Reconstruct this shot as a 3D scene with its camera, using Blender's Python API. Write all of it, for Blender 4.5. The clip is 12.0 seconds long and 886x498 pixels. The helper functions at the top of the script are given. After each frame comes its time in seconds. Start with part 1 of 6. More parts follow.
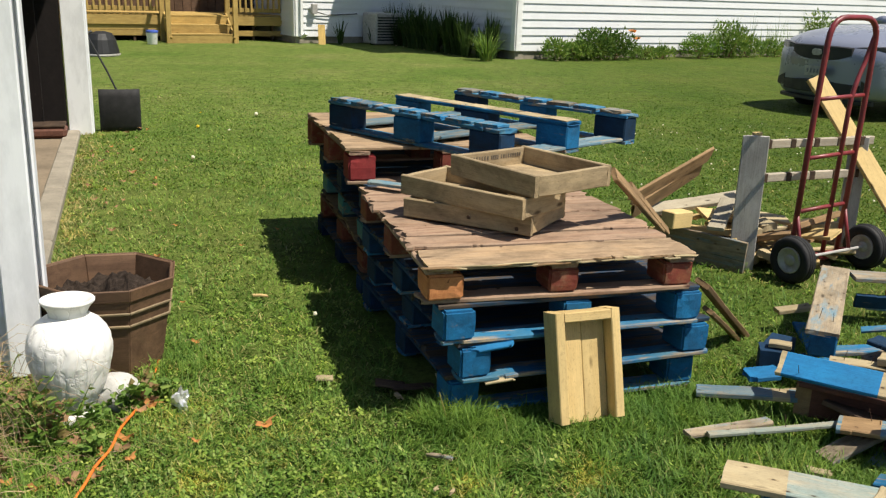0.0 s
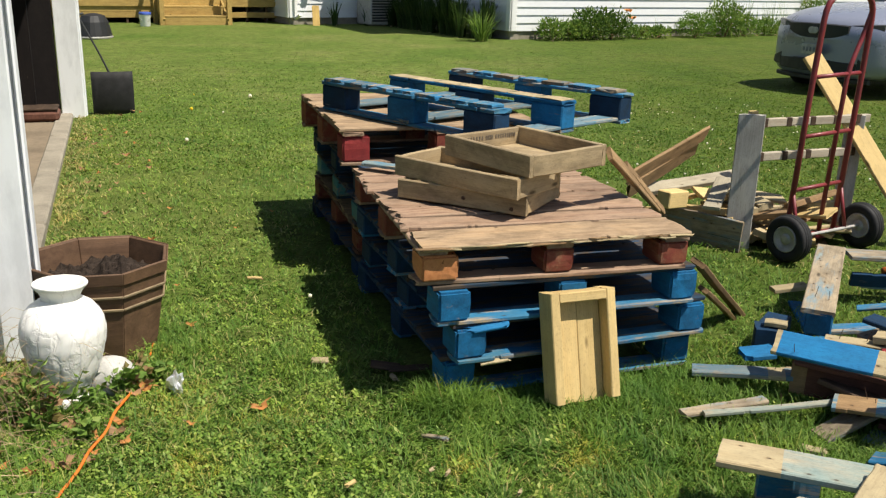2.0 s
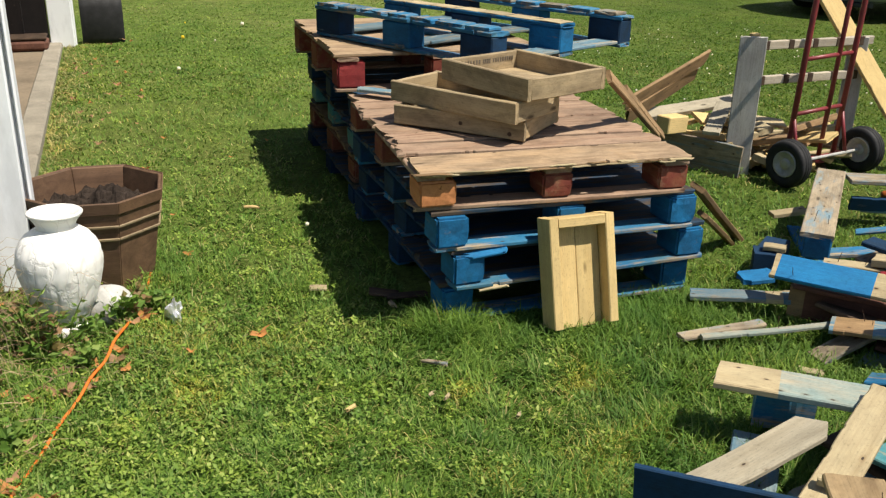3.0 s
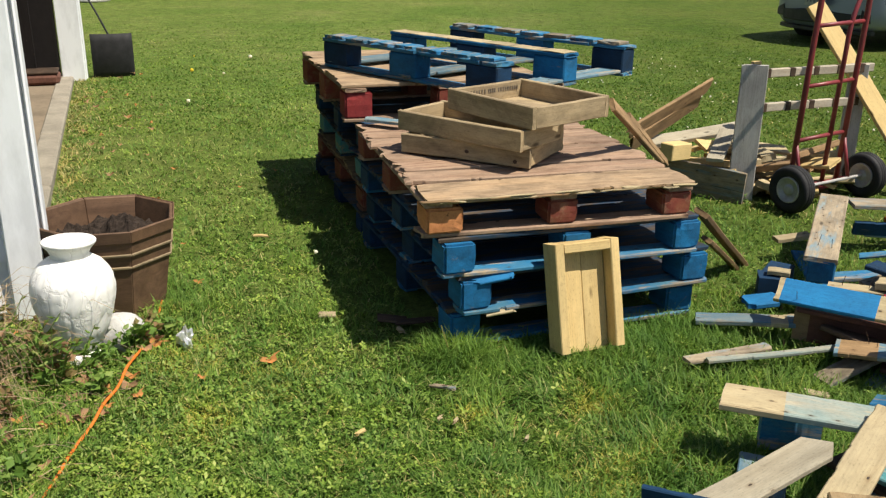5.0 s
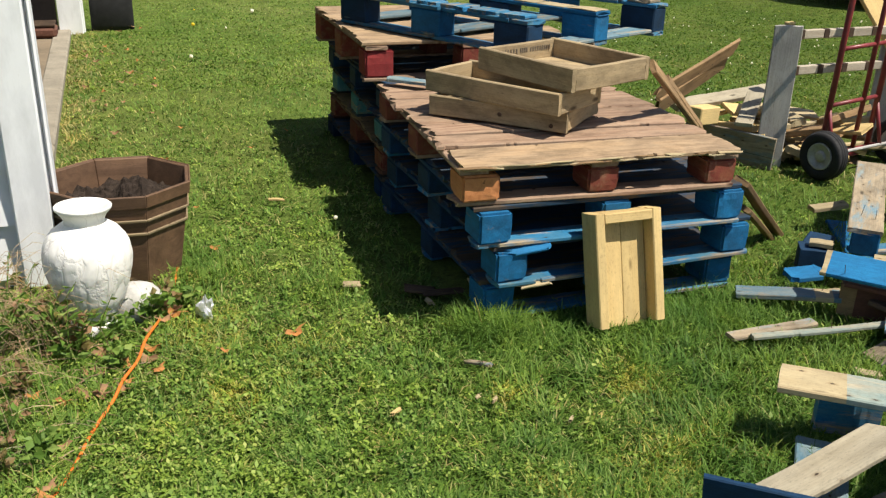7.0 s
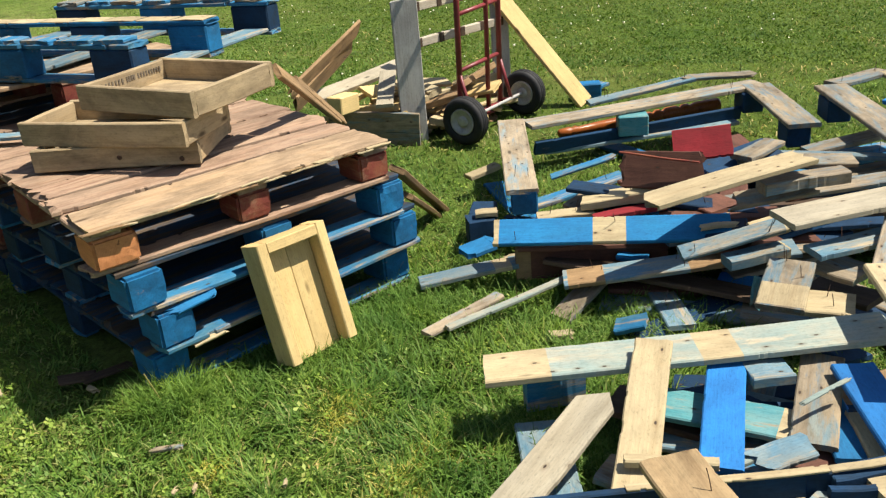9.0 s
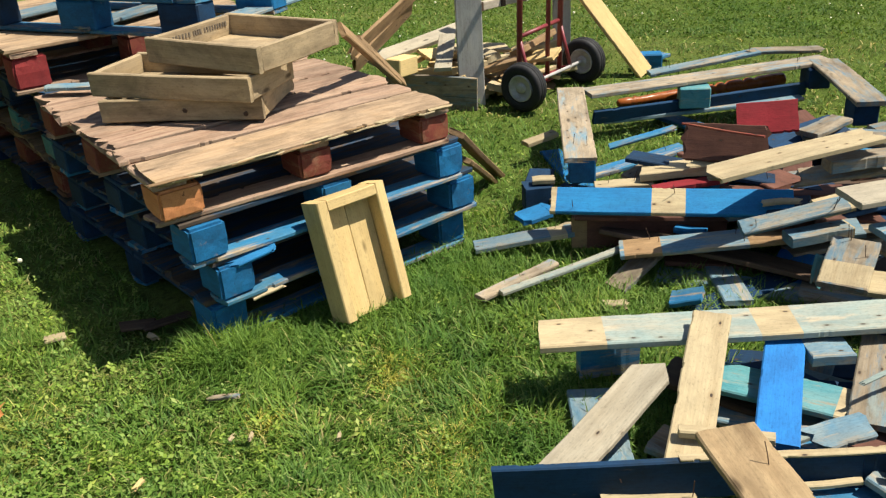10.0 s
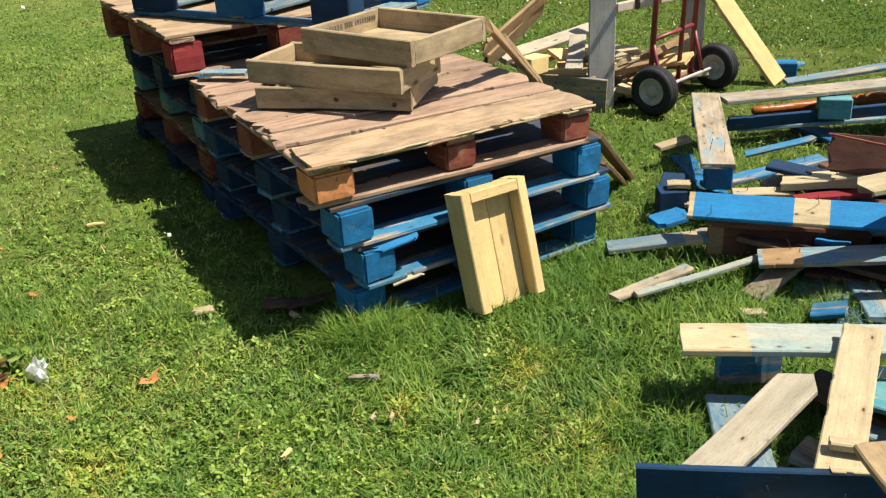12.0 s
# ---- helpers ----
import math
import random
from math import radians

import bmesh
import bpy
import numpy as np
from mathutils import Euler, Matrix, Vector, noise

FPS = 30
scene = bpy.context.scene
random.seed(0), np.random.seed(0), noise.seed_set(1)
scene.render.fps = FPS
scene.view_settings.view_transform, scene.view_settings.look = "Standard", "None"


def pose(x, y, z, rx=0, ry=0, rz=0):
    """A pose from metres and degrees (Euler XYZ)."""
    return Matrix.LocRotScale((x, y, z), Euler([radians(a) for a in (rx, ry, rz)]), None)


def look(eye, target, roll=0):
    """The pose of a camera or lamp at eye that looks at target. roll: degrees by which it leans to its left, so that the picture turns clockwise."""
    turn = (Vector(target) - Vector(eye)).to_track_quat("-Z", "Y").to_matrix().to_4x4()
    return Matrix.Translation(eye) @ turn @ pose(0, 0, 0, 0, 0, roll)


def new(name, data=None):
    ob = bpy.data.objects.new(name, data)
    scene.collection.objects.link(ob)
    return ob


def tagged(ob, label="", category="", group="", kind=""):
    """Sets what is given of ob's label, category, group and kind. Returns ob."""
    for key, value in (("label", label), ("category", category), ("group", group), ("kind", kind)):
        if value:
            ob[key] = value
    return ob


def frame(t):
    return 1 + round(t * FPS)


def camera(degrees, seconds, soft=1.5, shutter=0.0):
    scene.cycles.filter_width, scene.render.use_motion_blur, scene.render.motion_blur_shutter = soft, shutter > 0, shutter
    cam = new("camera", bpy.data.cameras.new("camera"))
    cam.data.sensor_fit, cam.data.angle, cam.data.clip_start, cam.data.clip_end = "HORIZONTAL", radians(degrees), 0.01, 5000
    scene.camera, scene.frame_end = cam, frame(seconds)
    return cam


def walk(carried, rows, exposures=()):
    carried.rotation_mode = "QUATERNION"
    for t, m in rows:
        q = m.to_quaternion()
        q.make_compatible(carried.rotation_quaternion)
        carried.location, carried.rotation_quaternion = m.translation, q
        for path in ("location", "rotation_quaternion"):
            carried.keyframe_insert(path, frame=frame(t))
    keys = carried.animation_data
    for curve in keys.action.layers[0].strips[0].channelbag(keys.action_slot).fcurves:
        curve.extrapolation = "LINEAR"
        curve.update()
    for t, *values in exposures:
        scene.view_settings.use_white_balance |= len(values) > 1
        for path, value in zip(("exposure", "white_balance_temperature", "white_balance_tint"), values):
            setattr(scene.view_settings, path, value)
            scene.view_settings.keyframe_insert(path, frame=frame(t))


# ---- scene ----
cam = camera(52.1, 12.0, soft=1.3)
METRES, EYE, TILT, LEAN, TURN = 8.0, 1.5, 0.0, 0.0, 0.0
PATH = [
    (0, (0.12, 0.25, 1.48), (0.03, 2.17, 0.927), 1.9),
    (0.5, (0.122, 0.245, 1.484), (0.028, 2.167, 0.94), 1.9),
    (1, (0.125, 0.239, 1.485), (0.033, 2.164, 0.95), 1.6),
    (1.5, (0.126, 0.247, 1.483), (0.036, 2.169, 0.939), 1.5),
    (2, (0.127, 0.264, 1.473), (0.046, 2.172, 0.882), 1.6),
    (2.5, (0.133, 0.279, 1.444), (0.055, 2.153, 0.751), 1.5),
    (2.7, (0.124, 0.283, 1.449), (0.053, 2.14, 0.712), 1.4),
    (4.3, (0.126, 0.234, 1.442), (0.04, 2.11, 0.754), 0.5),
    (4.5, (0.132, 0.234, 1.454), (0.042, 2.112, 0.77), 0.5),
    (5, (0.123, 0.233, 1.451), (0.038, 2.115, 0.779), 0.7),
    (5.5, (0.086, 0.221, 1.455), (-0.003, 2.102, 0.782), 0.8),
    (6, (0.029, 0.223, 1.452), (-0.062, 2.103, 0.776), 1.6),
    (6.5, (-0.014, 0.236, 1.438), (-0.093, 2.101, 0.718), 2.4),
    (6.7, (-0.018, 0.286, 1.426), (-0.102, 2.133, 0.662), 2.0),
    (8.3, (-0.05, 0.704, 1.455), (0.248, 2.553, 0.754), -3.9),
    (8.5, (-0.046, 0.731, 1.444), (0.355, 2.55, 0.716), -4.3),
    (9, (0.076, 0.672, 1.434), (0.682, 2.403, 0.638), -5.0),
    (9.5, (0.109, 0.652, 1.415), (0.732, 2.354, 0.57), -5.2),
    (10, (0.032, 0.674, 1.428), (0.534, 2.412, 0.574), -3.9),
    (10.5, (-0.065, 0.7, 1.433), (0.324, 2.471, 0.589), -2.6),
    (11, (-0.1, 0.69, 1.439), (0.243, 2.472, 0.599), -2.8),
    (11.5, (-0.111, 0.678, 1.439), (0.251, 2.451, 0.588), -3.1),
    (12, (-0.116, 0.661, 1.44), (0.188, 2.449, 0.597), -3.3),
]
walk(cam, [(t, look(eye, target, roll)) for t, eye, target, roll in PATH],
     exposures=[(0.0, 0.51), (2.7, 0.54), (6.7, 0.57), (8.3, 0.84), (9.0, 0.88), (9.5, 0.80), (10.0, 0.80), (11.0, 0.92), (12.0, 0.93)])

# ---- world, sun, exposure ----
SUN_DIR = Vector((0.50, -0.20, 1.0)).normalized()
world = bpy.data.worlds.new("sky")
scene.world = world
world.use_nodes = True
wn = world.node_tree
sky = wn.nodes.new("ShaderNodeTexSky")
sky.sky_type = "NISHITA"
sky.sun_disc = False
sky.sun_elevation = math.asin(SUN_DIR.z)
sky.sun_rotation = math.atan2(SUN_DIR.x, SUN_DIR.y)
wn.links.new(sky.outputs[0], wn.nodes["Background"].inputs[0])
wn.nodes["Background"].inputs[1].default_value = 0.070
sun = new("sun", bpy.data.lights.new("sun", "SUN"))
sun.data.energy, sun.data.angle, sun.data.color = 5.0, radians(0.55), (1.0, 0.93, 0.81)
sun.matrix_world = look(SUN_DIR * 30, (0, 0, 0))


# ---- materials ----
def material(name):
    m = bpy.data.materials.new(name)
    m.use_nodes = True
    nt = m.node_tree
    return m, nt, nt.nodes["Principled BSDF"]


def node(nt, kind, **settings):
    n = nt.nodes.new(kind)
    for key, value in settings.items():
        n.inputs[key].default_value = value
    return n


def ramp(nt, source, stops):
    r = nt.nodes.new("ShaderNodeValToRGB")
    el = r.color_ramp.elements
    while len(el) < len(stops):
        el.new(0.5)
    for e, (p, c) in zip(el, stops):
        e.position = p
        e.color = (*c, 1) if not isinstance(c, (int, float)) else (c, c, c, 1)
    nt.links.new(source, r.inputs[0])
    return r.outputs[0]


def mixed(nt, a, b, fac, mode="MIX"):
    m = nt.nodes.new("ShaderNodeMix")
    m.data_type, m.blend_type = "RGBA", mode
    for i, v in ((0, fac), (6, a), (7, b)):
        if isinstance(v, (int, float)):
            m.inputs[i].default_value = v
        elif isinstance(v, tuple):
            m.inputs[i].default_value = (*v, 1)
        else:
            nt.links.new(v, m.inputs[i])
    return m.outputs[2]


def coords(nt, scale=(1, 1, 1), shift=True, way=(9.7, 5.3, 7.1)):
    """Object coordinates, moved by the object's random number so that alike pieces differ."""
    tc, mp = nt.nodes.new("ShaderNodeTexCoord"), nt.nodes.new("ShaderNodeMapping")
    mp.inputs["Scale"].default_value = scale
    if shift:
        oi, sc = nt.nodes.new("ShaderNodeObjectInfo"), nt.nodes.new("ShaderNodeVectorMath")
        sc.operation = "SCALE"
        sc.inputs[0].default_value = way
        nt.links.new(oi.outputs["Random"], sc.inputs["Scale"])
        ad = nt.nodes.new("ShaderNodeVectorMath")
        nt.links.new(tc.outputs["Object"], ad.inputs[0])
        nt.links.new(sc.outputs[0], ad.inputs[1])
        nt.links.new(ad.outputs[0], mp.inputs[0])
    else:
        nt.links.new(tc.outputs["Object"], mp.inputs[0])
    return mp.outputs[0]


def noise_of(nt, vec, scale, detail=4.0, rough=0.6, dist=0.0):
    n = node(nt, "ShaderNodeTexNoise", Scale=scale, Detail=detail, Roughness=rough, Distortion=dist)
    nt.links.new(vec, n.inputs["Vector"])
    return n.outputs[0]


def bumped(nt, bsdf, height, strength, distance=0.002):
    b = node(nt, "ShaderNodeBump", Strength=strength, Distance=distance)
    nt.links.new(height, b.inputs["Height"])
    nt.links.new(b.outputs[0], bsdf.inputs["Normal"])


def wood(name, light, dark, paint=None, cover=0.8, faded=None, rough=0.8, stain=0.35, knots=True, spread=0.3, streak=0.45, pits=0.35):
    """Sawn wood with the grain along local x, weathered, with nail holes and, if a paint is given, worn paint."""
    m, nt, bsdf = material(name)
    oi = nt.nodes.new("ShaderNodeObjectInfo")
    grain = noise_of(nt, coords(nt, (0.9, 13, 13)), 1.7, 5.0, 0.6, 1.8)
    fibre = noise_of(nt, coords(nt, (6, 150, 150)), 2.0, 3.0, 0.6)
    blot = noise_of(nt, coords(nt, (4, 8, 8)), 1.6, 6.0, 0.7, 0.5)
    speck = noise_of(nt, coords(nt, (60, 110, 110)), 1.5, 4.0, 0.7)
    ring = nt.nodes.new("ShaderNodeTexWave")
    ring.wave_type, ring.rings_direction = "RINGS", "X"
    for key, value in (("Scale", 46.0), ("Distortion", 3.0), ("Detail", 2.0), ("Detail Scale", 0.35)):
        ring.inputs[key].default_value = value
    nt.links.new(coords(nt, (0.5, 1, 1), True, (2.0, 0.14, 0.09)), ring.inputs["Vector"])
    ring = ring.outputs["Fac"]
    mean = tuple(0.35 * a + 0.65 * b for a, b in zip(dark, light))
    col = ramp(nt, grain, [(0.28, dark), (0.5, mean), (0.7, light)])
    col = mixed(nt, mean, col, streak + 0.25)
    col = mixed(nt, col, ramp(nt, ring, [(0.05, 0.76), (0.6, 1.03)]), 0.16, "MULTIPLY")
    col = mixed(nt, col, ramp(nt, fibre, [(0.3, 0.74), (0.62, 1.0)]), 0.36, "MULTIPLY")
    col = mixed(nt, col, ramp(nt, blot, [(0.30, 1 - stain), (0.60, 1.0)]), 1.0, "MULTIPLY")
    col = mixed(nt, col, ramp(nt, speck, [(0.30, 0.62), (0.46, 1.0)]), 0.7, "MULTIPLY")
    if knots:
        vo = node(nt, "ShaderNodeTexVoronoi", Scale=1.0)
        nt.links.new(coords(nt, (2.6, 8, 8)), vo.inputs["Vector"])
        col = mixed(nt, tuple(0.35 * c for c in dark), col, ramp(nt, vo.outputs["Distance"], [(0.03, 0.0), (0.08, 1.0)]))
    col = mixed(nt, col, ramp(nt, oi.outputs["Random"], [(0.0, 1 - spread), (1.0, 1.0)]), 1.0, "MULTIPLY")
    if paint:
        cover_noise = noise_of(nt, coords(nt, (2.8, 15, 15)), 1.5, 9.0, 0.70, 0.4)
        edge = 0.5 - 0.46 * (cover - 0.5)
        mask = ramp(nt, cover_noise, [(edge - 0.07, 0.0), (edge + 0.05, 1.0)])
        weak = faded or tuple(0.7 * c for c in paint)
        pc = ramp(nt, blot, [(0.34, weak), (0.60, paint)])
        pc = mixed(nt, pc, ramp(nt, ring, [(0.05, 0.76), (0.6, 1.03)]), 0.06, "MULTIPLY")
        pc = mixed(nt, pc, ramp(nt, fibre, [(0.3, 0.66), (0.6, 1.0)]), 0.4, "MULTIPLY")
        pc = mixed(nt, pc, ramp(nt, speck, [(0.32, 0.55), (0.5, 1.0)]), 0.5, "MULTIPLY")
        pc = mixed(nt, pc, ramp(nt, oi.outputs["Random"], [(0.0, 0.70), (1.0, 1.08)]), 1.0, "MULTIPLY")
        col = mixed(nt, col, pc, mask)
    crack = noise_of(nt, coords(nt, (1.6, 42, 42)), 1.3, 3.0, 0.5, 0.6)
    col = mixed(nt, col, ramp(nt, crack, [(0.245, 0.25), (0.285, 1.0)]), 0.85, "MULTIPLY")
    damp = noise_of(nt, coords(nt, (2.2, 4, 4)), 1.0, 5.0, 0.7, 1.0)
    col = mixed(nt, col, ramp(nt, damp, [(0.34, (0.62, 0.60, 0.60)), (0.52, (1.0, 1.0, 1.0)), (0.68, (1.12, 1.06, 0.96))]), stain * 1.6, "MULTIPLY")
    holes = node(nt, "ShaderNodeTexVoronoi", Scale=1.0)
    holes.voronoi_dimensions = "2D"
    facing, parts3 = nt.nodes.new("ShaderNodeTexCoord"), nt.nodes.new("ShaderNodeSeparateXYZ")
    nt.links.new(facing.outputs["Normal"], parts3.inputs[0])
    broad = nt.nodes.new("ShaderNodeMath")
    broad.operation = "ABSOLUTE"
    nt.links.new(parts3.outputs["Z"], broad.inputs[0])
    nt.links.new(coords(nt, (12, 24, 24)), holes.inputs["Vector"])
    few = mixed(nt, ramp(nt, holes.outputs["Color"], [(pits - 0.01, 1.0), (pits, 0.0)] if pits else [(0.0, 0.0), (1.0, 0.0)]), ramp(nt, broad.outputs[0], [(0.6, 0.0), (0.8, 1.0)]), 1.0, "MULTIPLY")
    pit = ramp(nt, holes.outputs["Distance"], [(0.055, 0.0), (0.085, 1.0)])
    rust = mixed(nt, (1.0, 1.0, 1.0), (0.62, 0.52, 0.44), few)
    col = mixed(nt, mixed(nt, col, rust, 1.0, "MULTIPLY"), col, ramp(nt, holes.outputs["Distance"], [(0.05, 0.35), (0.22, 1.0)]))
    col = mixed(nt, mixed(nt, col, (0.05, 0.035, 0.025), few), col, pit)
    nt.links.new(col, bsdf.inputs["Base Color"])
    bsdf.inputs["Roughness"].default_value = rough
    bsdf.inputs["Specular IOR Level"].default_value = 0.25
    bumped(nt, bsdf, mixed(nt, mixed(nt, mixed(nt, grain, ring, 0.1), fibre, 0.5), speck, 0.4), 0.42, 0.003)
    return m


def plain(name, colour, rough=0.6, metal=0.0, vary=0.2, scale=9.0, bump=0.15, spec=0.5, shift=True):
    """A painted, cast or stone surface with stains at two scales and fine relief."""
    m, nt, bsdf = material(name)
    big = noise_of(nt, coords(nt, (1, 1, 1), shift), scale, 5.0, 0.65)
    fine = noise_of(nt, coords(nt, (1, 1, 1), shift), scale * 14, 3.0, 0.6)
    col = mixed(nt, tuple(c * (1 - vary) for c in colour), colour, ramp(nt, big, [(0.34, 0.0), (0.6, 1.0)]))
    col = mixed(nt, col, ramp(nt, fine, [(0.3, 1 - 0.5 * vary), (0.6, 1.0)]), 1.0, "MULTIPLY")
    nt.links.new(col, bsdf.inputs["Base Color"])
    nt.links.new(ramp(nt, big, [(0.3, min(1.0, rough + 0.12)), (0.7, max(0.05, rough - 0.08))]), bsdf.inputs["Roughness"])
    bsdf.inputs["Metallic"].default_value = metal
    bsdf.inputs["Specular IOR Level"].default_value = spec
    if bump:
        bumped(nt, bsdf, fine, bump, 0.003)
    return m


def flawed(name, colour, groove, rough, scale, line, depth):
    """Cast plaster crossed by wandering grooves that hold a little dirt."""
    m, nt, bsdf = material(name)
    vec = coords(nt, scale, False)
    wander = noise_of(nt, coords(nt, (1, 1, 1), False), 18.0, 4.0, 0.6)
    ad = nt.nodes.new("ShaderNodeVectorMath")
    nt.links.new(vec, ad.inputs[0])
    sc = nt.nodes.new("ShaderNodeVectorMath")
    sc.operation = "SCALE"
    sc.inputs[0].default_value = (1.0, 0.7, 1.3)
    nt.links.new(wander, sc.inputs["Scale"])
    nt.links.new(sc.outputs[0], ad.inputs[1])
    vo = node(nt, "ShaderNodeTexVoronoi", Scale=1.0)
    vo.feature = "DISTANCE_TO_EDGE"
    nt.links.new(ad.outputs[0], vo.inputs["Vector"])
    cut = ramp(nt, vo.outputs["Distance"], [(0.0, 0.0), (line, 1.0)])
    big = noise_of(nt, coords(nt, (1, 1, 1), False), 9.0, 5.0, 0.65)
    col = mixed(nt, tuple(0.9 * c for c in colour), colour, ramp(nt, big, [(0.34, 0.0), (0.6, 1.0)]))
    some = mixed(nt, (0.0, 0.0, 0.0), ramp(nt, big, [(0.36, 0.75), (0.62, 0.0)]), 1.0)
    faint = mixed(nt, cut, (1.0, 1.0, 1.0), some)
    col = mixed(nt, groove, col, faint)
    nt.links.new(col, bsdf.inputs["Base Color"])
    bsdf.inputs["Roughness"].default_value = rough
    bumped(nt, bsdf, mixed(nt, cut, big, 0.3), depth, 0.006)
    return m


def peeling(name, colour, bare):
    """White paint, dirty, with small flakes gone to the bare wood."""
    m, nt, bsdf = material(name)
    big = noise_of(nt, coords(nt, (1, 1, 0.35)), 6.0, 6.0, 0.7)
    flake = noise_of(nt, coords(nt, (1, 1, 0.5)), 26.0, 6.0, 0.75, 0.6)
    col = mixed(nt, tuple(0.82 * c for c in colour), colour, ramp(nt, big, [(0.36, 0.0), (0.56, 1.0)]))
    gone = ramp(nt, flake, [(0.285, 1.0), (0.315, 0.0)])
    col = mixed(nt, col, bare, gone)
    nt.links.new(col, bsdf.inputs["Base Color"])
    bsdf.inputs["Roughness"].default_value = 0.6
    bumped(nt, bsdf, flake, 0.2, 0.004)
    return m


def eastward(nt, col, deep=(0.68, 0.71, 0.50)):
    """Turf colour that grows darker with x, away from the garage."""
    tc, sep = nt.nodes.new("ShaderNodeTexCoord"), nt.nodes.new("ShaderNodeSeparateXYZ")
    nt.links.new(tc.outputs["Object"], sep.inputs[0])
    span = node(nt, "ShaderNodeMapRange")
    span.inputs["From Min"].default_value, span.inputs["From Max"].default_value = -0.6, 3.0
    nt.links.new(sep.outputs["X"], span.inputs["Value"])
    return mixed(nt, col, ramp(nt, span.outputs["Result"], [(0.0, (1.10, 1.07, 1.03)), (0.3, (0.88, 0.90, 0.80)), (0.55, (0.80, 0.83, 0.68)), (1.0, deep)]), 1.0, "MULTIPLY")


def foliage(name, stops, rough=0.55, through_light=0.35, turf=False):
    """Leaves that differ from one to the next and let some light through."""
    m, nt, bsdf = material(name)
    geo = nt.nodes.new("ShaderNodeNewGeometry")
    col = ramp(nt, geo.outputs["Random Per Island"], stops)
    patch = noise_of(nt, coords(nt, (1, 1, 1), False), 1.1, 4.0, 0.6)
    col = mixed(nt, col, ramp(nt, patch, [(0.35, (0.75, 0.81, 0.62)), (0.65, (1.12, 1.02, 0.9))]), 1.0, "MULTIPLY")
    tuft = noise_of(nt, coords(nt, (1, 1, 1), False), 5.0, 5.0, 0.7)
    col = mixed(nt, col, ramp(nt, tuft, [(0.34, (0.64, 0.76, 0.80)), (0.5, (1.02, 1.0, 1.0)), (0.68, (1.26, 1.12, 0.85))]), 1.0, "MULTIPLY")
    if turf:
        col = eastward(nt, col)
    nt.links.new(col, bsdf.inputs["Base Color"])
    bsdf.inputs["Roughness"].default_value = rough
    bsdf.inputs["Specular IOR Level"].default_value = 0.28
    tr = nt.nodes.new("ShaderNodeBsdfTranslucent")
    nt.links.new(col, tr.inputs[0])
    ms = node(nt, "ShaderNodeMixShader")
    ms.inputs[0].default_value = through_light
    nt.links.new(bsdf.outputs[0], ms.inputs[1])
    nt.links.new(tr.outputs[0], ms.inputs[2])
    nt.links.new(ms.outputs[0], nt.nodes["Material Output"].inputs["Surface"])
    return m


M_NEW = wood("new_pine", (0.72, 0.54, 0.25), (0.55, 0.38, 0.15), stain=0.15, spread=0.2, streak=0.3, pits=0.0)
M_PALE = wood("pale_wood", (0.53, 0.44, 0.265), (0.37, 0.28, 0.155), stain=0.25, spread=0.25)
M_ASH = wood("ashen_wood", (0.475, 0.425, 0.315), (0.32, 0.275, 0.19), stain=0.25, spread=0.2)
M_GREY = wood("weathered_wood", (0.43, 0.355, 0.245), (0.20, 0.155, 0.105), paint=(0.12, 0.21, 0.27), cover=0.36, faded=(0.25, 0.29, 0.27), stain=0.5)
M_SILVER = wood("silver_wood", (0.62, 0.60, 0.55), (0.42, 0.395, 0.35), stain=0.25, spread=0.2, pits=0.0)
M_BROWN = wood("brown_wood", (0.40, 0.265, 0.135), (0.23, 0.135, 0.065), stain=0.4)
M_TAN = wood("tan_wood", (0.52, 0.38, 0.205), (0.33, 0.22, 0.11), stain=0.4)
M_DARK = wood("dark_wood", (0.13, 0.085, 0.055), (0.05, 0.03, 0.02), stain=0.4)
M_DECK = wood("deck_wood", (0.54, 0.39, 0.265), (0.235, 0.115, 0.075), stain=0.42, spread=0.32, pits=0.0)
# Worn blue wood with the shade inside the stacks put into its colour
M_DARKSHADE = wood("shade_dark_blue_wood", (0.13, 0.095, 0.065), (0.06, 0.042, 0.03), paint=(0.010, 0.055, 0.12), cover=0.5, faded=(0.03, 0.05, 0.07), stain=0.4)
M_LEAD = wood("lead_board_wood", (0.50, 0.365, 0.23), (0.28, 0.18, 0.10), stain=0.5, spread=0.1, pits=0.0)
M_REDBLOCK = wood("red_painted_block", (0.40, 0.20, 0.12), (0.2, 0.09, 0.055), paint=(0.22, 0.045, 0.035), cover=0.62, faded=(0.25, 0.085, 0.045), stain=0.3)
M_REDEND = wood("red_painted_end", (0.40, 0.20, 0.12), (0.2, 0.09, 0.055), paint=(0.27, 0.035, 0.035), cover=0.9, faded=(0.20, 0.03, 0.03), stain=0.3)
M_ORANGE = wood("orange_block", (0.60, 0.255, 0.10), (0.40, 0.145, 0.05), stain=0.2, spread=0.1)
M_BLUE = wood("blue_painted_wood", (0.44, 0.34, 0.23), (0.20, 0.15, 0.1), paint=(0.010, 0.150, 0.345), cover=0.86, faded=(0.010, 0.09, 0.20))
# Dark blue paint, which also carries shade on inner and rear blocks
M_NAVYSHADE = wood("navy_shade_wood", (0.38, 0.30, 0.2), (0.16, 0.12, 0.08), paint=(0.008, 0.045, 0.11), cover=0.95, faded=(0.010, 0.030, 0.06))
M_BLUEW = wood("worn_blue_wood", (0.50, 0.40, 0.27), (0.25, 0.19, 0.12), paint=(0.018, 0.155, 0.32), cover=0.62, faded=(0.07, 0.19, 0.26))
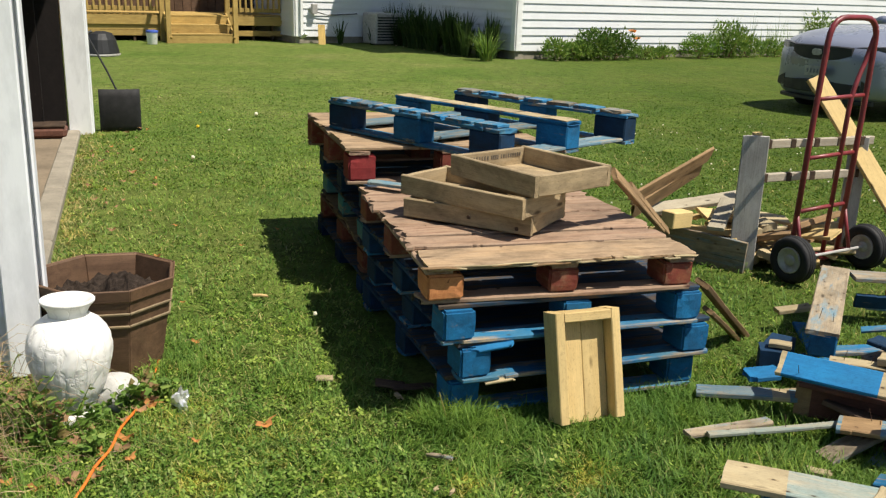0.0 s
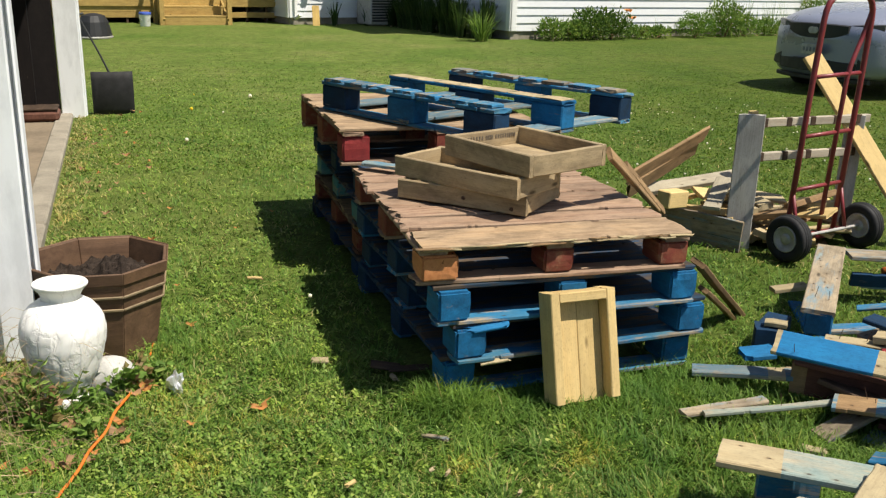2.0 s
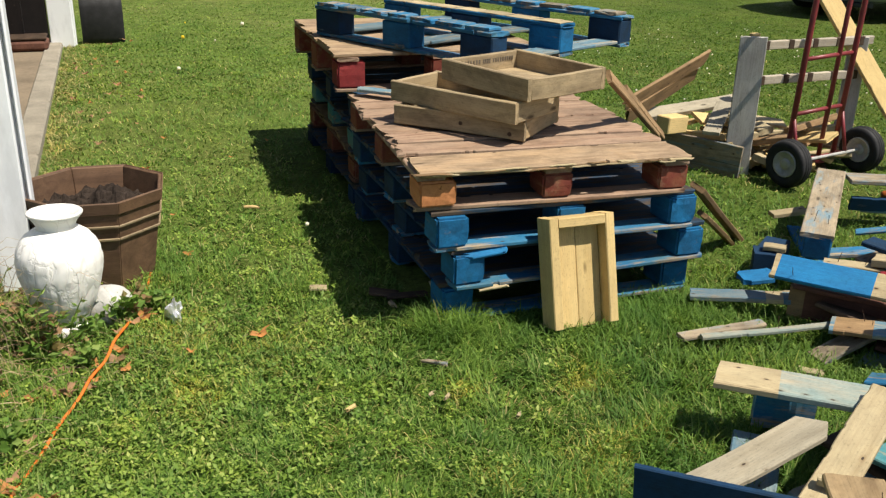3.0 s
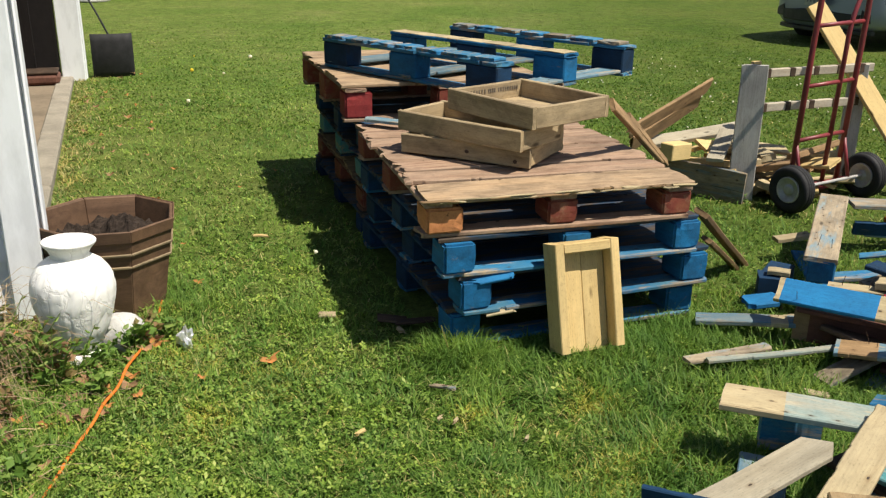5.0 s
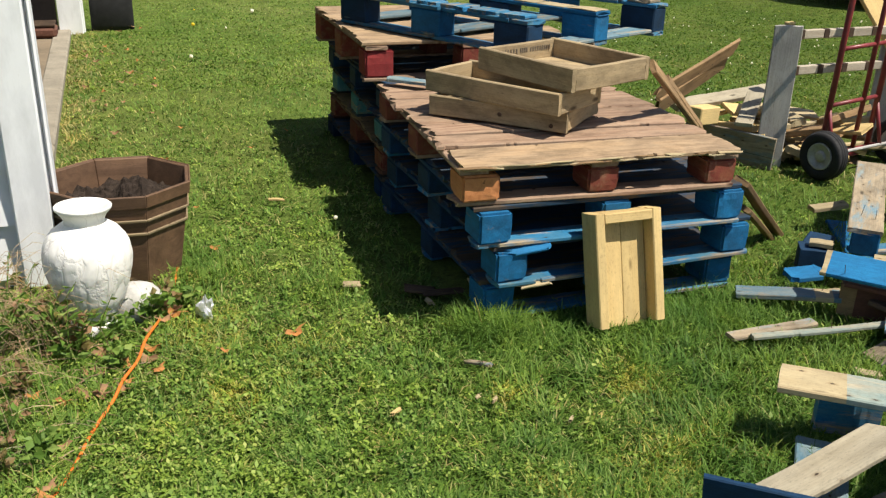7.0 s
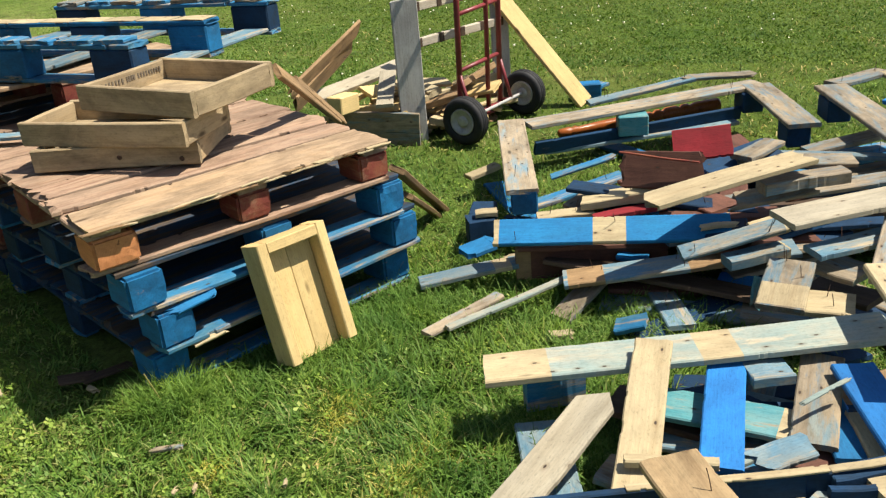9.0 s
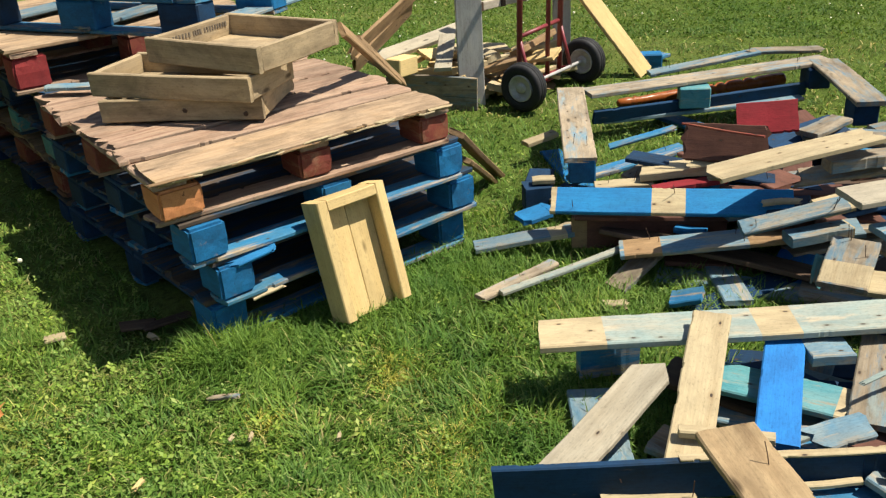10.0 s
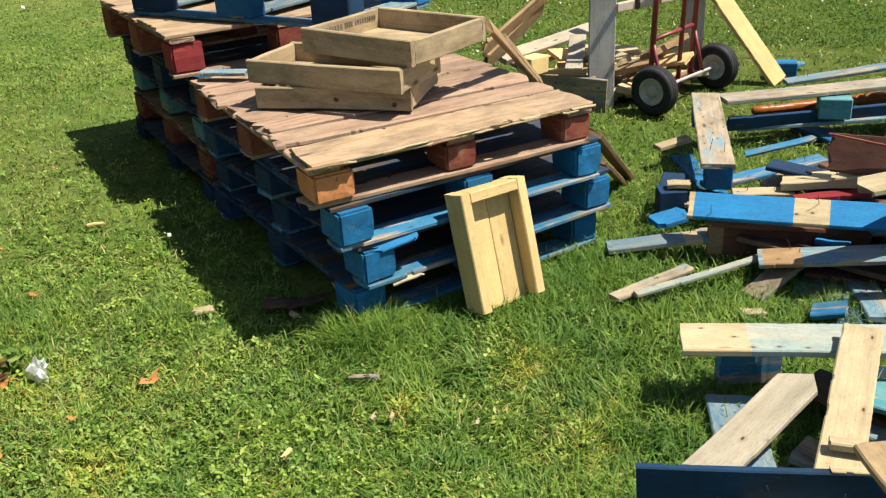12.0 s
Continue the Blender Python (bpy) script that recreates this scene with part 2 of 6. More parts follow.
M_BLUEGREY = wood("faded_blue_wood", (0.52, 0.43, 0.29), (0.28, 0.22, 0.14), paint=(0.10, 0.205, 0.275), cover=0.64, faded=(0.20, 0.25, 0.25))
M_WASH = wood("washed_wood", (0.55, 0.48, 0.34), (0.36, 0.30, 0.20), paint=(0.25, 0.32, 0.29), cover=0.66, faded=(0.35, 0.35, 0.28), stain=0.25, spread=0.15)
M_BRIGHT = wood("bright_blue_paint", (0.46, 0.36, 0.24), (0.22, 0.16, 0.1), paint=(0.020, 0.185, 0.50), cover=1.0, faded=(0.018, 0.14, 0.39), spread=0.2, pits=0.0)
M_CYAN = wood("sky_blue_paint", (0.50, 0.40, 0.26), (0.24, 0.17, 0.1), paint=(0.016, 0.19, 0.42), cover=0.95, faded=(0.016, 0.145, 0.33), spread=0.2, pits=0.0)
M_TEAL = wood("teal_painted_wood", (0.50, 0.38, 0.22), (0.25, 0.17, 0.1), paint=(0.06, 0.23, 0.26), cover=0.72, faded=(0.14, 0.28, 0.28))
M_RED = wood("red_painted_wood", (0.42, 0.22, 0.14), (0.2, 0.1, 0.06), paint=(0.33, 0.022, 0.03), cover=0.95, faded=(0.24, 0.02, 0.025))
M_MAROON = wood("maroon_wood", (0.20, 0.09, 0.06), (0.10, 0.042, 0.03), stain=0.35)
M_CRATE = wood("crate_wood", (0.53, 0.415, 0.25), (0.30, 0.215, 0.118), stain=0.45, spread=0.22, pits=0.0)
M_STAIN = wood("stained_planter_wood", (0.21, 0.125, 0.075), (0.11, 0.063, 0.038), stain=0.35, spread=0.25, rough=0.6, pits=0.0)
M_DECKNEW = wood("treated_deck_wood", (0.60, 0.42, 0.14), (0.42, 0.27, 0.08), stain=0.25, spread=0.3, pits=0.0)
M_PORCH = wood("porch_boards", (0.16, 0.10, 0.065), (0.09, 0.055, 0.035), stain=0.4)
M_VARNISH = wood("varnished_wood", (0.42, 0.13, 0.03), (0.25, 0.06, 0.015), stain=0.25, rough=0.25, knots=False)
# Shade of the garage interior put into a near-black board colour
M_GLOOM = wood("shade_black_boards", (0.014, 0.010, 0.009), (0.007, 0.005, 0.005), stain=0.4)
M_WHITEWASH = wood("whitewashed_wood", (0.56, 0.50, 0.40), (0.36, 0.30, 0.22), stain=0.3, spread=0.1, pits=0.0)
M_WHITE = plain("white_paint", (0.80, 0.80, 0.78), 0.55, vary=0.10, scale=3.0, bump=0.12)
M_CERAMIC = flawed("white_plaster", (0.82, 0.80, 0.76), (0.72, 0.69, 0.65), 0.55, (26, 26, 8), 0.10, 0.28)
M_PEEL = peeling("peeling_white_paint", (0.77, 0.78, 0.79), (0.30, 0.24, 0.18))
M_SIDING = plain("white_siding", (0.69, 0.70, 0.71), 0.5, vary=0.07, scale=1.5, bump=0.08)
M_CONCRETE = plain("concrete", (0.225, 0.175, 0.118), 0.9, vary=0.35, scale=2.4, bump=0.4)
M_KERB = plain("concrete_edge", (0.31, 0.275, 0.215), 0.9, vary=0.3, scale=5.0, bump=0.4)
M_STONE = plain("pale_stone", (0.47, 0.46, 0.43), 0.85, vary=0.25, scale=9.0, bump=0.5)
M_SOIL = plain("potting_soil", (0.045, 0.032, 0.024), 0.95, vary=0.6, scale=30.0, bump=0.9, spec=0.2)
M_REDTUBE = plain("red_enamel", (0.23, 0.03, 0.034), 0.4, vary=0.35, scale=14.0, bump=0.1)
M_RUBBER = plain("black_rubber", (0.022, 0.022, 0.023), 0.75, vary=0.3, scale=12.0, bump=0.2, spec=0.3)
M_RIM = plain("dull_steel", (0.46, 0.44, 0.41), 0.5, metal=0.15, vary=0.3, scale=20.0)
M_NAIL = plain("rusty_nail", (0.10, 0.055, 0.035), 0.7, metal=0.4, vary=0.4, scale=60.0)
M_BLACK = plain("black_plastic", (0.018, 0.018, 0.019), 0.55, vary=0.3, scale=6.0, bump=0.1)
M_PLATEBAR = plain("plate_print", (0.16, 0.17, 0.19), 0.6, vary=0.2, scale=40.0)
M_CORD = plain("orange_cord", (0.75, 0.17, 0.02), 0.55, vary=0.15, scale=30.0)
M_FOIL = plain("crumpled_foil", (0.82, 0.82, 0.83), 0.34, metal=0.7, vary=0.15, scale=40.0)
M_INK = plain("dark_print", (0.15, 0.118, 0.082), 0.8, vary=0.4, scale=60.0)
M_CARPAINT = plain("silver_car_paint", (0.28, 0.30, 0.375), 0.28, metal=0.35, vary=0.04, scale=2.0, bump=0.0)
M_GLASS, _nt, _b = material("dark_glass")
_b.inputs["Base Color"].default_value = (0.02, 0.025, 0.03, 1)
_b.inputs["Roughness"].default_value = 0.05
M_LAMP, _nt, _b = material("headlight_glass")
_b.inputs["Base Color"].default_value = (0.16, 0.155, 0.16, 1)
_b.inputs["Roughness"].default_value = 0.12
_b.inputs["Metallic"].default_value = 0.5
M_GRASS = foliage("grass_blades", [(0.0, (0.06, 0.13, 0.020)), (0.4, (0.115, 0.23, 0.04)), (0.8, (0.18, 0.31, 0.066)), (0.95, (0.27, 0.35, 0.115)), (1.0, (0.40, 0.38, 0.19))], 0.62, turf=True)
M_FARGRASS = foliage("far_grass_blades", [(0.0, (0.105, 0.20, 0.034)), (0.6, (0.150, 0.25, 0.048)), (1.0, (0.20, 0.30, 0.07))], 0.7, turf=True)
M_HAY = foliage("dry_grass_blades", [(0.0, (0.24, 0.22, 0.085)), (0.5, (0.36, 0.34, 0.13)), (1.0, (0.50, 0.45, 0.24))], 0.8, 0.25)
M_MOSS = foliage("moss_blades", [(0.0, (0.26, 0.29, 0.05)), (0.6, (0.40, 0.42, 0.10)), (1.0, (0.55, 0.52, 0.20))], 0.7)
M_CLOVER = foliage("clover_leaves", [(0.0, (0.135, 0.235, 0.038)), (0.6, (0.24, 0.37, 0.07)), (1.0, (0.36, 0.45, 0.13))], 0.55)
M_TUFT = foliage("tuft_blades", [(0.0, (0.085, 0.18, 0.028)), (0.5, (0.135, 0.26, 0.045)), (1.0, (0.21, 0.34, 0.08))], 0.62)
M_WEED = foliage("weed_leaves", [(0.0, (0.09, 0.17, 0.03)), (0.6, (0.17, 0.29, 0.06)), (1.0, (0.28, 0.37, 0.11))])
M_REDWEED = foliage("reddish_weed_leaves", [(0.0, (0.16, 0.20, 0.05)), (0.5, (0.25, 0.18, 0.09)), (1.0, (0.32, 0.18, 0.12))])
M_STRAW = foliage("dead_stems", [(0.0, (0.20, 0.14, 0.095)), (0.6, (0.34, 0.265, 0.19)), (1.0, (0.48, 0.40, 0.29))], 0.8, 0.1)
M_LEAF = foliage("fallen_leaf", [(0.0, (0.33, 0.13, 0.045)), (1.0, (0.52, 0.25, 0.10))], 0.8, 0.2)
M_DULLLEAF = foliage("old_leaf", [(0.0, (0.24, 0.13, 0.08)), (1.0, (0.36, 0.22, 0.14))], 0.85, 0.15)
M_SHRUB = foliage("shrub_leaves", [(0.0, (0.045, 0.10, 0.02)), (0.6, (0.085, 0.165, 0.03)), (1.0, (0.16, 0.24, 0.055))])
M_CLIP = foliage("clipped_shrub_leaves", [(0.0, (0.08, 0.17, 0.025)), (0.6, (0.15, 0.28, 0.045)), (1.0, (0.25, 0.38, 0.08))])
# Dark green leaves, with the house's shade deepened in their colour
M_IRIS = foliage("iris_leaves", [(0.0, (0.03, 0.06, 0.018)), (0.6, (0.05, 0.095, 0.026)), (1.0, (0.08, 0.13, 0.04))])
M_PETAL = foliage("white_petals", [(0.0, (0.75, 0.75, 0.70)), (1.0, (0.85, 0.85, 0.82))], 0.7, 0.2)
M_YELLOW = foliage("yellow_petals", [(0.0, (0.75, 0.55, 0.02)), (1.0, (0.85, 0.65, 0.05))], 0.7, 0.2)
M_ORPETAL = foliage("orange_petals", [(0.0, (0.80, 0.30, 0.08)), (1.0, (0.85, 0.45, 0.2))], 0.7, 0.2)

# Lawn soil with thatch and moss between the blades
M_LAWN, _nt, _b = material("lawn")
_v = coords(_nt, (1, 1, 1), False)
_c = ramp(_nt, noise_of(_nt, _v, 0.55, 6.0, 0.65), [(0.32, (0.092, 0.152, 0.027)), (0.52, (0.132, 0.18, 0.041)), (0.72, (0.178, 0.198, 0.064))])
_c = mixed(_nt, _c, ramp(_nt, noise_of(_nt, _v, 60.0, 5.0, 0.75), [(0.33, 0.52), (0.5, 0.85), (0.66, 1.15)]), 1.0, "MULTIPLY")
_c = mixed(_nt, _c, ramp(_nt, noise_of(_nt, _v, 7.0, 5.0, 0.7), [(0.33, 0.6), (0.62, 1.1)]), 1.0, "MULTIPLY")
_nt.links.new(eastward(_nt, _c), _b.inputs["Base Color"])
_b.inputs["Roughness"].default_value = 0.95
_b.inputs["Specular IOR Level"].default_value = 0.1
bumped(_nt, _b, noise_of(_nt, _v, 45.0, 6.0, 0.8), 0.6, 0.03)


# ---- mesh helpers ----
RNG = random.Random(4)


def part(name, bm, mat, parent=None, label="", at=None, smooth=False):
    """Links a bmesh as one mesh object, under a thing or part if one is given."""
    me = bpy.data.meshes.new(name)
    bm.to_mesh(me)
    bm.free()
    return placed(name, me, mat, parent, label, at, smooth)


def placed(name, me, mat, parent=None, label="", at=None, smooth=False):
    if not me.materials:
        me.materials.append(mat)
        if smooth:
            me.shade_smooth()
    ob = new(name, me)
    if parent:
        ob.parent = parent
    if at is not None:
        ob.matrix_basis = at
    if me.materials[0] != mat:
        ob.material_slots[0].link = "OBJECT"
        ob.material_slots[0].material = mat
    return tagged(ob, label)


def thing(name, m, label, category, group="", kind=""):
    ob = new(name)
    ob.empty_display_size = 0.1
    ob.matrix_basis = m
    return tagged(ob, label, category, group, kind)


def block_bm(sx, sy, sz, bevel=0.004):
    """A box on its centre with chamfered edges."""
    bm = bmesh.new()
    bmesh.ops.create_cube(bm, size=1.0, matrix=Matrix.Diagonal((sx, sy, sz, 1)))
    if bevel:
        bmesh.ops.bevel(bm, geom=bm.edges[:], offset=bevel, segments=1, affect="EDGES")
    return bm


def worn_block_bm(sx, sy, sz, seed, wear=0.006):
    """A block with battered edges and faces, its corners knocked off here and there."""
    bm = bmesh.new()
    bmesh.ops.create_cube(bm, size=1.0, matrix=Matrix.Diagonal((sx, sy, sz, 1)))
    bmesh.ops.bevel(bm, geom=bm.edges[:], offset=0.008, segments=2, affect="EDGES")
    bmesh.ops.subdivide_edges(bm, edges=[e for e in bm.edges if e.calc_length() > 0.05], cuts=3, use_grid_fill=True)
    for v in bm.verts:
        q = v.co * 22 + Vector((seed * 1.7, seed * 0.9, seed * 2.3))
        edge = max(0.0, (abs(v.co.x) / sx + abs(v.co.y) / sy + abs(v.co.z) / sz) * 2 - 1.9)
        v.co *= 1 + wear / max(sx, sz) * noise.noise(q) - 0.10 * edge * max(0.0, noise.noise(q * 0.6) + 0.15)
    bmesh.ops.triangulate(bm, faces=bm.faces[:])
    return bm


def board_bm(length, width, thick, seed=0, ragged=0.0, stations=5, warp=0.0015, chew=0.0, cuts=()):
    """A sawn board along x, centred, with chamfered edges, ends splintered if ragged, edges nibbled by up to chew; cuts: (from, to) along x whose faces take material 1."""
    rng = random.Random(seed)
    bm = bmesh.new()
    c = min(0.0035, thick * 0.22)
    w, h = width / 2, thick / 2
    across = [-0.62 + rng.uniform(-0.1, 0.1), -0.2 + rng.uniform(-0.1, 0.1), 0.2 + rng.uniform(-0.1, 0.1), 0.62 + rng.uniform(-0.1, 0.1)]
    ring = [(-w, -h + c, 0), (-w, h - c, 0), (-w + c, h, 0)] + [(f * w, h, i + 1) for i, f in enumerate(across)] + [(w - c, h, 5), (w, h - c, 5)]
    ring += [(w, -h + c, 5), (w - c, -h, 5)] + [(f * w, -h, 4 - i) for i, f in enumerate(across[::-1])] + [(-w + c, -h, 0)]
    ends = [[rng.uniform(-ragged, ragged * 0.4) if ragged else rng.uniform(-0.002, 0.002) for _ in range(6)] for _ in range(2)]
    slant = [rng.uniform(-1, 1) * max(0.0, ragged - 0.013) * 1.5 for _ in range(2)]
    places = sorted({round(-length / 2 + length * i / (stations - 1), 4) for i in range(stations)} | {round(v, 4) for cut in cuts for v in cut if abs(v) < length / 2 - 0.004})
    chips = {}
    if chew:
        for _ in range(rng.randint(3, 6)):
            at, run = rng.uniform(-0.46, 0.46) * length, rng.uniform(0.012, 0.05)
            span = [round(at - run * 0.5, 4), round(at - run * 0.35, 4), round(at + run * 0.3, 4), round(at + run * 0.5, 4)]
            if all(abs(v - p) > 0.003 and abs(v) < length / 2 - 0.01 for v in span for p in places):
                places = sorted(places + span)
                side, deep = rng.choice((-1, 1)), chew * rng.uniform(0.3, 1.0)
                chips[span[1]], chips[span[2]] = (side, deep), (side, deep * rng.uniform(0.4, 1.0))
    bow, turn = rng.uniform(-warp, warp) * 2, rng.uniform(0, 6.28)
    rows = []
    for i, px in enumerate(places):
        f = px / length
        dz, dy = warp * 0.5 * math.sin(9 * f + turn) + bow * (1 - 4 * f * f), warp * 0.4 * math.sin(7 * f + 2 * turn)
        side, deep = chips.get(px, (0, 0.0))
        low, high = 0.12 * chew * rng.random() + deep * (side < 0), 0.12 * chew * rng.random() + deep * (side > 0)
        row = []
        for y, z, k in ring:
            x = px
            if i in (0, len(places) - 1):
                x += (1 if i else -1) * (ends[i > 0][k] + slant[i > 0] * (k / 5 - 0.5) + rng.uniform(-0.25, 0.25) * ragged)
            row.append(bm.verts.new((x, y + dy + (low if y < 0 else -high), z + dz)))
        rows.append(row)
    for (a, b), (xa, xb) in zip(zip(rows, rows[1:]), zip(places, places[1:])):
        inside_cut = any(lo - 1e-4 <= (xa + xb) / 2 <= hi + 1e-4 for lo, hi in cuts)
        for k in range(len(ring)):
            bm.faces.new((a[k], b[k], b[(k + 1) % len(ring)], a[(k + 1) % len(ring)])).material_index = int(inside_cut)
    bm.faces.new(rows[0])
    bm.faces.new(rows[-1][::-1])
    bmesh.ops.recalc_face_normals(bm, faces=bm.faces[:])
    return bm


def mesh_from(bm, name):
    me = bpy.data.meshes.new(name)
    bm.to_mesh(me)
    bm.free()
    return me


def lathe_bm(profile, sides=32, shape=None):
    """Turns (radius, height) pairs about z. shape(angle, height) scales the radius."""
    bm = bmesh.new()
    rows = []
    for r, z in profile:
        row = []
        for i in range(sides):
            a = 2 * math.pi * i / sides
            k = shape(a, z) if shape else 1.0
            row.append(bm.verts.new((r * k * math.cos(a), r * k * math.sin(a), z)))
        rows.append(row)
    for a, b in zip(rows, rows[1:]):
        for i in range(sides):
            j = (i + 1) % sides
            bm.faces.new((a[i], a[j], b[j], b[i]))
    bm.faces.new(rows[0][::-1])
    bm.faces.new(rows[-1])
    bmesh.ops.recalc_face_normals(bm, faces=bm.faces[:])
    return bm


def tube_bm(points, radius, sides=10, closed_ends=True):
    """A round tube through points; radius may be a list."""
    pts = [Vector(p) for p in points]
    bm = bmesh.new()
    rows = []
    side = None
    for i, p in enumerate(pts):
        way = (pts[min(i + 1, len(pts) - 1)] - pts[max(i - 1, 0)]).normalized()
        if side is None:
            side = way.cross(Vector((0, 0, 1)) if abs(way.z) < 0.9 else Vector((1, 0, 0))).normalized()
        side = (side - way * side.dot(way)).normalized()
        up = way.cross(side)
        r = radius[i] if isinstance(radius, (list, tuple)) else radius
        rows.append([bm.verts.new(p + r * (math.cos(2 * math.pi * k / sides) * side + math.sin(2 * math.pi * k / sides) * up)) for k in range(sides)])
    for a, b in zip(rows, rows[1:]):
        for k in range(sides):
            bm.faces.new((a[k], a[(k + 1) % sides], b[(k + 1) % sides], b[k]))
    if closed_ends:
        bm.faces.new(rows[0][::-1])
        bm.faces.new(rows[-1])
    bmesh.ops.recalc_face_normals(bm, faces=bm.faces[:])
    return bm


def rounded(points, radius, steps=5):
    """A polyline with its corners rounded."""
    pts = [Vector(p) for p in points]
    out = [pts[0]]
    for a, b, c in zip(pts, pts[1:], pts[2:]):
        u, v = (a - b), (c - b)
        r = min(radius, u.length * 0.45, v.length * 0.45)
        p, q = b + u.normalized() * r, b + v.normalized() * r
        for i in range(steps + 1):
            t = i / steps
            out.append(p.lerp(b, t).lerp(b.lerp(q, t), t))
    return out + [pts[-1]]


def lawn_z(x, y):
    """The lawn's height: nearly level, rising a little towards the house."""
    return 0.022 * min(max(0.0, y - 3.0), 2.5) + 0.007 * max(0.0, y - 5.5) + 0.010 * (noise.noise((x * 0.7, y * 0.7, 0)) if abs(x) < 14 and y < 22 else 0)


# ---- the lawn ----
def lawn_mesh():
    xs = [-90, -60, -40, -28, -20] + [-14 + 0.5 * i for i in range(57)] + [20, 28, 40, 60, 90]
    ys = [-60, -30, -14, -6, -3] + [-1 + 0.5 * i for i in range(51)] + [28, 34, 45, 60, 90, 140]
    bm = bmesh.new()
    grid = [[bm.verts.new((x, y, lawn_z(x, y))) for x in xs] for y in ys]
    for a, b in zip(grid, grid[1:]):
        for i in range(len(xs) - 1):
            bm.faces.new((a[i], a[i + 1], b[i + 1], b[i]))
    return bm


tagged(part("ground", lawn_mesh(), M_LAWN, smooth=True), "mown green lawn with clover and bare patches", "lawn", kind="structure")


def rotated_frame(origin, along):
    """A frame at origin with x along the given ground direction and z up."""
    a = Vector((along[0], along[1], 0)).normalized()
    return Matrix(((a.x, -a.y, 0, origin[0]), (a.y, a.x, 0, origin[1]), (0, 0, 1, origin[2]), (0, 0, 0, 1)))


def lap_siding(parent, length, z0, z1, lap, mat, thick=0.018, tilt=0.012):
    """Overlapping boards along x on the plane y = 0, facing -y, one part each."""
    bm = bmesh.new()
    prof = [(0.0, 0.0), (-thick - tilt, 0.0), (-tilt * 0.35, lap + 0.02), (0.0, lap + 0.02)]
    ends = [[bm.verts.new((x, y, z)) for y, z in prof] for x in (0, length)]
    for k in range(4):
        bm.faces.new((ends[0][k], ends[1][k], ends[1][(k + 1) % 4], ends[0][(k + 1) % 4]))
    bm.faces.new(ends[0])
    bm.faces.new(ends[1][::-1])
    bmesh.ops.recalc_face_normals(bm, faces=bm.faces[:])
    me = mesh_from(bm, "siding_board")
    z = z0
    while z < z1 - 0.02:
        placed("siding_board", me, mat, parent, at=pose(0, 0, z))
        z += lap


def slab_part(name, size, centre, mat, parent=None, bevel=0.006, label=""):
    return part(name, block_bm(*size, bevel), mat, parent, label, at=pose(*centre))


# ---- the garage beside the lawn ----
G_ALONG = Vector((-0.376, 0.927, 0)).normalized()
G_CORNER = (-1.53, 3.40, 0.0)
garage = rotated_frame(G_CORNER, G_ALONG)          # x runs along the open side, -y faces the lawn ... +y is inside
GARAGE_LEN, WALL_H = 5.72, 2.9


def garage_walls():
    # open side: short pier, doorway, far jamb and header
    open_side = thing("wall_garage_side", garage, "white painted garage wall with an open doorway", "wall", kind="structure")
    slab_part("pier", (0.12, 0.12, WALL_H), (0.06, 0.06, WALL_H / 2), M_PEEL, open_side)
    slab_part("jamb", (0.10, 0.20, WALL_H), (GARAGE_LEN - 0.24, 0.08, WALL_H / 2), M_PEEL, open_side)
    slab_part("corner_board", (0.15, 0.13, WALL_H), (GARAGE_LEN - 0.112, 0.03, WALL_H / 2), M_PEEL, open_side)
    slab_part("header", (GARAGE_LEN - 0.42, 0.14, 0.6), (GARAGE_LEN / 2 - 0.09, 0.09, WALL_H - 0.3), M_PEEL, open_side)
    # end wall with lap siding, towards the camera
    end = rotated_frame(Vector(G_CORNER) - 6.13 * Vector((G_ALONG.y, -G_ALONG.x, 0)), (G_ALONG.y, -G_ALONG.x))
    end_wall = thing("wall_garage_end", end, "white lap siding on the garage end wall", "wall", kind="structure")
    slab_part("wall_core", (6.0, 0.10, WALL_H), (3.0, 0.055, WALL_H / 2), M_WHITE, end_wall)
    lap_siding(end_wall, 6.0, 0.05, WALL_H, 0.205, M_SIDING, 0.02, 0.014)
    trim = thing("trim_garage_corner", garage, "wide white painted corner board on the garage", "trim", kind="structure")
    slab_part("corner_board", (0.03, 0.125, WALL_H), (-0.05, 0.0705, WALL_H / 2 + 0.02), M_PEEL, trim)
    slab_part("edge_board", (0.10, 0.014, WALL_H), (0.03, -0.0045, WALL_H / 2 + 0.02), M_PEEL, trim)
    # far and back walls and ceiling close the room; their near-black holds its shade
    inner = thing("wall_garage_inner", garage, "inner walls of the garage, shade put into their colour", "wall", kind="structure")
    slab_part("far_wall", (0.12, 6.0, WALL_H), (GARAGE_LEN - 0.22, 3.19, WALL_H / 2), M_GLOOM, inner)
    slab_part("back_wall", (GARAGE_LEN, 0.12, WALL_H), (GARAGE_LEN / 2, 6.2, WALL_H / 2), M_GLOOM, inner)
    tagged(slab_part("ceiling", (GARAGE_LEN + 0.5, 6.9, 0.1), (0, 0, 0), M_GLOOM), "boarded garage ceiling, shade put into its colour", "ceiling", kind="structure").matrix_basis = garage @ pose(GARAGE_LEN / 2, 3.1, WALL_H + 0.052)
    floor = thing("floor_garage", garage, "worn tan concrete garage floor with a pale edge strip", "floor", kind="structure")
    slab_part("slab", (GARAGE_LEN - 0.3, 5.95, 0.16), (GARAGE_LEN / 2 + 0.1, 3.105, 0.02), M_CONCRETE, floor)
    for i in range(4):
        slab_part("edge_strip", (1.31, 0.14, 0.16), (0.95 + i * 1.33, 0.155, 0.026 + 0.003 * i), M_KERB, floor, 0.012)


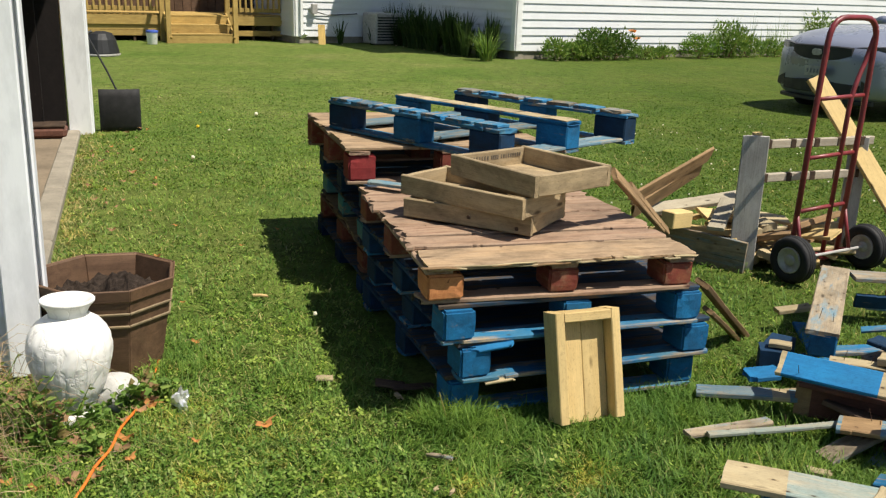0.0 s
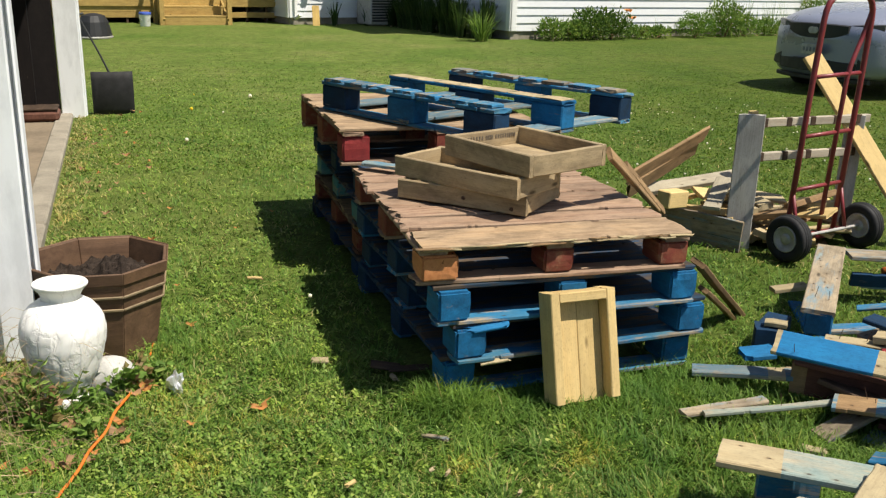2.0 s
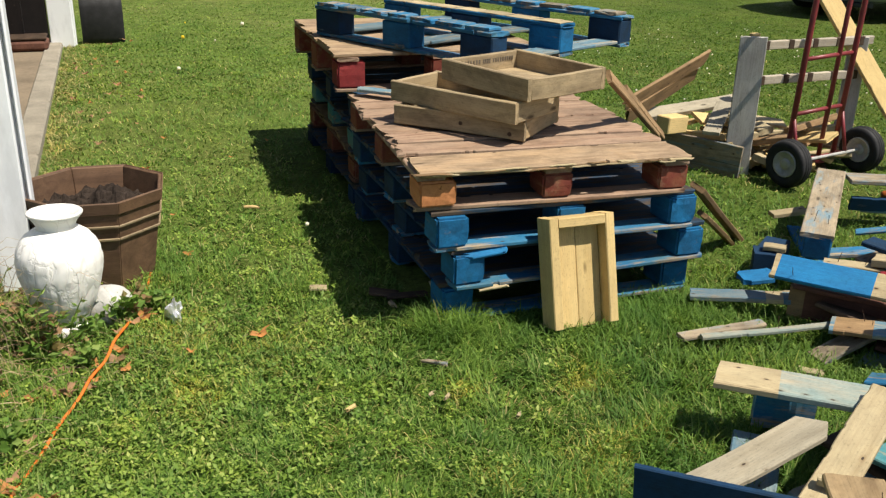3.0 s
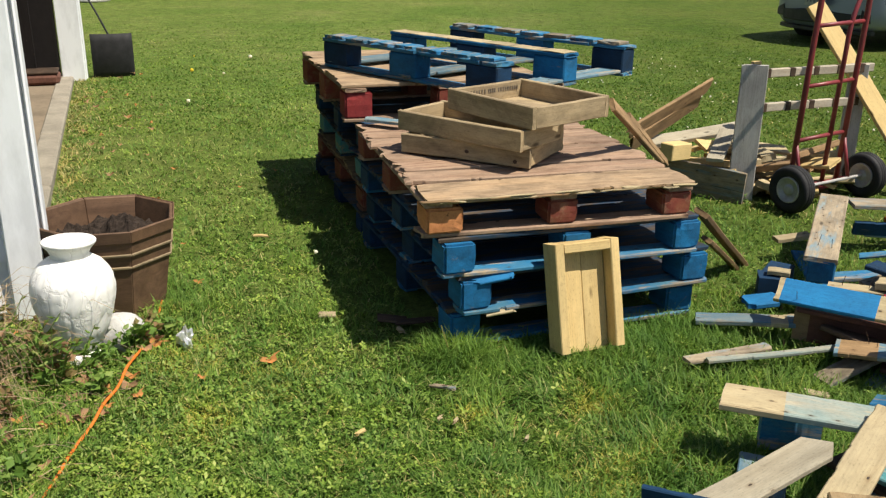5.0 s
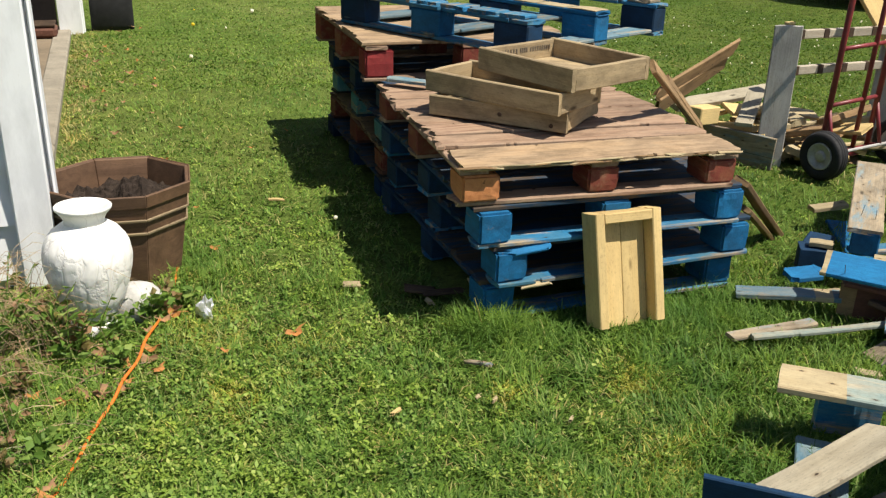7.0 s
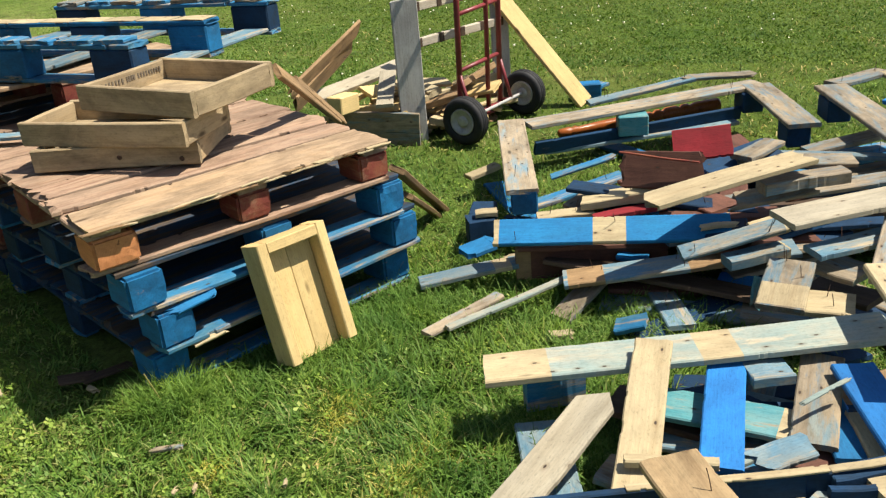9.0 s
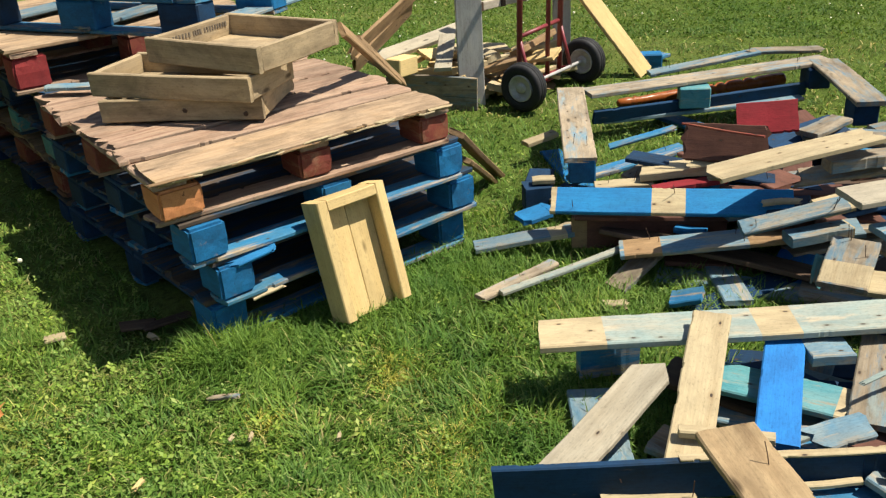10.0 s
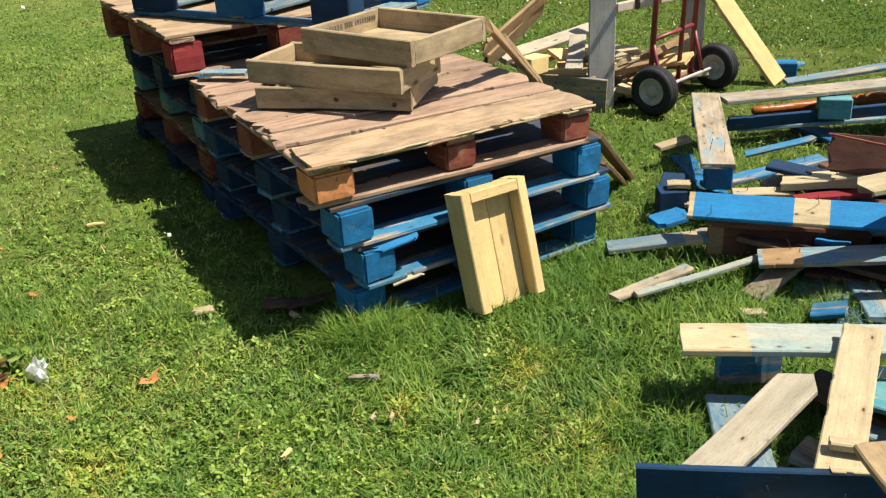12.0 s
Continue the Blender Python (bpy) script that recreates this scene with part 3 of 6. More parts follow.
garage_walls()
rng = random.Random(8)
for i in range(5):   # boards stored against the far inner wall
    h = rng.uniform(1.3, 2.2)
    t = thing("stored_board", garage @ pose(GARAGE_LEN - 0.42 - 0.05 * (i % 2), 0.45 + 0.22 * i, 0.04, 0, -3 - i, 0), "old brown board standing in the dark garage", "board", "boards in the garage")
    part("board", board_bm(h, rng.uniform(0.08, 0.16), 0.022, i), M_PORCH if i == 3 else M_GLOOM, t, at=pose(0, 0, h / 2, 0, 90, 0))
t = thing("storage_box", garage @ pose(GARAGE_LEN - 0.55, 0.37, 0.1), "reddish box on the garage floor, coloured dark for shade", "box")
# Dark maroon stands in for shade, as sunlight reaches the box here
part("body", block_bm(0.3, 0.38, 0.10, 0.03), M_MAROON, t, at=pose(0, 0, 0.05))
part("lid", block_bm(0.28, 0.36, 0.02, 0.006), M_DARK, t, at=pose(0, 0, 0.109))


# ---- the white house ----
E1, E2 = Vector((0.826, 0.563, 0)), Vector((-0.563, 0.826, 0))
H0 = Vector((0.55, 18.78, 0.12))
HI = H0 + E2 * 4.73
HC = HI - E1 * 2.74
EAVES = 5.5


def house_wall(name, start, along, length, label):
    w = thing(name, rotated_frame(start, along), label, "wall", kind="structure")
    slab_part("foundation", (length, 0.2, 0.5), (length / 2, 0.11, 0.0), M_KERB, w)
    slab_part("wall_core", (length, 0.18, EAVES - 0.2), (length / 2, 0.12, 0.2 + (EAVES - 0.2) / 2), M_SIDING, w)
    lap_siding(w, length, 0.2, EAVES, 0.155, M_SIDING, 0.014, 0.016)
    return w


house_wall("wall_house_front", H0, E1, 13.0, "sunlit white lap siding of the house")
house_wall("wall_house_side", HI, -E2, 4.73, "shaded white lap siding of the house wing")
house_wall("wall_house_recess", HC, E1, 2.74, "white lap siding, half in shade, beside the deck")
house_wall("wall_house_return", HC + E2 * 2.6, -E2, 2.6, "white siding beside the deck")
# The wall's dark brown replaces the shade of a porch roof
porch = thing("wall_house_porch", rotated_frame(HC + E2 * 2.6 - E1 * 8.0, E1), "boarded porch wall behind the deck, shade put into its brown", "wall", kind="structure")
slab_part("wall_core", (8.0, 0.18, EAVES), (4.0, 0.12, EAVES / 2), M_PORCH, porch)
for i in range(40):
    slab_part("board", (0.19, 0.02, 2.9), (0.1 + 0.2 * i, 0.018, 1.6), M_PORCH, porch, 0.004)
for p in (H0, HC):
    tr = thing("trim_house_corner", rotated_frame(p, E1), "white corner board of the house", "trim", kind="structure")
    slab_part("corner_board", (0.13, 0.02, EAVES - 0.2), (0.055, -0.045, 0.2 + EAVES / 2 - 0.1), M_WHITE, tr)
    slab_part("edge_board", (0.02, 0.13, EAVES - 0.2), (-0.045, 0.012, 0.2 + EAVES / 2 - 0.1), M_WHITE, tr)
roof = thing("roof_house", rotated_frame(HC + E2 * 2.6 - E1 * 8.0, E1), "grey shingled house roof with white eaves", "roof", kind="structure")
slab_part("eaves", (25.0, 8.4, 0.18), (12.3, 4.0, EAVES + 0.092), M_WHITE, roof)
slab_part("eaves", (14.1, 8.1, 0.18), (17.4, -3.75, EAVES + 0.095), M_WHITE, roof)

# downspout, block and cooling unit against the recessed wall
ds = thing("downspout", rotated_frame(HC, E1) @ pose(0.12, -0.09, 0), "white downspout with a diverter at its foot", "downspout")
part("pipe", block_bm(0.07, 0.05, 3.6, 0.008), M_WHITE, ds, at=pose(0, 0, 2.05))
part("elbow", block_bm(0.07, 0.3, 0.05, 0.008), M_WHITE, ds, at=pose(0, -0.13, 0.23, -18, 0, 0))
mb = thing("meter_box", rotated_frame(HC, E1) @ pose(0.42, -0.11, 0), "small grey utility box with a cable on the siding", "utility box")
part("box", block_bm(0.13, 0.10, 0.22, 0.01), M_RIM, mb, at=pose(0, 0, 0.82))
part("cable", tube_bm([(0.06, 0.03, 0.75), (0.35, 0.04, 0.68), (1.1, 0.05, 0.72)], 0.012, 6), M_BLACK, mb)
sb = thing("splash_board", rotated_frame(HC, E1) @ pose(0.52, -0.35, 0.03), "yellow wooden board leaning by the wall", "board")
part("board", board_bm(0.52, 0.16, 0.03, 5), M_DECKNEW, sb, at=pose(0, 0.05, 0.21, 0, -62, 70))
ac = thing("cooling_unit", rotated_frame(HI, E1) @ pose(-0.75, -0.5, 0.05), "grey cooling unit in the shade of the house", "cooling unit")
part("case", block_bm(0.75, 0.7, 0.7, 0.03), M_RIM, ac, at=pose(0, 0, 0.37))
for i in range(9):
    part("slat", block_bm(0.66, 0.02, 0.03, 0.004), M_BLACK, ac, at=pose(0, -0.36, 0.12 + 0.062 * i))


# ---- the wooden deck with its steps ----
def deck():
    base = Vector((-6.77, 19.84, 0.13))
    d = thing("wooden_deck", rotated_frame(base, (0.87, 0.49)), "new yellow timber deck with railing and three steps", "deck")
    W = 1.32
    for i in range(3):      # risers and treads
        part("riser", board_bm(W, 0.185, 0.025, i), M_DECKNEW, d, at=pose(W / 2, 0.27 * i, 0.1 + 0.19 * i, 90, 0, 0))
        for k in range(2):
            part("tread", board_bm(W + 0.06, 0.135, 0.035, 10 + i * 2 + k), M_DECKNEW, d, at=pose(W / 2, 0.05 + 0.14 * k + 0.27 * i, 0.21 + 0.19 * i))
    for x in (-0.02, W + 0.02):
        part("stringer", board_bm(1.0, 0.26, 0.04, 4), M_DECKNEW, d, at=pose(x, 0.42, 0.32, 90, -33, 90))
    top = 0.60
    for k in range(12):     # deck boards
        part("deck_board", board_bm(6.6, 0.14, 0.03, 30 + k), M_DECKNEW, d, at=pose(0.2, 0.86 + 0.145 * k, top))
    for x0, x1 in ((-3.1, -0.02), (W + 0.02, 3.5)):
        n = x1 - x0
        part("fascia", board_bm(n, 0.2, 0.035, 7), M_DECKNEW, d, at=pose((x0 + x1) / 2, 0.77, top - 0.12, 90, 0, 0))
        part("skirt_board", board_bm(n, 0.12, 0.025, 8), M_DECKNEW, d, at=pose((x0 + x1) / 2, 0.80, 0.2, 90, 0, 0))
        if x0 < 0:
            part("skirt_board", board_bm(n, 0.12, 0.025, 11), M_DECKNEW, d, at=pose((x0 + x1) / 2, 0.80, 0.325, 90, 0, 0))
        part("rail", board_bm(n, 0.09, 0.04, 9), M_DECKNEW, d, at=pose((x0 + x1) / 2, 0.78, top + 0.12, 90, 0, 0))
        part("rail", board_bm(n, 0.12, 0.04, 9), M_DECKNEW, d, at=pose((x0 + x1) / 2, 0.78, top + 0.92))
        me = mesh_from(board_bm(0.86, 0.045, 0.045, 12), "baluster")
        for i in range(int(n / 0.13)):
            placed("baluster", me, M_DECKNEW, d, at=pose(x0 + 0.08 + 0.13 * i, 0.75, top + 0.5, 0, 90, 0))
        for i in range(int(n / 0.45)):
            part("skirt_post", board_bm(0.5, 0.09, 0.05, i), M_DARK, d, at=pose(x0 + 0.2 + 0.45 * i, 0.85, 0.27, 0, 90, 0))
    for x in (-0.06, W + 0.06):
        for y, h in ((0.0, 1.25), (0.74, 1.6)):
            part("post", board_bm(h, 0.10, 0.10, 3), M_DECKNEW, d, at=pose(x, y, h / 2 - 0.02, 0, 90, 0))
        part("stair_rail", board_bm(0.98, 0.09, 0.04, 6), M_DECKNEW, d, at=pose(x, 0.37, 1.32, 0, -23, 90))
    part("under_wall", block_bm(6.6, 0.05, 0.56, 0), M_DARK, d, at=pose(0.2, 2.5, 0.28))


deck()
bk = thing("paint_bucket", pose(-7.0, 19.3, lawn_z(-7.0, 19.3), 0, 0, 20) @ Matrix.Diagonal((0.8, 0.8, 0.8, 1)), "white plastic bucket with a blue lid on the grass", "bucket")
part("pail", lathe_bm([(0.12, 0), (0.125, 0.01), (0.145, 0.3), (0.15, 0.31)], 20), M_WHITE, bk, smooth=True)
part("lid", lathe_bm([(0.155, 0.30), (0.158, 0.33), (0.15, 0.36), (0.1, 0.365)], 20), plain("blue_plastic", (0.06, 0.12, 0.5), 0.5), bk)
part("bail", tube_bm([(0.15 * math.cos(a), -0.12, 0.28 + 0.15 * math.sin(-a)) for a in [math.pi * i / 8 for i in range(9)]], 0.005, 5), M_RIM, bk)


# ---- pallets ----
P_LONG, P_WIDE = 1.219, 1.016
_pallet_meshes = {}


def pallet_mesh(kind, *args):
    key = (kind, *args)
    if key not in _pallet_meshes:
        bm = block_bm(*args) if kind == "block" else worn_block_bm(*args) if kind == "worn" else board_bm(*args, 9, 0.0012, 0.016)
        _pallet_meshes[key] = mesh_from(bm, kind)
    return _pallet_meshes[key]


def pallet(m, label, deck_mat, block_mat, base_mat, seed=0, deck_boards=True, first_mat=None, corner_mat=None, group="stacked pallets", ragged=0.012, tall=0.09, back_mat=None, first_in=0.0, first_turn=0.0):
    """A block pallet: origin at the middle of its front lower edge, x along the front, y to the back, 0.14 m high."""
    rng = random.Random(seed)
    p = thing("pallet", m, label, "pallet", group)
    base_z, block_z, string_z, deck_z = 0.008, 0.016 + tall / 2, 0.025 + tall, 0.042 + tall
    for k, y in enumerate((0.07, P_LONG / 2, P_LONG - 0.07)):      # bottom boards across the front, middle and back
        placed("bottom_board", pallet_mesh("board", P_WIDE, 0.10 if k != 1 else 0.12, 0.016, seed * 7 + k, ragged), base_mat, p, at=pose(rng.uniform(-0.006, 0.006), y - 0.02 * (k == 0), base_z, rng.uniform(-1, 1), 0, 0))
    for x in (-1, 0, 1):
        for y in (0.072, P_LONG / 2, P_LONG - 0.072):
            w = 0.13 if corner_mat and x == -1 else 0.115 if x else 0.11
            bx = x * (P_WIDE / 2 - w / 2 - 0.004)
            # back_mat gives inner blocks and stringers a darker colour in place of shade
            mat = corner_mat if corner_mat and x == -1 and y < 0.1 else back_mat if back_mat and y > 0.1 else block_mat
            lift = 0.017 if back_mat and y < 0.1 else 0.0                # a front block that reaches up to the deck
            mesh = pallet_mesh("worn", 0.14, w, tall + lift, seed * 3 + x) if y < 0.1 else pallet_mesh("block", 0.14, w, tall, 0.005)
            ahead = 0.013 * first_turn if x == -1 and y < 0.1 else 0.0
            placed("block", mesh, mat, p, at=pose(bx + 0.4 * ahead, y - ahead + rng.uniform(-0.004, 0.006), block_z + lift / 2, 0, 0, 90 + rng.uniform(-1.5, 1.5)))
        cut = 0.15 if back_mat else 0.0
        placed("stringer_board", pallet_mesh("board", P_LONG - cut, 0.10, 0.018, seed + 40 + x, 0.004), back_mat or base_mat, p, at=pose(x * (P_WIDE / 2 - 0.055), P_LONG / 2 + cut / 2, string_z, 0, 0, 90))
    if deck_boards:
        widths = (0.175, 0.13, 0.125, 0.135, 0.13, 0.125, 0.135, 0.14)
        if deck_mat != M_DECK:                                         # boards laid close
            widths = tuple(w + 0.0115 for w in widths)
        elif first_turn:                                               # a broad first board
            widths = (0.205,) + widths[1:]
        gap = (P_LONG - sum(widths)) / (len(widths) - 1)
        y = 0.0
        for i, w in enumerate(widths):
            mat = first_mat if first_mat and i == 0 else deck_mat
            placed("deck_board", pallet_mesh("board", P_WIDE, w, 0.017, seed * 11 + i + 90, ragged * 1.6), mat, p, at=pose(rng.uniform(-0.012, 0.012), y + w / 2 + first_in * (i == 0), deck_z + rng.uniform(0, 0.005 if deck_mat == M_DECK and i else 0.002), rng.uniform(-1.9, 1.9) if deck_mat == M_DECK and i else rng.uniform(-0.8, 0.8), 0, rng.uniform(-0.4, 0.4) + first_turn * (i == 0)))
            y += w + gap
    return p


STACK_Z = 0.03
FRONT = pose(0.405, 3.275, STACK_Z, 0, 0, 18.2)
LAB_BLUE = "weathered blue pallet, splintered, in a stack on grass"
pallet(FRONT @ pose(0.103, 0.045, 0.0, 0, 0, 4.3), LAB_BLUE, M_DARKSHADE, M_BLUE, M_BLUEW, 1, back_mat=M_NAVYSHADE, first_in=0.02)
pallet(FRONT @ pose(0.128, 0.004, 0.141, 0, 0, 5.0), LAB_BLUE, M_DARKSHADE, M_BLUE, M_BLUEW, 2, back_mat=M_NAVYSHADE, first_in=0.02)
pallet(FRONT @ pose(0.063, -0.006, 0.282, 0, 0, 2.8), LAB_BLUE, M_DARKSHADE, M_BLUE, M_BLUEW, 3, back_mat=M_NAVYSHADE, first_in=0.02)
top_pallet = pallet(FRONT @ pose(0.0, 0.0, 0.424, 0, 0, 0), "red-brown weathered pallet with ragged boards on a stack", M_DECK, M_REDBLOCK, M_DECK, 4, first_mat=M_LEAD, corner_mat=M_ORANGE, ragged=0.014, first_in=-0.014, first_turn=1.5)
rng = random.Random(17)
for i in range(15):        # raw splinters along the front edge of its first board
    x = -0.46 + 0.066 * i + rng.uniform(-0.02, 0.02)
    part("splinter", board_bm(rng.uniform(0.05, 0.15), rng.uniform(0.006, 0.013), 0.005, i, 0.02, 4), M_PALE if i % 3 else M_BROWN, top_pallet,
         at=pose(x, 0.026 * x + rng.uniform(-0.022, -0.015), 0.132 + rng.uniform(-0.007, 0.008), rng.uniform(-25, 25), rng.uniform(-2, 2), rng.uniform(-3, 3)))
REAR = pose(-0.045, 4.56, STACK_Z - 0.016, 0, 0, 20.0)
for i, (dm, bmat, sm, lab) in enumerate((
        (M_DARKSHADE, M_NAVYSHADE, M_DARKSHADE, LAB_BLUE), (M_BROWN, M_REDBLOCK, M_MAROON, "red-brown weathered pallet in a stack on grass"),
        (M_DARKSHADE, M_TEAL, M_DARKSHADE, "teal and blue weathered pallet in a stack"), (M_DARKSHADE, M_NAVYSHADE, M_DARKSHADE, LAB_BLUE),
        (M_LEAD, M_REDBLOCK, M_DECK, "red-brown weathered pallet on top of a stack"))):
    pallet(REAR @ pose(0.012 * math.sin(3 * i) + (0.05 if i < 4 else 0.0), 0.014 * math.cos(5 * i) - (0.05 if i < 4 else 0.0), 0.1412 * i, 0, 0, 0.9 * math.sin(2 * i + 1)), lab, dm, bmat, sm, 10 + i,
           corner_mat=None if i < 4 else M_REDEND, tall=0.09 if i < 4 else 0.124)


def stripped_pallet():
    """A blue pallet lying upside down, its deck boards knocked off: three beams on blocks over thin boards."""
    p = thing("pallet", pose(-0.275, 4.52, STACK_Z + 0.728, 0, 0, -43), "stripped blue pallet with open beams lying on the stack", "pallet", "stacked pallets")
    beams = (M_BLUEW, M_BLUE, M_BLUEW)
    for k in range(3):
        y = 0.05 + 0.455 * k
        for x in (-0.51, 0.0, 0.51):
            placed("block", pallet_mesh("block", 0.19, 0.10, 0.112, 0.006), M_NAVYSHADE if (k + int(2 * x)) % 2 else M_BLUE, p, at=pose(x, y, 0.073))
        placed("beam_board", pallet_mesh("board", P_LONG, 0.105, 0.018, 60 + k, 0.01), beams[k], p, at=pose(0, y, 0.139))
        placed("bottom_board", pallet_mesh("board", P_LONG, 0.10, 0.016, 66 + k, 0.01), M_BLUEW, p, at=pose(0, y, 0.009))
    for x in (-0.54, 0.0, 0.54):
        placed("deck_board", pallet_mesh("board", 1.0, 0.13, 0.015, 70 + int(10 * x), 0.02), M_BLUEGREY, p, at=pose(x, 0.5, 0.009 + 0.0155, 0, 0, 90))
    for i in range(7):       # bare wood where the boards of the middle beam came off
        part("bare_patch", board_bm(0.160, 0.097, 0.004, 300 + i, 0.003, 3), M_PALE, p, at=pose(-0.516 + 0.172 * i, 0.505, 0.1498, 0, 0, 0))
    # stubs of torn boards still nailed to the first and last beam
    for k, y in ((0, 0.05), (2, 0.96)):
        for i in range(7):
            placed("board_stub", pallet_mesh("board", 0.100, 0.128 + 0.014 * (i % 3), 0.016, 80 + i + k, 0.014), (M_BLUEW if k == 0 or i % 2 else M_GREY), p, at=pose(-0.52 + 0.172 * i, y, 0.1552, 0, 0, 90))
    return p


stripped_pallet()


# ---- nursery crates ----
def crate(m, label, mat, length, width, height, thick=0.02, floor_boards=3, gap=0.03, printed=False, group="wooden crates", seed=0):
    """An open tray: origin at the middle of its underside, x along the long side."""
    c = thing("wooden_crate", m, label, "crate", group)
    for s in (-1, 1):
        part("long_side", board_bm(length, height, thick, seed + s), mat, c, at=pose(0, s * (width / 2 - thick / 2), height / 2, 90, 0, 0))
        part("end_board", board_bm(width - 2 * thick - 0.002, height - 0.004, thick, seed + 5 + s), mat, c, at=pose(s * (length / 2 - thick / 2), 0, height / 2, 90, 0, 90))
    inside = width - 2 * thick - 0.004
    w = (inside - gap * (floor_boards - 1)) / floor_boards
    for i in range(floor_boards):
        part("floor_board", board_bm(length - 2 * thick - 0.004, w, 0.010, seed + 20 + i), mat, c, at=pose(0, -inside / 2 + w / 2 + i * (w + gap), 0.007))
    if printed:     # three printed words shown as plain bars on the inner face of an end
        x = -length / 2 + thick + 0.0035
        for y0, n, step in ((-0.098, 6, 0.0145), (-0.004, 4, 0.0105), (0.048, 9, 0.0126)):
            for i in range(n):
                part("print_mark", block_bm(0.002, 0.0068, 0.017, 0), M_INK, c, "dark printed mark", at=pose(x, y0 + step * i, height * 0.66))
    return c


low_crate = crate(pose(0.117, 3.778, 0.607, 0, 0, -24.7), "grey-brown wooden nursery crate on a pallet", M_CRATE, 0.545, 0.355, 0.073, seed=100)
crate(pose(0.100, 3.736, 0.682, 0.6, 0, -36.9), "grey-brown wooden nursery crate lying on another crate", M_CRATE, 0.596, 0.285, 0.078, seed=200)
crate(pose(0.284, 3.763, 0.765, 0.8, 0, -49.7), "wooden nursery crate with dark print on top of two crates", M_CRATE, 0.493, 0.394, 0.083, floor_boards=2, gap=0.04, printed=True, seed=300)

# Two drilled holes, their inner shade drawn as small dark discs
for x, z in ((0.015, 0.036), (0.215, 0.020)):
    part("knot_hole", lathe_bm([(0.0085, 0.0), (0.0075, 0.0022), (0.004, 0.0012)], 10), M_DARK, low_crate, "dark drilled hole", at=pose(x, -0.1782, z, 90, 0, 0))

# new pine box leaning against the front of the stack, its lower end open
def pine_box():
    b = thing("pine_box", pose(0.508, 3.164, 0.048, 0, 0, 24) @ pose(0, 0, 0, -15.5, 0.5, 0), "new yellow pine box leaning upright against pallets", "box")
    W, H, D, T = 0.252, 0.382, 0.094, 0.035
    for s in (-1, 1):
        part("side_rail", board_bm(H, D, T, 400 + s, 0, 5, 0.0004), M_NEW, b, at=pose(s * (W / 2 - T / 2), 0, H / 2, 0, 90, 0))
    part("top_rail", board_bm(W - 2 * T - 0.002, D, T, 404, 0, 5, 0.0004), M_NEW, b, at=pose(0, 0, H - T / 2 - 0.001))
    for i, (x, w, h) in enumerate(((-0.047, 0.086, 0.36), (0.044, 0.092, 0.365))):
        part("back_board", board_bm(h, w, 0.014, 410 + i, 0, 5, 0.0006), M_NEW, b, at=pose(x, D / 2 - 0.034 + 0.003 * i, h / 2 - 0.012, 0, 90, 0) @ pose(0, 0, 0, 90, 0, 0))


pine_box()


# ---- white urn, planter and stone by the garage ----
def urn():
    prof = [(0.070, 0.0), (0.078, 0.012), (0.076, 0.03), (0.072, 0.05), (0.084, 0.085), (0.108, 0.13), (0.126, 0.19), (0.136, 0.235), (0.139, 0.275),
            (0.134, 0.312), (0.121, 0.338), (0.103, 0.362), (0.079, 0.379), (0.065, 0.386), (0.062, 0.394), (0.070, 0.412), (0.081, 0.425), (0.0875, 0.432), (0.0885, 0.439),
            (0.085, 0.443), (0.077, 0.438), (0.058, 0.41), (0.050, 0.38), (0.048, 0.32)]

    def leaf(a, z):
        if not 0.05 < z < 0.37:
            return 1.0
        petal = abs(math.sin(4.5 * a + 0.8 * math.sin(9 * z)))
        crack = noise.noise((4 * math.cos(a), 4 * math.sin(a), 14 * z))
        rib = noise.noise((9 * math.cos(a), 9 * math.sin(a), 22 * z))
        return 1.0 - 0.012 * (petal < 0.08) + 0.004 * petal + 0.016 * rib - 0.022 * (abs(crack) < 0.05)

    dense = []
    for (r0, z0), (r1, z1) in zip(prof, prof[1:]):
        n = max(1, int(abs(z1 - z0) / 0.012))
        dense += [(r0 + (r1 - r0) * i / n, z0 + (z1 - z0) * i / n) for i in range(n)]
    v = thing("white_urn", pose(-1.275, 3.040, -0.004) @ pose(0, 0, 0, -2.5, 0.5, 0) @ pose(0, 0, 0, 0, 0, 15), "white plaster urn with carved leaves on the grass", "urn")
    dense.append(prof[-1])
    cut = [next(i for i, (r, z) in enumerate(dense) if z >= level) for level in (0.05, 0.386)]
    part("foot", lathe_bm(dense[:cut[0] + 1], 64, leaf), M_CERAMIC, v, smooth=True)
    part("body", lathe_bm(dense[cut[0]:cut[1] + 1], 96, leaf), M_CERAMIC, v, smooth=True)
    part("rim", lathe_bm(dense[cut[1]:], 64, leaf), M_CERAMIC, v, "plain flared rim", smooth=True)


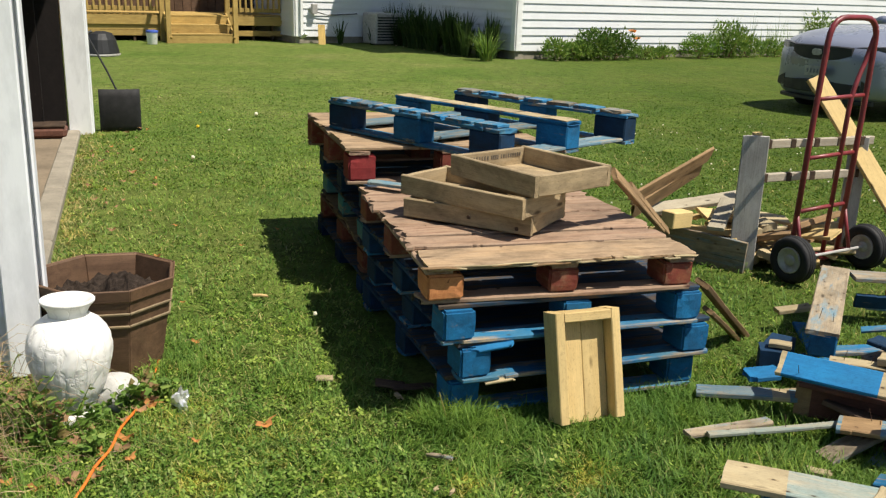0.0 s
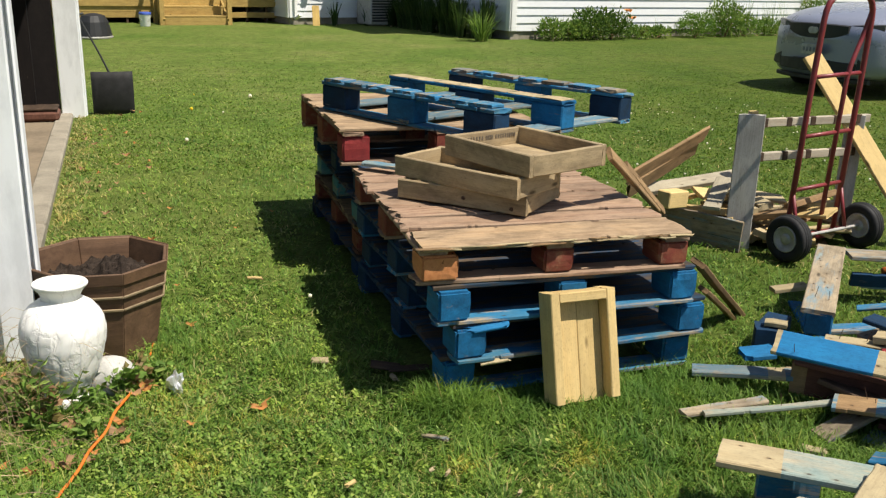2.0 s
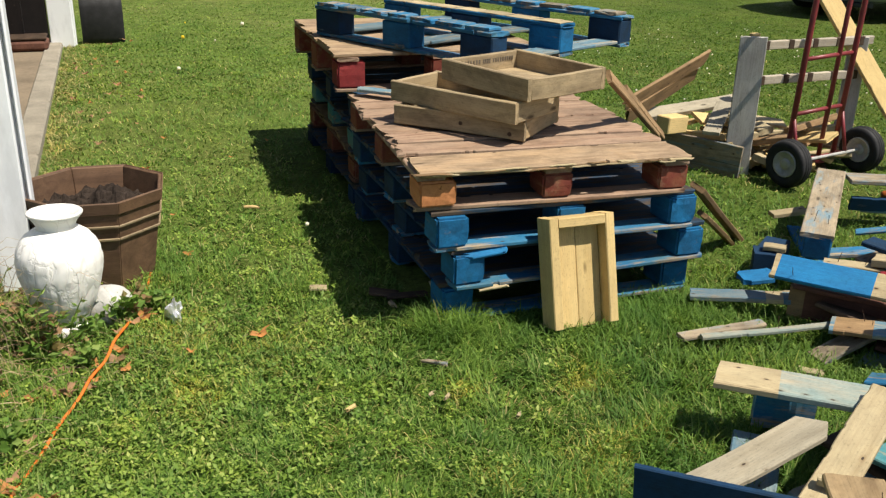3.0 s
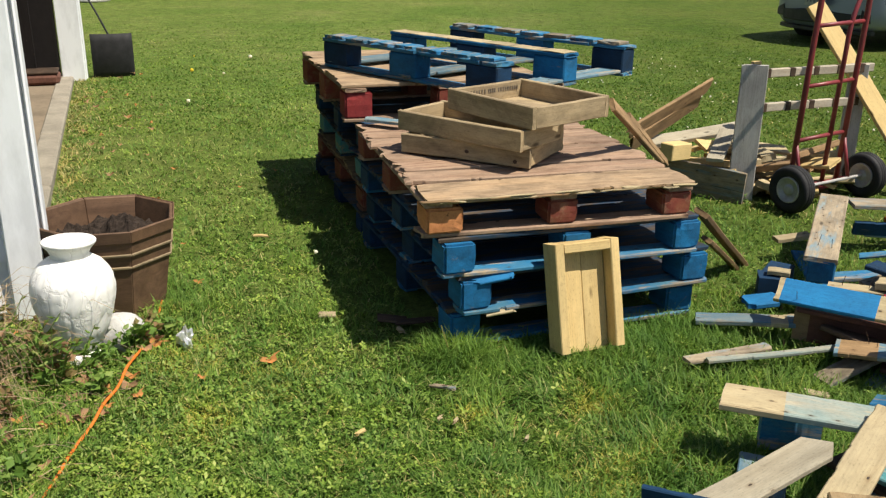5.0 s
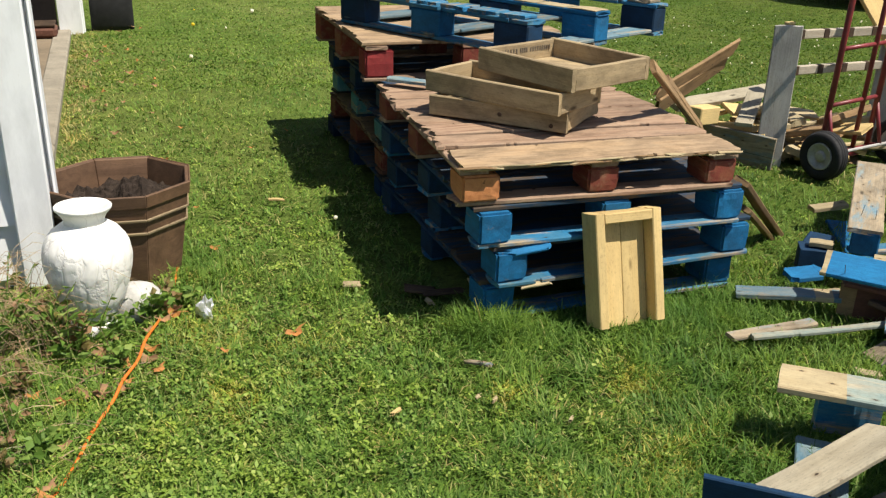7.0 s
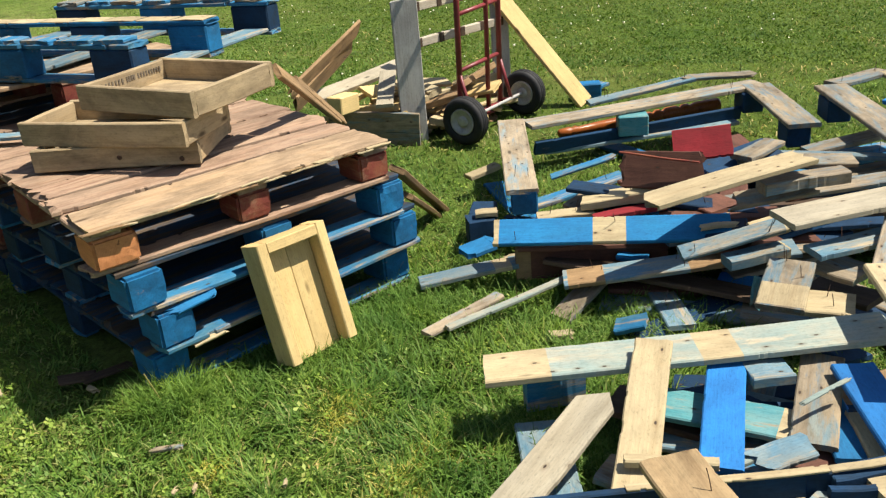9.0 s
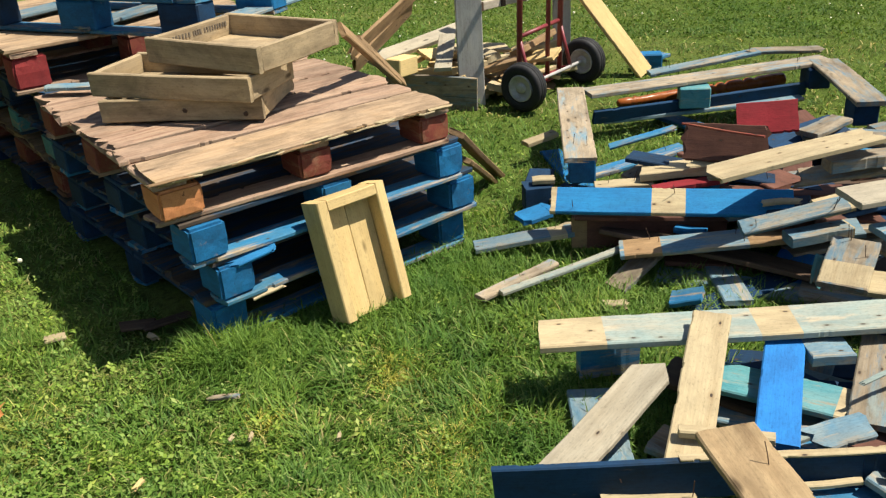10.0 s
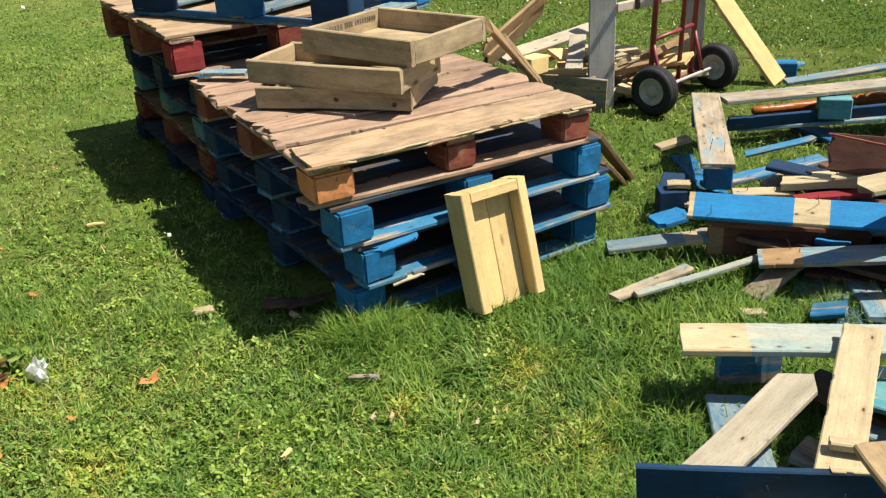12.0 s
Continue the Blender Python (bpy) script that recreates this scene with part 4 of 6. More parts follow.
def planter():
    p = thing("octagonal_planter", pose(-1.352, 3.551, 0.0, 0, 0, 18), "dark stained octagonal wooden planter with soil", "planter")
    H, R0, R1, n = 0.372, 0.212, 0.274, 8
    for i in range(n):
        a0, a1 = 2 * math.pi * (i - 0.5) / n, 2 * math.pi * (i + 0.5) / n
        c0, c1 = (Vector((math.cos(a), math.sin(a), 0)) for a in (a0, a1))

        def panel(lo, hi, inner, outer):
            bm = bmesh.new()
            def at(c, z, off):
                r = R0 + (R1 - R0) * z / H + off
                return bm.verts.new((c.x * r, c.y * r, z))
            lowv = [at(c0, lo, inner), at(c1, lo, inner), at(c1, lo, outer), at(c0, lo, outer)]
            topv = [at(c0, hi, inner), at(c1, hi, inner), at(c1, hi, outer), at(c0, hi, outer)]
            bm.faces.new(lowv[::-1])
            bm.faces.new(topv)
            for k in range(4):
                bm.faces.new((lowv[k], lowv[(k + 1) % 4], topv[(k + 1) % 4], topv[k]))
            bmesh.ops.recalc_face_normals(bm, faces=bm.faces[:])
            bmesh.ops.bevel(bm, geom=bm.edges[:], offset=0.003, segments=1, affect="EDGES")
            return bm

        part("stave", panel(0.0, H, -0.014, 0.0), M_STAIN, p)
        part("rim_board", panel(H - 0.045, H + 0.003, 0.0005, 0.007), M_STAIN, p)
        for z in (0.272, 0.220):
            part("band", panel(z, z + 0.012, 0.0005, 0.009), M_BAND, p, "pale band round the planter")
    # soil heaped in clods
    bm = bmesh.new()
    bmesh.ops.create_grid(bm, x_segments=64, y_segments=64, size=0.245)
    for v in bm.verts:
        r = math.hypot(v.co.x, v.co.y)
        if r > 0.228:
            v.co.x, v.co.y = v.co.x * 0.228 / r, v.co.y * 0.228 / r
        q = v.co * 9
        v.co.z = 0.282 + 0.022 * noise.noise(q) + 0.026 * noise.noise(q * 3.1) + 0.014 * noise.noise(q * 7.3) + 0.065 * math.exp(-((v.co.x - 0.07) ** 2 + (v.co.y - 0.03) ** 2) / 0.008)
    part("soil", bm, M_SOIL, p, "dark crumbly potting soil")


M_BAND = wood("pale_band", (0.36, 0.28, 0.17), (0.2, 0.14, 0.08), spread=0.1)
urn()
planter()


def lump_bm(sx, sy, sz, seed, rough=0.25, sub=3):
    bm = bmesh.new()
    bmesh.ops.create_icosphere(bm, subdivisions=sub, radius=1.0)
    for v in bm.verts:
        q = v.co * 1.6 + Vector((seed * 3.1, seed * 1.7, 0))
        k = 1 + rough * noise.noise(q) + 0.4 * rough * noise.noise(q * 3)
        v.co = Vector((v.co.x * sx * k, v.co.y * sy * k, v.co.z * sz * k))
    return bm


st = thing("white_stone", pose(-1.16, 3.14, 0.0, 0, 0, 20), "pale rounded stone beside the urn", "stone")
part("stone", lump_bm(0.085, 0.075, 0.08, 2, 0.12, 4), M_STONE, st, at=pose(0, 0, 0.055), smooth=True)


# ---- hand truck ----
def hand_truck():
    h = thing("hand_truck", pose(1.913, 5.103, 0.045, 0, 0, 34.4), "red tubular hand truck with black pneumatic tyres", "hand truck")
    lean = math.radians(1.9)
    up = Matrix.Rotation(lean, 4, "X")

    def tube(name, pts, r, mat=M_REDTUBE, label=""):
        part(name, tube_bm([up @ Vector(p) for p in pts], r, 10), mat, h, label, smooth=True)

    top, half = 1.360, 0.198
    tube("handle_frame", rounded([(-half, 0, 0.09), (-half, 0, 0.9), (-half + 0.01, 0, top), (half - 0.01, 0, top), (half, 0, 0.9), (half, 0, 0.09)], 0.12), 0.015)
    tube("handle_frame", rounded([(half - 0.01, 0.0, top - 0.06), (half - 0.02, 0.02, top - 0.2), (0.075, 0.0, 0.98), (0.075, 0, 0.09)], 0.1), 0.0125)
    for z in (0.365, 0.65, 0.955):
        tube("cross_bar", [(-half, 0, z), (half, 0.004, z + 0.01)], 0.011)
    tube("foot_bar", [(-half - 0.005, 0, 0.1), (half + 0.005, 0, 0.1)], 0.012)
    part("toe_plate", block_bm(0.34, 0.19, 0.006, 0.002), M_REDTUBE, h, at=pose(0, 0.10, 0.06))
    for s in (-1, 1):
        tube("brace", [(s * half, 0.0, 0.36), (s * 0.20, -0.068, 0.135)], 0.010)
        tube("brace", [(s * half, 0.0, 0.11), (s * 0.20, -0.068, 0.13)], 0.010)
    part("axle", tube_bm([(-0.29, -0.075, 0.128), (0.37, -0.075, 0.128)], 0.009, 8), M_RIM, h)
    half_prof = [(0.1275, 0.004), (0.1215, 0.0065), (0.1215, 0.0085), (0.1265, 0.011), (0.1255, 0.017), (0.1190, 0.0195), (0.1190, 0.0215), (0.1230, 0.024), (0.1150, 0.037), (0.098, 0.042), (0.078, 0.038), (0.068, 0.028), (0.066, 0.008)]
    prof = [(r, -z) for r, z in half_prof[::-1]] + half_prof
    for s in (-1, 1):
        tyre = part("wheel", lathe_bm(prof, 48), M_RUBBER, h, "black ribbed rubber tyre", at=pose(s * 0.305 + 0.04, -0.075, 0.128, 0, 90, 0), smooth=True)
        for q in (-1, 1):
            part("rim", lathe_bm([(0.070, 0.024 * q), (0.069, 0.036 * q), (0.062, 0.037 * q), (0.053, 0.020 * q), (0.032, 0.012 * q), (0.028, 0.030 * q), (0.014, 0.033 * q)], 24), M_RIM, tyre, "dull steel rim", smooth=True)


hand_truck()


# ---- loose boards: one function for every board that lies about ----
_loose = {}


def loose(x, y, z, yaw, pitch, length, width, thick, mat, label, roll=0.0, ragged=0.003, name="loose_board", group="loose pallet boards", nails=0, patches=(), clip=()):
    """A board by its middle, heading, rise along its length and roll; patches: (where along it, how long, material) of
    bare or painted skin, or of sunlight put in as colour.
    """
    seed = int(1000 * abs(x) + 77 * abs(y) * 100) % 997
    m = pose(x, y, z, 0, 0, yaw) @ pose(0, 0, 0, 0, -pitch, 0) @ pose(0, 0, 0, roll, 0, 0)
    t = thing(name, m, label, "board", group)
    cuts = [(at - long / 2, at + long / 2) for at, long, _ in patches]
    bm = board_bm(length, width, thick, seed, ragged, 7, 0.0015, 0.0035, cuts)
    if clip:                                                            # corners sawn off: (end, side, along, across) of each
        for sx, sy, along, across in clip:
            cut = bmesh.ops.bisect_plane(bm, geom=bm.verts[:] + bm.edges[:] + bm.faces[:], plane_co=(sx * (length / 2 - along), sy * width / 2, 0), plane_no=(sx * across, sy * along, 0), clear_outer=True)
            bmesh.ops.edgeloop_fill(bm, edges=[e for e in cut["geom_cut"] if isinstance(e, bmesh.types.BMEdge)])
    ob = part("board", bm, mat, t)
    for _, _, pm in patches[:1]:
        ob.data.materials.append(pm)
    rng = random.Random(seed)
    if not nails and length > 0.3 and width > 0.06 and y > 2.4 and mat in (M_GREY, M_BLUEGREY, M_WASH, M_TAN, M_BLUEW, M_BROWN):
        nails = seed % 4
    for i in range(nails):
        nx, ny = rng.choice((-1, 0, 1)) * length * 0.36 + rng.uniform(-0.04, 0.04), rng.uniform(-0.35, 0.35) * width
        tip = (rng.uniform(-0.016, 0.016), rng.uniform(-0.010, 0.010))
        part("nail", tube_bm([(nx, ny, thick / 2 - 0.004), (nx + tip[0] * 0.45, ny + tip[1] * 0.45, thick / 2 + 0.02), (nx + tip[0], ny + tip[1], thick / 2 + 0.042)], 0.00115, 5), M_NAIL, t, "rusty nail")
    return t


def chunk(x, y, z, rx, ry, rz, sx, sy, sz, mat, label, name="wood_block", group="wood blocks"):
    t = thing(name, pose(x, y, z, rx, ry, rz), label, "wood block", group)
    part("block", block_bm(sx, sy, sz, 0.005), mat, t)
    return t


# ---- the heap of broken pallet boards ----
loose(1.306, 2.370, 0.223, -20.1, 1.9, 1.044, 0.14, 0.02, M_WASH, "long pale blue-washed board with bare ends", patches=((-0.44, 0.17, M_PALE), (0.075, 0.10, M_PALE)), nails=0)
loose(1.490, 2.100, 0.171, 45.1, 6.7, 0.342, 0.105, 0.018, M_GREY, "weathered grey board with worn paint")
loose(1.538, 1.942, 0.201, -112.3, -2.8, 0.407, 0.105, 0.018, M_BRIGHT, "bright blue painted board in the heap")
loose(1.510, 2.044, 0.111, -115.4, 0.0, 0.261, 0.09, 0.018, M_BRIGHT, "bright blue painted board in the heap")
loose(0.908, 1.989, 0.145, -22.5, 3.5, 0.813, 0.02, 0.1, M_NAVYSHADE, "dark blue board standing on its edge in the heap")
loose(1.085, 1.916, 0.210, -23.0, 3.6, 0.414, 0.022, 0.006, M_PALE, "bare pale strip along a board edge")
loose(1.340, 1.820, 0.220, -17.0, 2.2, 0.130, 0.022, 0.006, M_PALE, "bare pale strip along a block")
loose(0.914, 1.764, 0.321, -97.8, 0.0, 0.280, 0.125, 0.018, M_TAN, "warm brown board lying over the heap", nails=2)
loose(1.016, 2.011, 0.210, -31.4, 0.0, 0.198, 0.03, 0.02, M_PALE, "thin pale batten in the heap")
loose(1.347, 1.823, 0.180, -9.7, 0.0, 0.143, 0.05, 0.06, M_NAVYSHADE, "dark blue block end in the heap")
loose(0.877, 2.322, 0.051, -109.2, 0.0, 0.325, 0.13, 0.018, M_BLUEGREY, "grey-blue board flat on the grass")
loose(1.429, 1.998, 0.091, -56.3, 0.0, 0.191, 0.1, 0.018, M_BLUEGREY, "broken blue-grey board in the heap")
loose(1.531, 3.127, 0.235, -31.2, 1.1, 0.783, 0.1, 0.02, M_CYAN, "bright blue board with a bare patch in the heap", roll=38, patches=((0.0, 0.11, M_PALE), (-0.385, 0.025, M_PALE)), nails=2)
loose(1.268, 3.630, 0.125, -10.9, 0.0, 0.101, 0.09, 0.09, M_NAVYSHADE, "dark blue block in the shade of the heap")
loose(1.292, 3.617, 0.185, -18.9, 0.0, 0.083, 0.05, 0.02, M_PALE, "bare sawn board end on a blue block")
loose(1.192, 3.465, 0.125, 10.6, 4.2, 0.137, 0.1, 0.02, M_CYAN, "broken blue board end at the edge of the heap", ragged=0.03)
loose(1.106, 3.366, 0.085, -12.1, 4.9, 0.353, 0.08, 0.02, M_BLUEGREY, "narrow grey-blue board at the edge of the heap", patches=((0.12, 0.06, M_PALE),))
loose(0.991, 3.133, 0.058, 20.2, 1.7, 0.330, 0.05, 0.014, M_GREY, "split weathered board on the grass")
loose(1.150, 3.102, 0.078, 9.7, 3.4, 0.505, 0.03, 0.014, M_WASH, "long thin blue-grey splinter of board", nails=1)
loose(1.672, 2.935, 0.151, -25.1, 6.1, 0.751, 0.12, 0.018, M_BLUEGREY, "long worn grey-blue board with upright nails", nails=5, patches=((-0.30, 0.12, M_BROWN), (0.10, 0.14, M_BROWN)))
loose(1.771, 2.801, 0.266, -11.5, 8.5, 0.338, 0.055, 0.02, M_BLUEGREY, "narrow faded blue board with upright nails", roll=30, nails=4)
loose(1.828, 3.059, 0.207, -19.8, 2.3, 0.251, 0.09, 0.018, M_CYAN, "blue board with a bare end in the heap", roll=20, patches=((0.13, 0.03, M_PALE),))
loose(1.911, 2.800, 0.276, -6.3, 5.7, 0.100, 0.09, 0.018, M_PALE, "pale split board end with a nail", roll=10, nails=1)
loose(1.994, 2.543, 0.295, -6.5, 2.2, 0.257, 0.09, 0.02, M_BLUEGREY, "grey-blue board under a pale one")
loose(2.052, 2.407, 0.321, 39.1, 8.9, 0.387, 0.14, 0.018, M_GREY, "weathered grey board across the heap")
loose(1.745, 2.103, 0.370, -118.8, 0.0, 0.382, 0.11, 0.02, M_PALE, "pale board lying across the heap")
loose(1.721, 2.493, 0.251, 41.7, 9.8, 0.235, 0.13, 0.018, M_GREY, "grey board with nails and a bare end", nails=3, patches=((-0.06, 0.10, M_PALE),))
loose(1.807, 2.441, 0.191, -44.1, 0.0, 0.173, 0.14, 0.018, M_PALE, "pale split board in the heap", nails=2)
loose(1.958, 2.527, 0.230, -75.5, 0.0, 0.148, 0.14, 0.02, M_GREY, "greenish weathered panel in the heap")
# The dark wood here carries the heap's shade in its colour
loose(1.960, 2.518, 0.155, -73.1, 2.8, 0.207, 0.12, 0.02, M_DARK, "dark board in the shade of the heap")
loose(1.806, 2.835, 0.041, 37.9, 9.2, 0.249, 0.13, 0.018, M_BRIGHT, "blue board deep in the heap")
loose(1.748, 2.640, 0.157, 43.1, 51.8, 0.102, 0.035, 0.014, M_TEAL, "splintered light blue strip in the heap", roll=40, ragged=0.03)
loose(1.604, 2.892, 0.046, -108.8, 1.6, 0.354, 0.09, 0.018, M_BLUEGREY, "dark blue-grey board deep in the heap")
loose(1.401, 2.784, 0.076, -38.6, 17.6, 0.099, 0.09, 0.018, M_BLUEW, "short blue board with a bare patch")
loose(1.510, 3.399, 0.205, -22.7, 2.8, 0.205, 0.07, 0.02, M_PALE, "bare board edge with nails", nails=2)
loose(1.669, 3.224, 0.240, -15.1, 4.5, 0.255, 0.05, 0.02, M_RED, "thin red painted board in the heap")
loose(1.716, 3.749, 0.136, 1.5, 5.6, 0.515, 0.08, 0.018, M_BLUEW, "blue board lying slantwise behind the heap")
loose(1.682, 3.332, 0.255, -36.1, 9.4, 0.245, 0.11, 0.03, M_PALE, "pale short board with nails", nails=2)
loose(1.633, 3.485, 0.206, 14.6, 12.9, 0.135, 0.09, 0.018, M_GREY, "short weathered board in the heap")
loose(1.785, 3.206, 0.375, -61.2, 7.4, 0.312, 0.135, 0.02, M_MAROON, "dark maroon board tilted on the heap", roll=58, ragged=0.035)
loose(1.774, 3.208, 0.424, -60.8, 1.0, 0.301, 0.008, 0.007, M_REDBLOCK, "thin red splintered batten on a tilted board")
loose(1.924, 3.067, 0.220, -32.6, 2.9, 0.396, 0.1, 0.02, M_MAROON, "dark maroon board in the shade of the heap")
loose(2.060, 3.353, 0.384, -31.1, 5.4, 0.212, 0.12, 0.02, M_RED, "bright red painted board end on the heap", roll=55)
loose(2.317, 3.356, 0.310, 21.8, 0.0, 0.248, 0.09, 0.02, M_GREY, "weathered brown board on the heap")
loose(2.813, 3.397, 0.245, -7.2, 4.2, 0.414, 0.09, 0.02, M_GREY, "weathered grey board behind the heap")
loose(2.978, 3.434, 0.150, -3.3, 0.0, 0.345, 0.09, 0.02, M_BLUEGREY, "weathered grey board behind the heap")
loose(1.605, 4.007, 0.258, -112.4, -2.3, 0.865, 0.125, 0.02, M_GREY, "grey board with blue edges on a broken pallet")
loose(2.445, 4.317, 0.265, -3.5, 0.5, 1.240, 0.13, 0.02, M_GREY, "long weathered board of a broken pallet")
loose(2.639, 4.672, 0.226, -13.7, 7.1, 0.567, 0.09, 0.018, M_BLUEGREY, "weathered board with blue paint behind the heap")
loose(3.030, 4.565, 0.261, -25.5, 0.0, 0.332, 0.09, 0.018, M_GREY, "weathered board end behind the heap", ragged=0.05)
loose(2.892, 3.928, 0.270, -112.9, 0.0, 0.724, 0.14, 0.02, M_GREY, "weathered grey end board of a broken pallet")
loose(2.396, 4.284, 0.121, -7.4, 0.0, 0.996, 0.08, 0.018, M_BLUEGREY, "pale worn lower board of a broken pallet")
loose(2.745, 4.837, 0.021, -6.8, 0.0, 1.145, 0.1, 0.018, M_BLUE, "blue board under a broken pallet")
loose(1.526, 4.192, 0.140, 8.1, 7.3, 0.158, 0.06, 0.02, M_PALE, "short splintered board end")
loose(2.879, 3.355, 0.340, -112.1, -1.2, 0.957, 0.14, 0.02, M_GREY, "weathered board of a pallet fragment")
loose(3.258, 3.836, 0.350, 7.6, 0.0, 0.341, 0.1, 0.02, M_GREY, "weathered board of a pallet fragment")
loose(3.353, 3.615, 0.350, -109.4, 0.0, 0.448, 0.1, 0.02, M_PALE, "pale board of a pallet fragment")
loose(3.280, 3.537, 0.290, -70.2, 0.0, 0.231, 0.09, 0.02, M_BRIGHT, "blue board of a pallet fragment")
loose(1.772, 3.223, 0.307, -31.5, 8.4, 0.205, 0.06, 0.016, M_PALE, "pale torn board in the heap", roll=15, ragged=0.04)
loose(2.056, 2.964, 0.307, -18.0, 6.2, 0.279, 0.07, 0.018, M_GREY, "dark weathered board in the heap", roll=30, ragged=0.03)
loose(1.869, 3.915, 0.173, -1.3, 7.3, 0.314, 0.035, 0.014, M_BLUEW, "narrow blue board behind the heap", roll=15, ragged=0.02)
loose(1.827, 2.934, 0.253, -16.4, 0.0, 0.114, 0.03, 0.014, M_PALE, "short pale splinter in the heap", ragged=0.02)
loose(2.227, 2.721, 0.338, -3.3, 3.0, 0.194, 0.04, 0.014, M_BLUEGREY, "thin grey-blue splinter on the heap", ragged=0.04)
loose(1.304, 3.349, 0.103, -37.9, 9.9, 0.116, 0.05, 0.014, M_PALE, "pale broken end at the edge of the heap", ragged=0.03)
loose(1.154, 3.930, 0.201, 53.0, -34.7, 0.668, 0.07, 0.022, M_BROWN, "dark brown board leaning against the pallet stack", roll=20)
loose(1.152, 3.934, 0.137, 55.1, -31.5, 0.478, 0.05, 0.02, M_BROWN, "dark brown board leaning against the pallet stack", roll=20)


def between(a, b, width, thick, mat, label, roll=0.0, **more):
    """A loose board whose centre line runs from a to b."""
    a, b = Vector(a), Vector(b)
    d, c = b - a, (a + b) / 2
    return loose(c.x, c.y, c.z, math.degrees(math.atan2(d.y, d.x)), math.degrees(math.asin(d.z / d.length)), d.length, width, thick, mat, label, roll, **more)


# boards on top of the heap and at its front edge
between((1.219, 2.387, 0.262), (0.913, 1.996, 0.168), 0.095, 0.018, M_PALE, "pale narrow board lying across the heap")
between((1.379, 2.302, 0.196), (1.115, 1.973, 0.178), 0.096, 0.018, M_BRIGHT, "bright blue painted board in the heap")
between((1.182, 2.31, 0.135), (1.427, 2.029, 0.14), 0.13, 0.018, M_TEAL, "teal painted board with a bare end in the heap", patches=((0.17, 0.13, M_PALE),))
between((1.393, 2.238, 0.19), (1.493, 2.208, 0.19), 0.085, 0.03, M_BLUEGREY, "short grey-blue board end in the heap")
between((1.384, 2.041, 0.225), (1.523, 2.049, 0.245), 0.012, 0.005, M_WASH, "torn grey-blue splinter in the heap", 20, ragged=0.02)
between((1.204, 1.963, 0.175), (1.347, 1.96, 0.18), 0.075, 0.016, M_BLUEGREY, "broken grey-blue board end in the heap", 8, ragged=0.03)
between((1.102, 1.993, 0.165), (1.226, 1.991, 0.172), 0.035, 0.014, M_WASH, "broken pale blue strip in the heap", ragged=0.02)
between((1.544, 2.041, 0.15), (1.462, 1.872, 0.15), 0.045, 0.016, M_PALE, "narrow pale strip in the heap", ragged=0.02)
between((1.565, 2.164, 0.14), (1.417, 1.912, 0.14), 0.07, 0.016, M_CYAN, "narrow blue board in the heap")
between((0.943, 2.583, 0.085), (1.109, 2.554, 0.085), 0.045, 0.11, M_BLUEW, "blue board on its edge under a longer one")
between((1.031, 2.309, 0.215), (0.667, 2.127, 0.11), 0.105, 0.018, M_ASH, "pale grey board with a pointed end", clip=((-1, -1, 0.05, 0.075), (-1, 1, 0.045, 0.04)))
between((1.078, 1.879, 0.12), (1.278, 1.801, 0.12), 0.115, 0.02, M_BLUEW, "faded blue board with a bare end low in the heap", patches=((0.12, 0.06, M_PALE),))
between((1.075, 1.882, 0.15), (1.227, 1.839, 0.155), 0.018, 0.012, M_PALE, "thin pale lath low in the heap")
between((1.274, 1.849, 0.165), (1.357, 1.65, 0.13), 0.12, 0.02, M_BLUEGREY, "faded blue-grey board low in the heap", patches=((0.06, 0.08, M_PALE),))
between((1.336, 1.774, 0.19), (1.534, 1.735, 0.19), 0.13, 0.018, M_PALE, "pale board low in the heap")
between((1.253, 1.806, 0.19), (1.336, 1.768, 0.19), 0.02, 0.03, M_NAVYSHADE, "dark blue batten in the heap")
# The brown patch paints sunlight on the left end of the maroon board
between((1.262, 3.308, 0.105), (1.749, 3.108, 0.105), 0.024, 0.12, M_MAROON, "dark maroon board on its edge in the heap", patches=((-0.25, 0.08, M_BROWN),))
between((1.269, 2.996, 0.03), (1.482, 3.078, 0.11), 0.085, 0.018, M_GREY, "short weathered board leaning on the heap", nails=1)
between((1.82, 2.639, 0.375), (2.296, 2.56, 0.395), 0.135, 0.02, M_ASH, "pale wide board lying over the heap")
between((1.536, 2.905, 0.405), (2.163, 2.936, 0.425), 0.115, 0.02, M_PALE, "long pale splintered board on top of the heap", ragged=0.03)
between((1.742, 2.784, 0.2), (1.945, 2.756, 0.21), 0.07, 0.035, M_BLUEGREY, "thick faded blue board with a bare sawn end", patches=((0.11, 0.03, M_PALE),))
between((1.58, 3.154, 0.12), (1.651, 3.08, 0.12), 0.05, 0.018, M_CYAN, "short blue board end in the heap")
between((1.187, 2.907, 0.035), (1.252, 2.87, 0.04), 0.035, 0.02, M_PALE, "short pale broken end on the grass", ragged=0.015)
between((1.988, 2.939, 0.35), (2.279, 2.873, 0.36), 0.075, 0.04, M_GREY, "weathered thick board lying under a pale one")
between((0.735, 2.031, 0.1), (0.925, 1.985, 0.105), 0.08, 0.02, M_PALE, "pale board under a dark blue one", nails=2)

